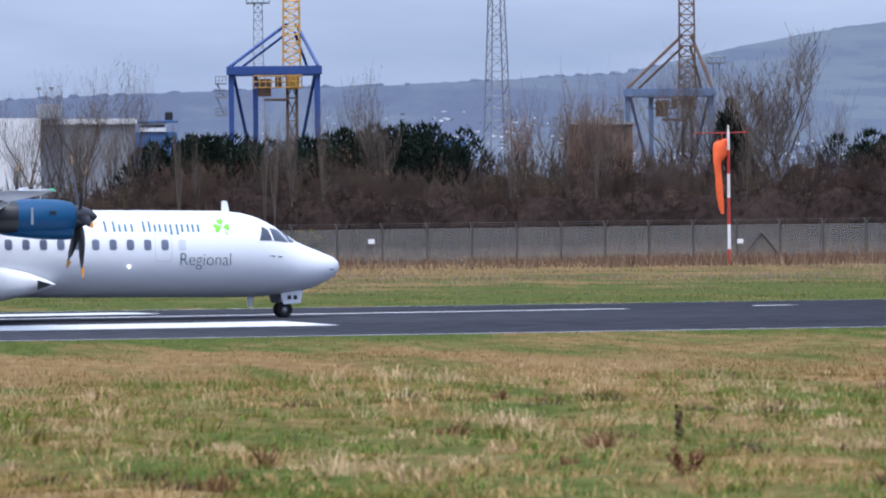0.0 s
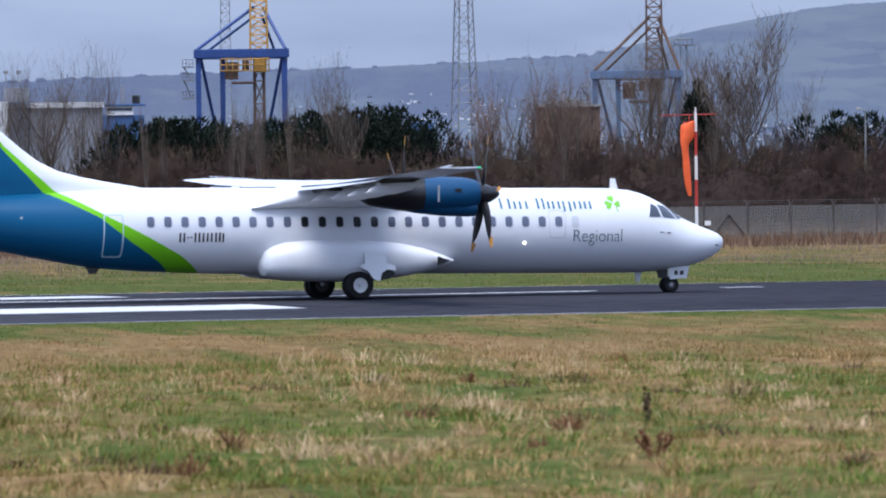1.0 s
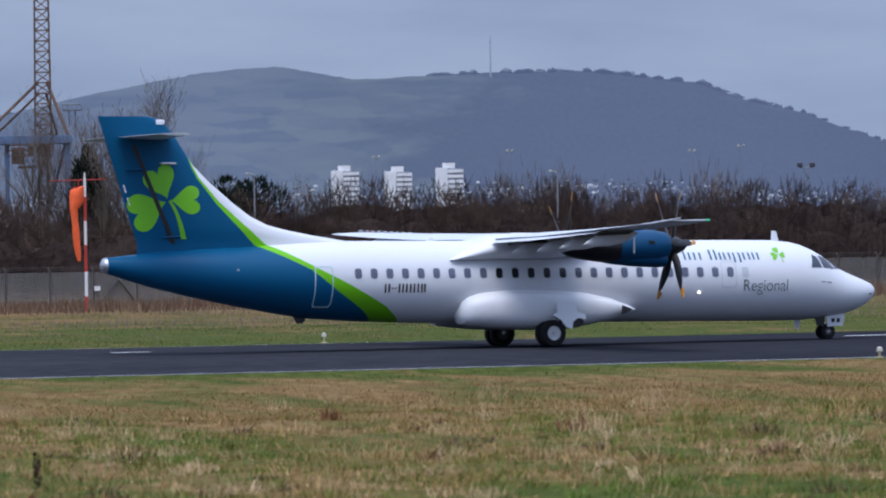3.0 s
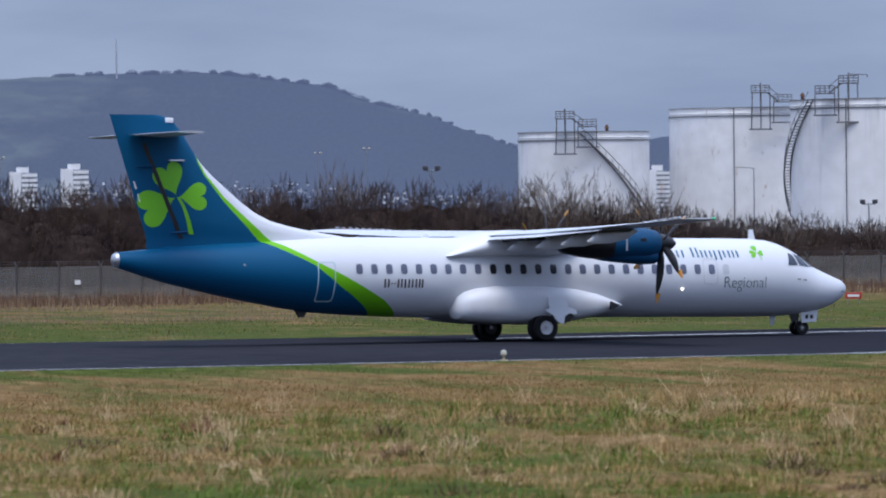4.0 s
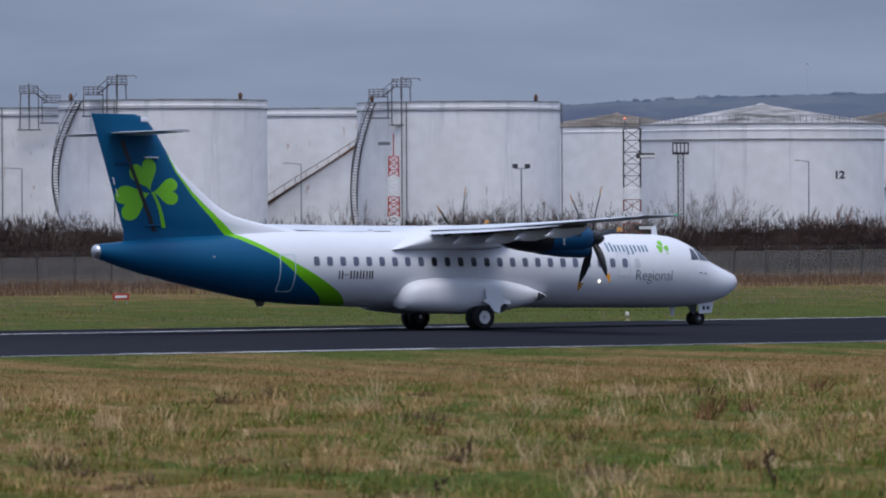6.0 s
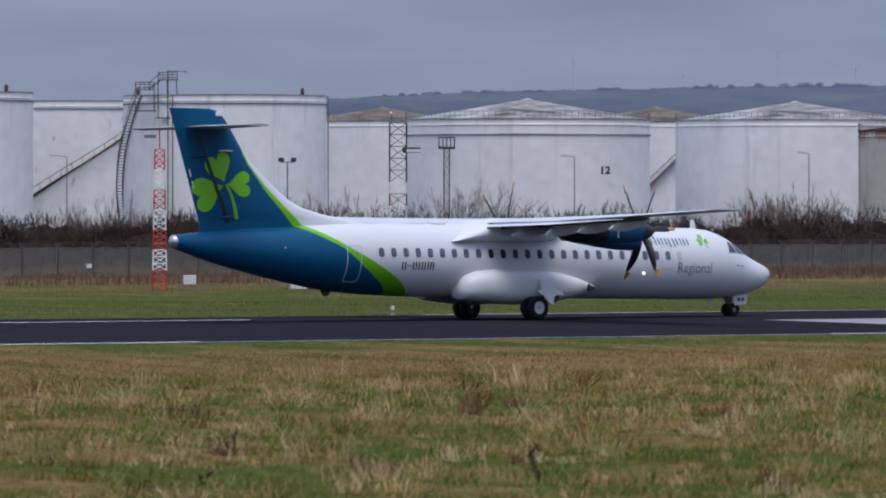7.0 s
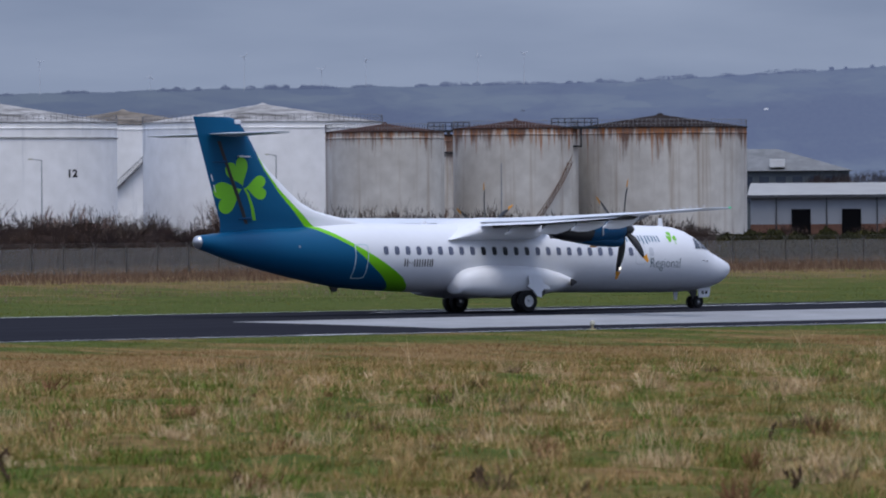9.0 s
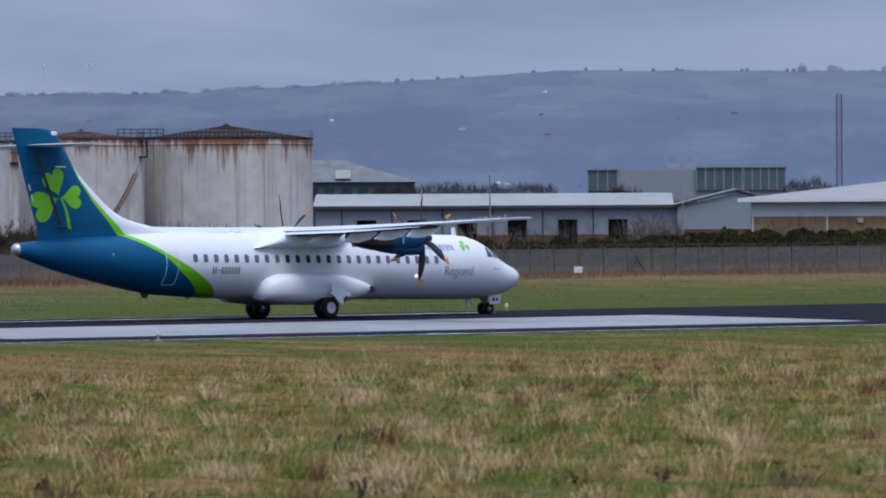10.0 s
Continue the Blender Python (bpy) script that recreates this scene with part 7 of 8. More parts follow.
def tree_arrays(rng, height, spread, upright, levels=4):
    """Segments of a bare tree, grown by forking; the last number of each is its order."""
    segs = []

    def grow(p, d, length, r, lev):
        n = 5 if lev == 0 else 3
        for i in range(n):
            q = p + d * (length / n)
            segs.append((p, q, r * (1 - 0.17 * i), r * (1 - 0.17 * (i + 1)), lev))
            d = (d + Vector(rng.normal(0, 0.10, 3)) + Vector((0, 0, 0.07 * upright))).normalized()
            p = q
            if lev < levels and (lev > 0 or i > 0):
                for _ in range((2, 2, 1 + int(rng.random() < 0.5), 1)[min(lev, 3)]):
                    a = rng.uniform(0, 2 * np.pi)
                    out = Vector((math.cos(a) * spread, math.sin(a) * spread, upright * rng.uniform(0.35, 1.0)))
                    nd = (d * 0.5 + out.normalized() * 0.8).normalized()
                    grow(p, nd, length * rng.uniform(0.50, 0.78), r * 0.42, lev + 1)
    grow(Vector((0, 0, height * 0.02)), Vector((0, 0, 1)), height * 0.5, height * 0.0095, 0)
    k = height / max(s[1].z for s in segs)
    return [(a * k, b * k, r0, r1, lev) for a, b, r0, r1, lev in segs]


def prisms(segs, sides, least):
    co, tr = [], []
    for a, b, r0, r1, _ in segs:
        d = (b - a).normalized()
        u = d.orthogonal().normalized()
        v = d.cross(u)
        o = len(co)
        for p, r in ((a, max(r0, least)), (b, max(r1, least))):
            for i in range(sides):
                t = 2 * math.pi * i / sides
                co.append(p + u * (r * math.cos(t)) + v * (r * math.sin(t)))
        for i in range(sides):
            j = (i + 1) % sides
            tr += [(o + i, o + j, o + sides + j), (o + i, o + sides + j, o + sides + i)]
    return np.array([tuple(c) for c in co]), np.array(tr)


def ribbons(segs, rng, least):
    """Flat tapering strips for the finest twigs."""
    a, b = np.array([tuple(q[0]) for q in segs]), np.array([tuple(q[1]) for q in segs])
    n = len(a)
    t = rng.uniform(0, np.pi, n)
    side = np.stack([np.cos(t), np.sin(t) * 0.5, 0.15 * rng.normal(0, 1, n)], 1)
    r0, r1 = np.maximum([q[2] for q in segs], least)[:, None], np.maximum([q[3] for q in segs], least * 0.7)[:, None]
    co = np.stack([a - side * r0, a + side * r0, b + side * r1, b - side * r1], 1).reshape(-1, 3)
    k = np.arange(n)[:, None] * 4
    return co, np.concatenate([k + np.array([0, 1, 2]), k + np.array([0, 2, 3])], 1).reshape(-1, 3)


def crown_mesh(segs, rng, least, material):
    thick, thin = [q for q in segs if q[4] < 3], [q for q in segs if q[4] >= 3]
    c1, t1 = prisms(thick, 3, least)
    extra = []
    for a, b, r0, r1, lev in thin:
        for _ in range(1 if rng.random() < 0.7 else 0):
            f = rng.uniform(0.2, 1.0)
            p, long = a + (b - a) * f, (b - a).length
            q = p + (b - a) * rng.uniform(0.35, 0.8) + Vector(rng.normal(0, 0.28 * long, 3)) + Vector((0, 0, 0.2 * long))
            extra.append((p, q, r1 * 0.6, r1 * 0.3, 5))
    c2, t2 = ribbons(thin + extra, rng, least * 1.1)
    return fast_mesh("crown", np.concatenate([c1, c2]), np.concatenate([t1, t2 + len(c1)]), material)


def bush_form(seed, height, wide, material):
    """A leafless shrub: stems that fan from the ground, each with side branches that end in a haze of fine twigs."""
    rng = np.random.default_rng(seed)
    n, k, m = 34, 16, 7
    a = rng.uniform(0, 2 * np.pi, n)
    lean = np.sqrt(rng.uniform(0, 1, n)) * wide
    p = np.stack([np.cos(a) * 0.25, np.sin(a) * 0.25, np.zeros(n)], 1)
    off = np.stack([np.cos(a) * lean * height, np.sin(a) * lean * height, height * rng.uniform(0.7, 0.94, n) * np.sqrt(1 - 0.72 * (lean / wide) ** 2)], 1)
    c1, t1 = blades(p, off, rng.uniform(0.035, 0.06, n), rng, 0.3)
    q = np.repeat(p, k, 0) + np.repeat(off, k, 0) * rng.uniform(0.22, 0.95, n * k)[:, None]
    branch = np.repeat(off, k, 0) * 0.16 + rng.normal(0, 1, (n * k, 3)) * np.array([0.055, 0.055, 0.035]) * height
    c2, t2 = leaves(q, branch, rng.uniform(0.03, 0.05, n * k), rng)
    tip = np.repeat(q, m, 0) + np.repeat(branch, m, 0) * rng.uniform(0.2, 1.0, n * k * m)[:, None]
    fine = np.repeat(branch, m, 0) * 0.32 + rng.normal(0, 1, (n * k * m, 3)) * np.array([0.024, 0.024, 0.018]) * height + np.array([0, 0, 0.03 * height])
    c3, t3 = leaves(tip, fine, rng.uniform(0.022, 0.040, n * k * m), rng)
    trunk = fast_mesh("trunk", *prisms([(Vector((0, 0, -0.1)), Vector((0, 0, height * 0.3)), 0.09, 0.04, 0)], 6, 0.03), BARK)
    return height, trunk, fast_mesh("crown", np.concatenate([c1, c2, c3]), np.concatenate([t1, t2 + len(c1), t3 + len(c1) + len(c2)]), material)


def tree_form(seed, height, spread, upright, levels, twig, bark=BARK):
    rng = np.random.default_rng(seed)
    segs = tree_arrays(rng, height, spread, upright, levels)
    big = [s for s in segs if s[4] <= 1]
    small = [s for s in segs if s[4] > 1]
    t = fast_mesh("trunk", *prisms(big, 6, 0.032), bark)
    c = crown_mesh(small, rng, 0.0075 if levels < 5 else 0.012, twig)
    return height, t, c


def tree(az, d, el, form, label, group="bare trees beyond the fence", turn=0.0, z=None, name="tree", wide=1.0):
    height, t, c = form
    x, y = spot(az, d)
    z = FAR_Z if z is None else z
    k = (level(el, d) - z) / height
    ob = tagged(new(name), label, "tree", group)
    ob.matrix_basis = pose(x, y, z - 0.1, 0, 0, turn) @ Matrix.Diagonal((k * wide, k * wide, k, 1))
    for nm, me in (("trunk", t), ("crown", c)):
        o = new(nm, me)
        o.parent = ob
    return ob


def fan_form(seed, height, twig):
    """A many-stemmed tree: limbs leave the stool together and bend upwards into a wide fan of fine twigs."""
    rng = np.random.default_rng(seed)
    segs = []

    def grow(p, d, length, r, lev):
        n = 6 if lev == 0 else 3
        for i in range(n):
            q = p + d * (length / n)
            segs.append((p, q, r * (1 - 0.14 * i), r * (1 - 0.14 * (i + 1)), lev))
            d = (d + Vector(rng.normal(0, 0.035, 3)) + Vector((0, 0, 0.05))).normalized()
            p = q
            if lev < 3 and i > 0:
                for _ in range(3):
                    a = rng.uniform(0, 2 * np.pi)
                    nd = (d + Vector((math.cos(a), math.sin(a), 0.25)) * rng.uniform(0.3, 0.6)).normalized()
                    grow(p, nd, length * rng.uniform(0.24, 0.42), r * 0.42, lev + 1)
    for i in range(11):
        lean = (i - 5) * 0.13
        a = 0.9 * math.sin(2.3 * i)
        grow(Vector((0.1 * (i - 5), 0, 0.1)), Vector((lean * math.cos(a), lean * math.sin(a), 1)).normalized(), height * (0.90 - 0.45 * lean * lean), height * 0.0040, 0)
    k = height / max(q[1].z for q in segs)
    segs = [(a * k, b * k, r0, r1, lev) for a, b, r0, r1, lev in segs]
    return height, fast_mesh("trunk", *prisms([q for q in segs if q[4] == 0], 6, 0.03), BARK), crown_mesh([q for q in segs if q[4] > 0], rng, 0.008, twig)


fan = fan_form(4, 14, TWIG)
tall_a = tree_form(3, 14, 0.75, 1.1, 4, TWIG)
tall_b = tree_form(8, 14, 0.55, 1.3, 4, TWIG)
broad = tree_form(19, 14, 0.7, 1.1, 5, TWIG)
PALE_BARK = mat("pale birch bark", (0.15, 0.135, 0.12), 0.85, vary=0.3, grain=4, coarse=0.8, second=(0.07, 0.062, 0.055))
birch = tree_form(23, 12, 0.3, 1.8, 3, TWIG, PALE_BARK)
reddish = tree_form(15, 11, 0.5, 1.4, 4, RED_TWIG)
shrub = bush_form(21, 6, 0.55, TWIG)
bushy = bush_form(27, 5, 0.8, RED_TWIG)
SHRUBS = [shrub, bushy, bush_form(31, 5.5, 0.65, TWIG), bush_form(33, 5.5, 0.45, TWIG)]
BARE = "bare leafless tree with fine upright twigs"
for az, d, el, form, turn, wide in (
        (20.66, 470, 1.42, broad, 20, 0.95), (20.95, 480, 0.85, tall_b, 100, 0.9), (20.42, 478, 0.8, tall_b, 10, 0.9),
        (19.80, 475, 1.45, tall_a, 200, 0.9), (19.68, 480, 1.15, tall_b, 60, 1.0), (19.92, 482, 1.1, tall_b, 140, 1.0),
        (14.02, 470, 1.06, tall_a, 40, 1.0), (14.22, 468, 1.16, tall_b, 80, 1.1), (14.42, 474, 1.05, tall_a, 170, 0.9), (14.84, 470, 1.18, tall_b, 220, 0.8), (14.62, 476, 0.75, tall_b, 20, 1.0), (13.75, 476, 0.9, tall_b, 120, 1.0), (13.3, 470, 0.85, tall_a, 10, 1.0), (12.8, 474, 0.8, tall_b, 90, 1.0),
        (16.86, 476, 1.08, tall_b, 33, 0.9), (16.62, 480, 0.9, tall_b, 250, 0.8), (17.02, 470, 0.9, tall_a, 300, 0.7), (16.2, 470, 0.7, tall_b, 12, 0.8), (15.95, 474, 0.55, tall_b, 77, 0.9),
        (18.36, 490, 0.98, reddish, 0, 1.0), (18.52, 486, 0.95, tall_b, 60, 1.0), (18.68, 492, 1.08, reddish, 120, 0.9), (18.82, 488, 1.0, reddish, 180, 1.0), (18.98, 490, 1.1, reddish, 240, 0.9), (19.1, 486, 0.95, tall_b, 300, 1.0), (19.24, 492, 0.85, reddish, 20, 1.1), (19.4, 488, 0.7, reddish, 90, 1.0),
        (21.2, 490, 0.52, tall_b, 50, 1.0), (21.38, 480, 0.45, reddish, 130, 1.0), (22.09, 500, 0.50, tall_b, 210, 0.8), (23.1, 500, 0.36, reddish, 280, 1.0), (23.62, 500, 0.36, tall_b, 0, 1.0),
        (24.05, 470, 0.47, shrub, 40, 0.8), (24.25, 474, 0.50, shrub, 100, 0.8), (24.42, 470, 0.45, shrub, 160, 0.8), (24.75, 490, 0.42, reddish, 220, 1.0), (25.1, 492, 0.36, reddish, 280, 1.0), (25.75, 490, 0.46, shrub, 340, 0.7), (25.95, 486, 0.46, shrub, 20, 0.7), (25.2, 488, 0.33, shrub, 80, 0.8),
        (27.62, 470, 0.45, fan, 140, 1.25), (27.9, 474, 0.36, shrub, 200, 1.0), (27.35, 474, 0.33, shrub, 260, 1.0), (28.6, 480, 0.28, shrub, 320, 1.0), (28.35, 476, 0.26, shrub, 15, 1.0)):
    tree(az, d, el, form, BARE, turn=turn, wide=wide)
for az, d, el, turn in ((15.22, 408, 0.62, 10), (15.37, 410, 0.55, 80), (15.98, 412, 0.70, 130), (16.06, 410, 0.62, 200), (16.23, 414, 0.66, 260), (16.51, 411, 0.58, 320), (18.2, 412, 0.5, 40), (18.95, 414, 0.55, 150), (20.3, 413, 0.6, 220)):
    tree(az, d / math.cos(radians(az)), el, birch, "slender pale-stemmed bare birch in the scrub", "birches in the scrub", turn=turn, wide=0.5)
for az, el, w in ((32.0, 0.02, 1), (32.25, 0.12, 1), (32.5, 0.1, 1), (32.7, 0.0, 1.1), (33.0, -0.02, 1), (33.45, 0.08, 1), (33.65, 0.2, 1), (33.8, 0.24, 0.9), (34.05, 0.12, 1), (34.3, 0.12, 0.9), (34.62, 0.14, 1), (34.85, 0.1, 1), (35.1, 0.06, 1), (35.55, 0.2, 1), (35.72, 0.22, 1), (35.9, 0.15, 1),
                  (36.55, 0.02, 1), (36.85, 0.05, 1), (38.22, 0.15, 0.9), (38.4, 0.22, 1), (38.55, 0.2, 1), (38.8, 0.1, 1), (39.0, 0.06, 1), (37.3, -0.02, 1), (37.6, 0.0, 1), (39.7, 0.05, 1), (40.1, -0.02, 1.1), (40.5, 0.02, 1), (41.0, -0.04, 1), (41.6, 0.0, 1.1),
                  (30.4, 0.02, 1), (30.7, 0.06, 1), (31.0, 0.0, 1), (31.4, -0.05, 1), (29.7, 0.05, 1), (30.05, 0.03, 1), (44.9, 0.02, 1), (45.15, 0.0, 1.2), (47.3, -0.04, 1.2), (45.75, 0.0, 1.1), (45.9, 0.03, 1.2), (46.05, -0.02, 1.1), (47.12, 0.0, 1.2), (44.4, -0.02, 1.1)):
    tree(az, (425 + 12 * math.sin(az * 37)) / math.cos(radians(az)), el, SHRUBS[int(az * 53) % 4], "bare grey-brown shrub before the depot", "bare shrubs along the depot", turn=az * 97 % 360, name="shrub", wide=w)


TOPS = ([11, 14.5, 15.2, 16, 17.5, 18.6, 20, 21.5, 23, 25.4, 27, 28.2, 29.2, 30.5, 31.5, 33, 34.3, 35, 36.2, 37, 37.8, 38.5, 39.2, 40.3, 42, 43, 44.5, 46, 49.5], [0.03, 0.05, 0.33, 0.35, 0.34, 0.33, 0.37, 0.44, 0.49, 0.46, 0.38, 0.25, 0.08, -0.04, -0.07, 0.0, 0.0, -0.08, -0.05, -0.02, -0.07, 0.0, 0.0, -0.02, -0.10, -0.24, -0.30, -0.30, -0.30])


def bush_plan():
    """Where the bushes of the thicket stand: foot, height and radius, higher towards the back."""
    rng = np.random.default_rng(5)
    count = 1300
    az = np.degrees(np.arctan(rng.uniform(math.tan(radians(11.5)), math.tan(radians(49.5)), count)))
    deep = rng.uniform(0, 1, count) ** 1.3
    d = 410 / np.cos(np.radians(az)) + deep * 30
    h = EYE_Z + d * np.tan(np.radians(np.interp(az, *TOPS) + rng.normal(0, 0.05, count))) - FAR_Z
    h = np.maximum(h * (0.68 + 0.32 * deep ** 0.6), 1.8)
    return d * np.sin(np.radians(az)), d * np.cos(np.radians(az)), h, rng.uniform(1.5, 3.6, count), rng.uniform(0, 1, count), az


BUSH = bush_plan()


def scrub(name, seed, lo, hi, shift, material, label):
    """Rounded bushes of fine twigs that fan out from the foot and end in an open fringe. lo, hi: which share of the bushes; shift: how much more common towards the depot."""
    rng = np.random.default_rng(seed)
    cx, cy, h, r, kind, az = BUSH
    drift = shift * np.clip((az - 19) / 5, 0, 1)
    ok = (kind >= lo + drift) & (kind < hi + drift) if lo else kind < hi + drift
    cx, cy, h, r = cx[ok], cy[ok], h[ok], r[ok]
    m = 430
    n = len(cx) * m
    H, R = np.repeat(h, m), np.repeat(r, m)
    a, up = rng.uniform(0, 2 * np.pi, n), rng.uniform(0.03, 1, n)
    shell = 0.5 + 0.5 * np.sqrt(rng.uniform(0, 1, n))
    q = np.sqrt(np.clip(1 - up ** 2.4, 0, 1))
    spread = 0.75 + 0.25 * up
    out = np.stack([np.cos(a) * q * R * spread, np.sin(a) * q * R * spread, up * H * 0.9], 1) * shell[:, None]
    p = np.stack([np.repeat(cx, m), np.repeat(cy, m), np.full(n, FAR_Z)], 1) + out
    off = out / np.linalg.norm(out, axis=1)[:, None] * np.array([0.7, 0.7, 0.5]) + np.array([0, 0, 0.5]) + rng.normal(0, 0.34, (n, 3))
    off *= (rng.uniform(0.3, 1.05, n) * (0.5 + 0.07 * H) / np.linalg.norm(off, axis=1))[:, None]
    co, tr = leaves(p, off, rng.uniform(0.12, 0.40, n), rng)
    tagged(new(name, fast_mesh(name, co, tr, material)), label, "scrub", kind="stuff")


# Dark browns put the shade among the twigs into the core's colour.
THICKET = mat("shaded thicket core", (0.030, 0.021, 0.018), 0.95, vary=0.3, grain=2.0, coarse=0.28, second=(0.018, 0.013, 0.012), bump=0.4)


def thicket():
    """An added solid core inside the bushes: crowded rounded masses, which the finer twigs stand out of."""
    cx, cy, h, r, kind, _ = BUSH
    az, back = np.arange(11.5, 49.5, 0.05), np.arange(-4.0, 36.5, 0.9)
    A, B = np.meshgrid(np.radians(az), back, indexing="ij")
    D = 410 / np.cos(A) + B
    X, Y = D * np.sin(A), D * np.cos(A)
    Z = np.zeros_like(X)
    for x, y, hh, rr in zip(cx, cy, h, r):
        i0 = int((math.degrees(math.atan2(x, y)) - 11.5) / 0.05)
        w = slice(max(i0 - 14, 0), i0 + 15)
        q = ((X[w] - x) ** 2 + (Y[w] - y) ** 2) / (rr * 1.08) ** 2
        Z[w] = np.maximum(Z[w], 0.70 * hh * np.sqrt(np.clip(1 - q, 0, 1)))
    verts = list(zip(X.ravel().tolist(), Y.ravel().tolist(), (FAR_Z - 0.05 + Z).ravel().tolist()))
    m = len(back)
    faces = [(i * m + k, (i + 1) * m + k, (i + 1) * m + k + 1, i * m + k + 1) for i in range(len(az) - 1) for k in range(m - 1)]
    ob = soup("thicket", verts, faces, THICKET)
    tagged(ob, "dense brown core of the leafless thicket behind the fence, darkened as shade", "scrub", kind="stuff")


thicket()
scrub("scrub", 5, 0.0, 0.22, 0.34, SCRUB, "dense dark leafless scrub behind the fence")
scrub("brown_scrub", 6, 0.22, 0.68, 0.34, SCRUB_BROWN, "brown leafless bushes behind the fence")
scrub("olive_scrub", 7, 0.68, 1.0, 0.34, SCRUB_OLIVE, "olive-brown leafless bushes behind the fence")


def conifer(az, d, el, wide, label="dark green conifer standing among bare trees", seed=1, taper=2.2):
    rng = np.random.default_rng(seed)
    x, y = spot(az, d)
    h = level(el, d) - FAR_Z
    ob = base("conifer", x, y, FAR_Z, label, "tree", "dark conifers")
    part("trunk", rod(bmesh.new(), (0, 0, -0.1), (0, 0, h * 0.9), 0.16, 0.04, 8), BARK, ob)
    n = 6400
    lobes = 7
    lx, ly, lh, lw = rng.uniform(-0.75, 0.75, lobes) * wide, rng.uniform(-0.4, 0.4, lobes) * wide, rng.uniform(0.72, 1.0, lobes), rng.uniform(0.45, 0.8, lobes) * wide
    lx[0], ly[0], lh[0] = 0, 0, 1.0
    if taper < 1.5:
        lx, ly, lw = lx * 0.35, ly * 0.35, lw * 1.25
    g = rng.integers(0, lobes, n)
    s = rng.uniform(0.05, 1, n)
    r = lw[g] * np.clip(1 - s ** taper, 0, 1) ** (0.5 if taper > 1.5 else 1.0) * np.sqrt(rng.uniform(0.1, 1, n)) + 0.04
    a = rng.uniform(0, 2 * np.pi, n)
    p = np.stack([lx[g] + r * np.cos(a), ly[g] + r * np.sin(a), s * h * lh[g]], 1)
    off = np.stack([np.cos(a) * 0.16, np.sin(a) * 0.16, rng.uniform(0.1, 0.5, n)], 1) + rng.normal(0, 0.1, (n, 3))
    co, tr = leaves(p, off, rng.uniform(0.11, 0.28, n), rng)
    o = new("crown", fast_mesh("crown", co, tr, DARK_LEAF))
    o.parent = ob


for i, (az, el, w) in enumerate(((20.15, 0.70, 2.6), (20.26, 0.52, 2.4), (21.42, 0.40, 2.4), (21.58, 0.36, 2.4), (14.98, 0.36, 2.4), (15.15, 0.40, 2.6), (15.33, 0.42, 2.6), (15.5, 0.41, 2.6), (15.68, 0.43, 2.4), (15.85, 0.40, 2.5), (16.02, 0.37, 2.5), (16.2, 0.36, 2.5), (16.38, 0.38, 2.4), (16.55, 0.42, 2.2), (16.7, 0.46, 2.3), (16.84, 0.42, 2.2), (16.98, 0.50, 2.2), (17.12, 0.48, 2.2), (17.24, 0.50, 2.1), (17.38, 0.50, 2.1), (17.5, 0.48, 2.2), (17.62, 0.40, 2.2))):
    conifer(az, 482 + 7 * math.sin(i * 2.1), el, w * (1.5 if i > 1 else 1.2), seed=i + 2, taper=2.2 if i > 1 else 1.2)


def gorse_bush(az, wide, el, seed):
    """A low gorse bush with yellow flowers at its tips."""
    rng = np.random.default_rng(seed)
    d = 399 / math.cos(radians(az))
    x, y = spot(az, d)
    h = level(el, d) - FAR_Z
    ob = base("gorse_bush", x, y, FAR_Z, "dark green gorse bush with yellow flowers behind the fence", "bush", "gorse bushes behind the fence")
    part("stem", rod(bmesh.new(), (0, 0, -0.05), (0, 0, h * 0.6), 0.06, 0.03, 6), BARK, ob)
    for name, n, lo, material in (("foliage", 1500, 0.05, GORSE), ("flowers", 260, 0.75, GORSE_FLOWER)):
        a, s = rng.uniform(0, 2 * np.pi, n), rng.uniform(lo, 1, n)
        r = 1.5 * wide * np.sqrt(np.clip(1.1 - s ** 3, 0, 1)) * np.sqrt(rng.uniform(0.05, 1, n))
        p = np.stack([r * np.cos(a), r * np.sin(a) * 0.6, s * h * (0.88 + 0.12 * np.cos(2 * a + seed))], 1)
        off = np.stack([np.cos(a) * 0.12, np.sin(a) * 0.12, rng.uniform(0.08, 0.25, n)], 1)
        co, tr = leaves(p, off, rng.uniform(0.08, 0.2, n), rng)
        o = new(name, fast_mesh(name, co, tr, material))
        o.parent = ob


GORSE_FLOWER = islands("yellow gorse flowers", [(0.0, (0.16, 0.12, 0.012)), (1.0, (0.42, 0.30, 0.025))], 0.8)
for i, (az, wide, el) in enumerate(((15.13, 1.3, -0.27), (15.32, 0.9, -0.33), (15.45, 0.8, -0.36), (16.35, 0.9, -0.44), (15.0, 0.7, -0.35))):
    gorse_bush(az, wide, el, 41 + i)


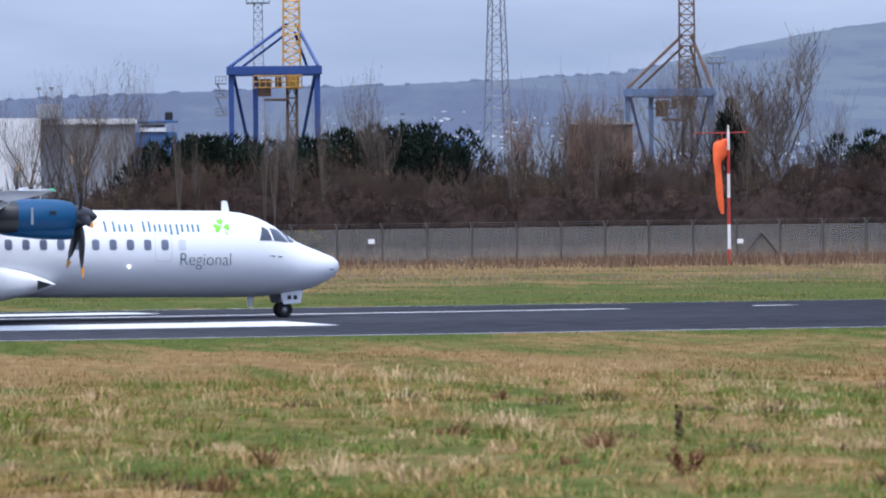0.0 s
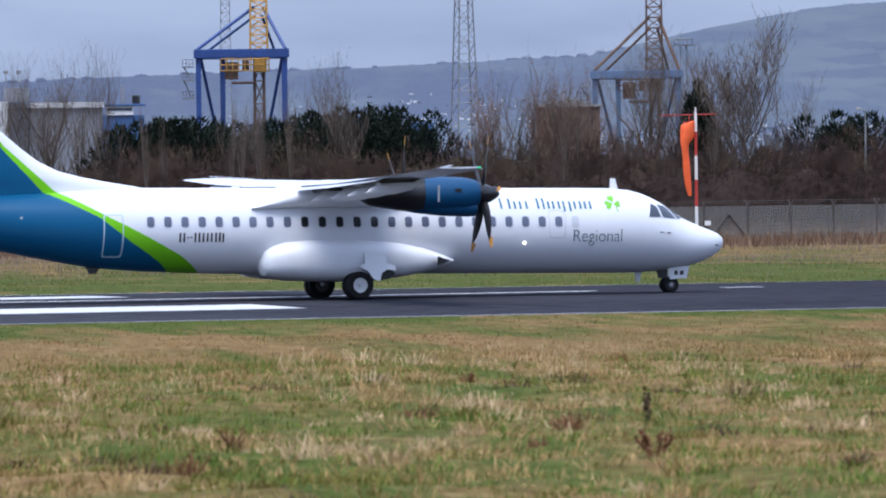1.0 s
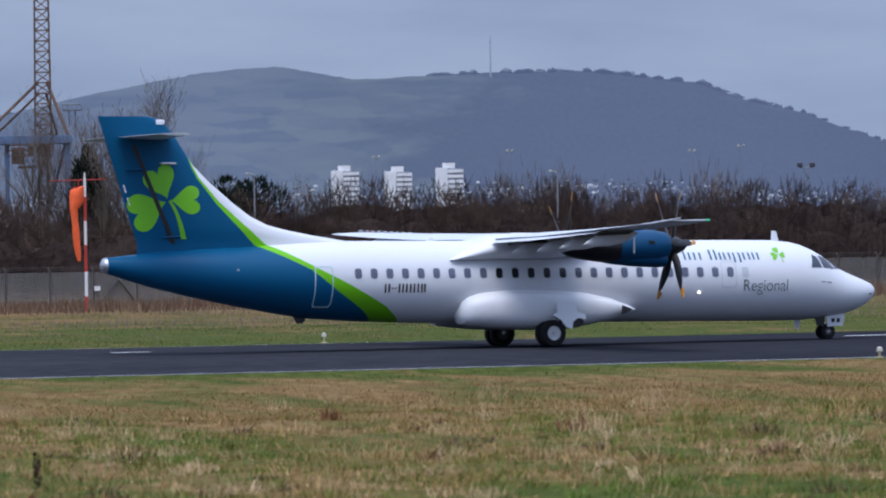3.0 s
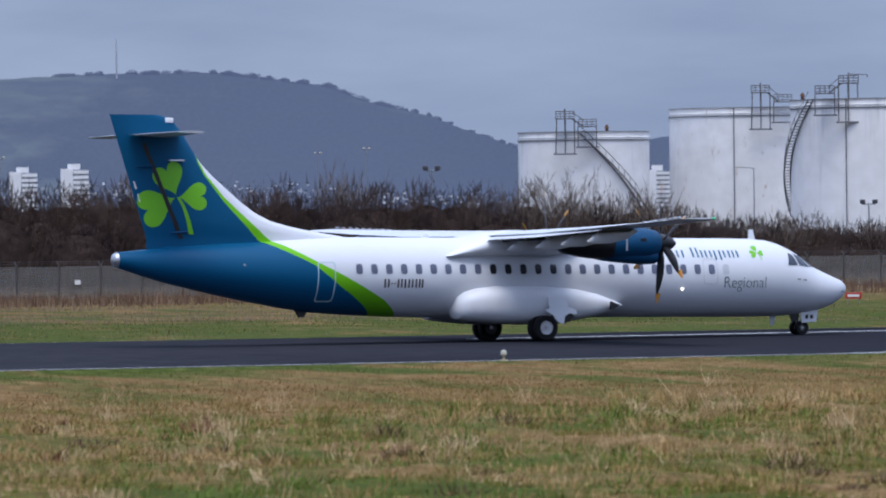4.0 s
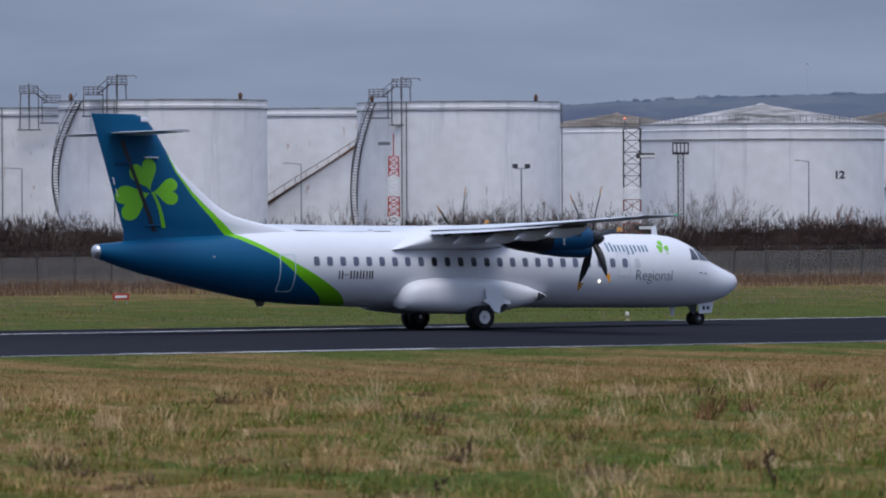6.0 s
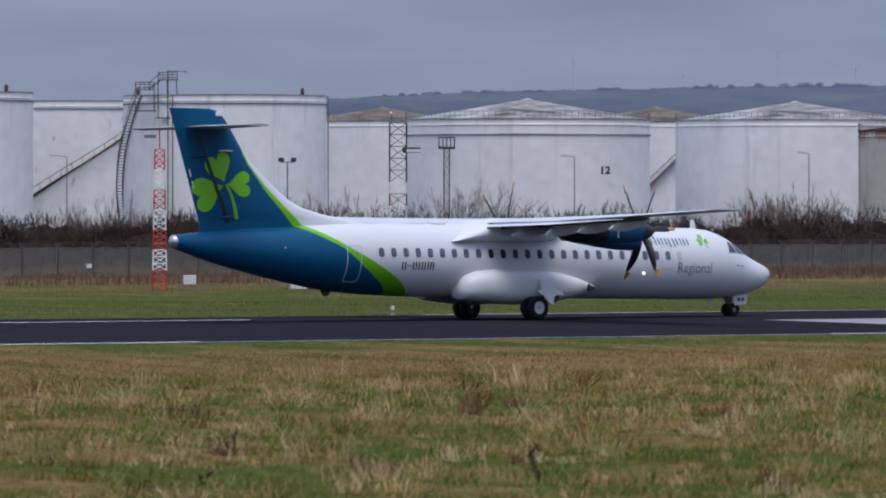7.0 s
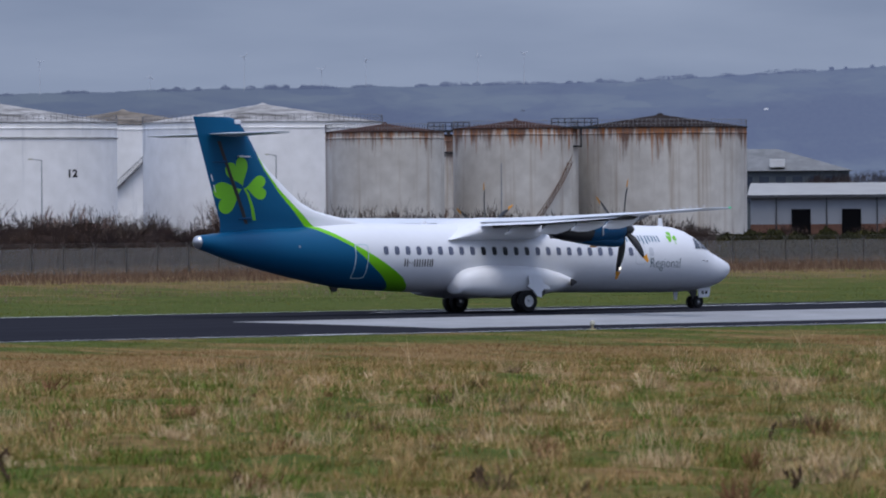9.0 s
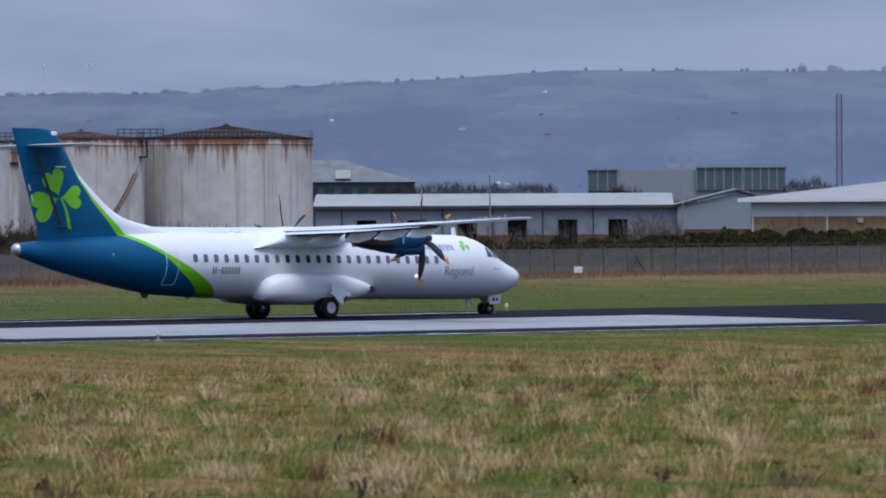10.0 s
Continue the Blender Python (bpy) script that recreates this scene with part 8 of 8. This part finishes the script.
def gorse():
    rng = np.random.default_rng(9)
    n = 60000
    az = rng.uniform(42.6, 49.5, n)
    top = np.interp(az, [41.5, 44.8, 45.8, 46.5, 49.5], [-0.28, -0.27, -0.235, -0.18, -0.16]) + 0.07 * np.array([noise.noise((a * 6.0, 9.0, 0.0)) + 0.5 * noise.noise((a * 15.0, 2.0, 0.0)) for a in az])
    d = 402 / np.cos(np.radians(az)) + rng.uniform(0, 14, n)
    h = EYE_Z + d * np.tan(np.radians(top)) - FAR_Z
    s = np.sqrt(rng.uniform(0, 1, n))
    p = np.stack([d * np.sin(np.radians(az)), d * np.cos(np.radians(az)), FAR_Z + s * h], 1)
    off = np.stack([rng.normal(0, 0.12, n), rng.normal(0, 0.12, n), rng.uniform(0.05, 0.3, n)], 1)
    co, tr = leaves(p, off, rng.uniform(0.12, 0.36, n), rng)
    tagged(new("gorse_hedge", fast_mesh("gorse_hedge", co, tr, GORSE)), "low dark green gorse hedge along the fence", "hedge", kind="stuff")


gorse()
DOCK = islands("dead dock stalks", [(0.0, (0.11, 0.052, 0.028)), (0.6, (0.20, 0.095, 0.05)), (1.0, (0.30, 0.16, 0.09))], 0.9)


def field_points(rng, n, y0, y1):
    r = np.sqrt(rng.uniform(y0 ** 2, 245 ** 2, n))
    az = radians(12.8) + rng.uniform(0, radians(36), n)
    x, y = r * np.sin(az), r * np.cos(az)
    return x[y < y1], y[y < y1]


def heights(x, y):
    return np.array([ground_z(a, b) + (hummock(a, b) if abs(b - CROWN_Y) > HALF + 1.5 else 0) for a, b in zip(x, y)])


def patch(x, y, fine, seed):
    return np.array([noise.noise((a * 0.20, b * 0.04, seed)) + fine * noise.noise((a * 0.8, b * 0.16, seed + 3)) for a, b in zip(x, y)])


STRAW = islands("dry straw", [(0.0, (0.225, 0.136, 0.056)), (0.45, (0.38, 0.245, 0.106)), (0.85, (0.53, 0.365, 0.172)), (1.0, (0.64, 0.47, 0.25))], 0.95, 0.5)
PALE_STRAW = islands("bleached straw", [(0.0, (0.36, 0.24, 0.13)), (0.5, (0.53, 0.375, 0.215)), (1.0, (0.69, 0.53, 0.33))], 0.95, 0.5)
GREEN_TUFT = islands("green grass tufts", [(0.0, (0.056, 0.084, 0.015)), (0.5, (0.106, 0.166, 0.028)), (0.9, (0.172, 0.240, 0.050)), (1.0, (0.25, 0.24, 0.10))], 0.95, 0.5)
OLIVE_TUFT = islands("olive grass tufts", [(0.0, (0.092, 0.080, 0.020)), (0.5, (0.160, 0.140, 0.034)), (0.9, (0.245, 0.205, 0.060)), (1.0, (0.32, 0.25, 0.105))], 0.95, 0.5)
RUSSET = islands("russet dead grass", [(0.0, (0.13, 0.068, 0.026)), (0.5, (0.205, 0.112, 0.044)), (1.0, (0.30, 0.175, 0.075))], 0.95)
BROWN_TUFT = islands("withered brown tufts", [(0.0, (0.045, 0.026, 0.018)), (0.5, (0.105, 0.066, 0.044)), (1.0, (0.20, 0.14, 0.095))], 0.95, 0.45)


def tussocks(name, rng, count, y0, y1, m, spread, tall, width, material, label, seed, keep_from=0.0, droop=0.6, power=1.6, arch=0.28, along=0.0):
    """Clumps of very different height whose blades fan out from the middle."""
    cx, cy = field_points(rng, count, y0, y1)
    far = np.clip((cy - 126) / 16, 0, 1)
    ok = patch(cx, cy, 0.7, seed) - 0.7 * far > rng.uniform(-0.25, 0.25, len(cx)) + keep_from + along * np.clip((cx - 45) / 25, 0, 1)
    cx, cy = cx[ok], cy[ok]
    n = len(cx)
    u = rng.uniform(0, 1, n) ** power
    size, wide = 0.25 + 0.75 * u, rng.uniform(0.5, 1.0, n) * (0.6 + 0.5 * u)
    a, r = rng.uniform(0, 2 * np.pi, n * m), np.sqrt(rng.uniform(0, 1, n * m))
    dx, dy = np.cos(a) * r, np.sin(a) * r
    W = np.repeat(wide, m) * spread
    x, y = np.repeat(cx, m) + dx * W, np.repeat(cy, m) + dy * W * 0.8
    size *= 1 + 0.42 * np.clip((cx - 48) / 20, 0, 1)
    h = np.repeat(size, m) * tall * rng.uniform(0.45, 1.0, n * m) * (1.05 - 0.55 * r ** 2)
    p = np.stack([x, y, np.repeat(heights(cx, cy), m) - 0.03], 1)
    off = np.stack([(dx * droop * 1.3 + rng.normal(0.08, 0.45, n * m)) * h, (dy * droop * 1.3 + rng.normal(0, 0.4, n * m)) * h, h], 1)
    co, tr = blades(p, off, rng.uniform(*width, n * m), rng, 0.7, arch)
    tagged(new(name, fast_mesh(name, co, tr, material)), label, "grass", kind="stuff")


def loose(name, rng, count, y0, y1, tall, width, material, label, seed=None, bias=0.0, along=0.0):
    x, y = field_points(rng, count, 84, y1)
    x, y = x[y > y0], y[y > y0]
    if seed is not None:
        ok = patch(x, y, 0.6, seed) > rng.uniform(-0.15, 0.3, len(x)) + bias + along * np.clip((x - 45) / 25, 0, 1)
        x, y = x[ok], y[ok]
    h = rng.uniform(*tall, len(x))
    p = np.stack([x, y, heights(x, y) - 0.02], 1)
    off = np.stack([rng.normal(0, 0.4, len(x)) * h, rng.normal(0, 0.35, len(x)) * h, h], 1)
    co, tr = leaves(p, off, rng.uniform(*width, len(x)), rng)
    tagged(new(name, fast_mesh(name, co, tr, material)), label, "grass", kind="stuff")


def meadow():
    rng = np.random.default_rng(12)
    tussocks("straw_tussocks", rng, 5600, 84, 142, 38, 0.62, 0.44, (0.010, 0.026), STRAW, "rough tussocks of dry straw-coloured grass", 2.0, -0.15, along=-0.15)
    tussocks("green_tussocks", rng, 5200, 84, 140, 38, 0.72, 0.36, (0.011, 0.028), GREEN_TUFT, "low green grass tussocks", 9.0, -0.12, along=-0.05)
    tussocks("olive_tussocks", rng, 5000, 84, 142, 38, 0.75, 0.38, (0.011, 0.028), OLIVE_TUFT, "olive green grass tussocks", 13.0, -0.15)
    tussocks("brown_tussocks", rng, 1200, 84, 142, 65, 0.55, 0.36, (0.011, 0.028), BROWN_TUFT, "withered brown clumps in the grass", 17.0, -0.05)
    tussocks("pale_tufts", rng, 1300, 84, 140, 70, 0.60, 0.52, (0.010, 0.024), PALE_STRAW, "tall bleached tufts of dead grass", 21.0, -0.1, 0.40, 1.3)
    tussocks("tall_stalks", rng, 900, 104, 146, 24, 0.60, 0.85, (0.009, 0.018), PALE_STRAW, "single tall pale grass stalks", 25.0, -0.5, 0.12, 0.8, 0.0)
    loose("rough_green", rng, 330000, 50, 140, (0.07, 0.19), (0.013, 0.032), GREEN_TUFT, "rough green winter grass", 31.0, -0.16, -0.06)
    loose("rough_olive", rng, 290000, 50, 146, (0.07, 0.20), (0.013, 0.032), OLIVE_TUFT, "rough olive winter grass", 33.0, -0.15)
    loose("rough_straw", rng, 300000, 50, 146, (0.07, 0.22), (0.010, 0.028), STRAW, "rough straw-coloured winter grass", 35.0, -0.10, -0.10)
    loose("mown_grass", rng, 420000, 134, 164.6, (0.03, 0.10), (0.018, 0.04), BLADES, "short mown winter grass beside the runway")
    loose("mown_brown", rng, 420000, 134, 155, (0.04, 0.11), (0.02, 0.045), RUSSET, "russet strip of dead mown grass", 41.0, 0.30, -0.62)
    tussocks("dead_docks", rng, 260, 84, 138, 60, 0.30, 0.58, (0.014, 0.045), DOCK, "dark red-brown dead dock stalks in the grass", 6.0, -0.1, 0.25, 1.0, 0.0)


meadow()


def dock_plant(x, y, tall, wide, count, seed, label="dead red-brown dock plant standing in the grass", material=None):
    """One dead dock: stiff stems with clusters of curled leaves and seed."""
    rng = np.random.default_rng(seed)
    z = ground_z(x, y) + hummock(x, y)
    ob = base("dock_plant", x, y, z - 0.02, label, "plant", "dead docks in the near grass")
    a, r = rng.uniform(0, 2 * np.pi, count), np.sqrt(rng.uniform(0, 1, count))
    foot = np.stack([np.cos(a) * 0.04, np.sin(a) * 0.04, np.zeros(count)], 1)
    off = np.stack([np.cos(a) * r * wide, np.sin(a) * r * wide, tall * rng.uniform(0.55, 1.0, count)], 1)
    co, tr = blades(foot, off, rng.uniform(0.012, 0.024, count), rng, 0.3)
    stems = new("stems", fast_mesh("stems", co, tr, material or DOCK))
    stems.parent = ob
    m = 16
    f = rng.uniform(0.25, 1.0, count * m)
    p = np.repeat(foot, m, 0) + np.repeat(off, m, 0) * f[:, None]
    leaf = rng.normal(0, 1, (count * m, 3)) * np.array([0.055, 0.055, 0.05]) + np.array([0, 0, 0.03])
    co, tr = blades(p, leaf, rng.uniform(0.025, 0.07, count * m), rng, 0.6, 0.4)
    crown = new("leaves", fast_mesh("leaves", co, tr, material or DOCK))
    crown.parent = ob


DARK_DOCK = islands("blackened dock stalks", [(0.0, (0.04, 0.025, 0.018)), (0.6, (0.075, 0.047, 0.034)), (1.0, (0.14, 0.09, 0.06))], 0.9)
dock_plant(33.85, 94.3, 0.50, 0.36, 14, 1)
dock_plant(36.9, 103.2, 0.85, 0.05, 4, 2, "tall thin dark dock stalk in the grass", DARK_DOCK)
dock_plant(39.6, 45.1, 2.15, 0.42, 34, 3, "tall blackened clump of dead dock", DARK_DOCK)
scatter = random.Random(31)
for k in range(12):
    a, far = radians(scatter.uniform(33, 48.5)), scatter.uniform(98, 124)
    dock_plant(far * math.sin(a), far * math.cos(a), scatter.uniform(0.28, 0.48), scatter.uniform(0.05, 0.16), scatter.randint(2, 5), 40 + k, "upright brown dead dock stalks", BROWN_TUFT)


def verge(name, seed, n, y0, y1, tall, width, material, label, bias=0.0, east=0.0):
    """Grass and weeds of the far verge, taller and thicker in drifts."""
    rng = np.random.default_rng(seed)
    y = y0 + (y1 - y0) * rng.uniform(0, 1, n) ** 0.8
    x = y * np.tan(np.radians(rng.uniform(12.5, 49, n)))
    drift = np.array([noise.noise((a * 0.03, b * 0.05, seed * 1.0)) + 0.5 * noise.noise((a * 0.2, b * 0.2, 1.0)) for a, b in zip(x, y)])
    ok = drift + np.clip((y - y0) / (y1 - y0), 0, 1) * 0.5 > rng.uniform(-0.25, 0.55, n) + bias + east * np.clip((x - 130) / 40, 0, 1)
    x, y, drift = x[ok], y[ok], drift[ok]
    h = rng.uniform(*tall, len(x)) * np.clip(0.8 + 0.7 * drift, 0.4, 1.3)
    p = np.stack([x, y, heights(x, y) - 0.05], 1)
    off = np.stack([rng.normal(0, 0.25, len(x)) * h, rng.normal(0, 0.2, len(x)) * h, h], 1)
    co, tr = leaves(p, off, rng.uniform(*width, len(x)), rng)
    tagged(new(name, fast_mesh(name, co, tr, material)), label, "grass", kind="stuff")


BACK_STRAW = islands("faded dead grass", [(0.0, (0.13, 0.09, 0.065)), (0.5, (0.22, 0.165, 0.12)), (1.0, (0.36, 0.28, 0.20))], 0.95, 0.5, (0.05, 0.1, 0.2))
WEED = islands("reddish dead weeds", [(0.0, (0.075, 0.044, 0.030)), (0.5, (0.14, 0.085, 0.058)), (0.9, (0.22, 0.145, 0.095)), (1.0, (0.33, 0.24, 0.155))], 0.95)
VERGE_GREEN = islands("pale winter grass", [(0.0, (0.062, 0.080, 0.022)), (0.5, (0.110, 0.134, 0.040)), (0.9, (0.168, 0.186, 0.066)), (1.0, (0.25, 0.22, 0.11))], 0.95, 0.6, (0.12, 0.5, 0.3))
verge("verge_green", 16, 90000, 212.0, 268, (0.04, 0.16), (0.03, 0.07), VERGE_GREEN, "short green grass beyond the runway", -0.3, -0.1)
verge("verge_bleached", 19, 60000, 214, 330, (0.05, 0.2), (0.03, 0.07), BACK_STRAW, "bleached grass mixed into the green beyond the runway", -0.1, 0.5)
verge("verge_olive", 17, 90000, 216, 388, (0.05, 0.20), (0.03, 0.07), OLIVE_TUFT, "olive grass beyond the runway", 0.0)
verge("verge_straw", 14, 110000, 255, 390, (0.10, 0.42), (0.025, 0.06), BACK_STRAW, "dry straw grass on the far verge", 0.0, 0.3)
verge("fence_backing", 18, 50000, 395.6, 408, (0.5, 1.5), (0.03, 0.09), BACK_STRAW, "pale dead grass behind the fence", -0.5)
verge("fence_weeds", 15, 95000, 345, 394.6, (0.3, 1.0), (0.03, 0.09), WEED, "reddish dead weeds before the fence", 0.05)


def far_thicket():
    """Dark winter trees far behind the sheds and along the skyline, without number."""
    rng = np.random.default_rng(23)
    n = 26000
    az = rng.uniform(43.4, 49.5, n)
    d = rng.uniform(1020, 1080, n)
    top = np.interp(az, [43.4, 44.0, 44.6, 45.0, 45.1, 45.45, 45.6, 45.8, 45.9, 47.0, 47.15, 47.4, 47.6, 49.5], [0.28, 0.33, 0.31, 0.33, 0.16, 0.16, 0.30, 0.26, 0.14, 0.14, 0.34, 0.36, 0.24, 0.24]) + 0.05 * np.array([noise.noise((a * 9.0, 2.0, 0.0)) for a in az])
    h = EYE_Z + d * np.tan(np.radians(top)) - FAR_Z
    s = np.sqrt(rng.uniform(0.2, 1, n))
    p = np.stack([d * np.sin(np.radians(az)), d * np.cos(np.radians(az)), FAR_Z + s * h * 0.85], 1)
    off = np.stack([rng.normal(0, 0.5, n), rng.normal(0, 0.4, n), rng.uniform(0.5, 1.6, n)], 1)
    co, tr = leaves(p, off, rng.uniform(0.12, 0.4, n), rng)
    tagged(new("far_thicket", fast_mesh("far_thicket", co, tr, SCRUB)), "dark bare trees behind the sheds", "trees", kind="stuff")
    where, foot, wide, tall = [], [], [], []
    for lo, hi, count, w0, w1, t0, t1 in ((12.5, 19.5, 46, 3, 10, 1.0, 2.6), (23.2, 27.6, 80, 4, 10, 1.2, 3.6), (30, 37, 40, 3, 12, 1.0, 2.4), (37.5, 43.5, 60, 4, 15, 1.2, 3.4), (43.5, 47.3, 16, 1.6, 3.4, 1.8, 2.8), (47.2, 49.5, 16, 5, 10, 3, 5.5)):
        for _ in range(count):
            where.append(rng.uniform(lo, hi))
            wide.append(rng.uniform(w0, w1) / 2)
            tall.append(rng.uniform(t0, t1))
    m = 150
    k = len(where)
    foot = np.array([spot(a, 4290) + (level(float(np.interp(a, [q[0] for q in RIDGE], [q[1] for q in RIDGE])), 4300) - 1.2,) for a in where])
    a, q, s = rng.uniform(0, 2 * np.pi, k * m), np.sqrt(rng.uniform(0, 1, k * m)), rng.uniform(0, 1, k * m)
    W, T = np.repeat(wide, m), np.repeat(tall, m)
    p = np.repeat(foot, m, 0) + np.stack([np.cos(a) * q * W, np.sin(a) * q * W, s * T * np.sqrt(np.clip(1 - 0.75 * q * q, 0, 1))], 1)
    off = rng.normal(0, 0.4, (k * m, 3))
    off[:, 2] = rng.uniform(0.5, 1.1, k * m)
    co, tr = leaves(p, off, rng.uniform(0.5, 1.1, k * m), rng)
    # The hill material gives these trees the same emitted haze.
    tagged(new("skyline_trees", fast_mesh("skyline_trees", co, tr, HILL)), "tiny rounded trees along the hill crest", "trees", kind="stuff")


far_thicket()


def motions():
    def along(t):
        return float(np.interp(t, [r[0] for r in ROLL], [r[1] for r in ROLL]))
    walk(airliner_thing, [(t, pose(s, LINE_Y, -0.171, -0.6, 0.78, yaw)) for t, s, yaw in ROLL])
    steps = range(0, 301)
    for hub, radius in WHEELS:
        at = hub.matrix_basis.translation.copy()
        walk(hub, [(i / FPS, pose(*at, 0, math.degrees((along(i / FPS) - ROLL[0][1]) / radius), 0)) for i in steps])
    # blade angles at some seconds, with whole blade steps between them for the spin
    phase = [(0.0, 35), (0.5, 15), (1.0, 22), (1.5, 20), (2.0, 17), (2.5, 36), (4.0, 1), (4.5, 42), (5.0, 2), (6.5, 25), (7.0, 24), (7.5, 19), (8.0, 18), (8.5, 12), (9.0, 6), (9.5, -3), (10.0, -2)]
    turned, spin = [phase[0][1]], []
    for (ta, a), (tb, b) in zip(phase, phase[1:]):
        turned.append(turned[-1] + round((tb - ta) * 40) * 60 + b - a)
    for k, prop in enumerate(PROPS):
        at = prop.matrix_basis.translation.copy()
        walk(prop, [(i / FPS, pose(*at, float(np.interp(i / FPS, [r[0] for r in phase], turned)) - 12 * k, 0, 0)) for i in steps])
    for rotor, height, start in ROTORS:
        walk(rotor, [(t, pose(0, -1.0, height, 0, start + 70 * t, 0)) for t in range(11)])


motions()
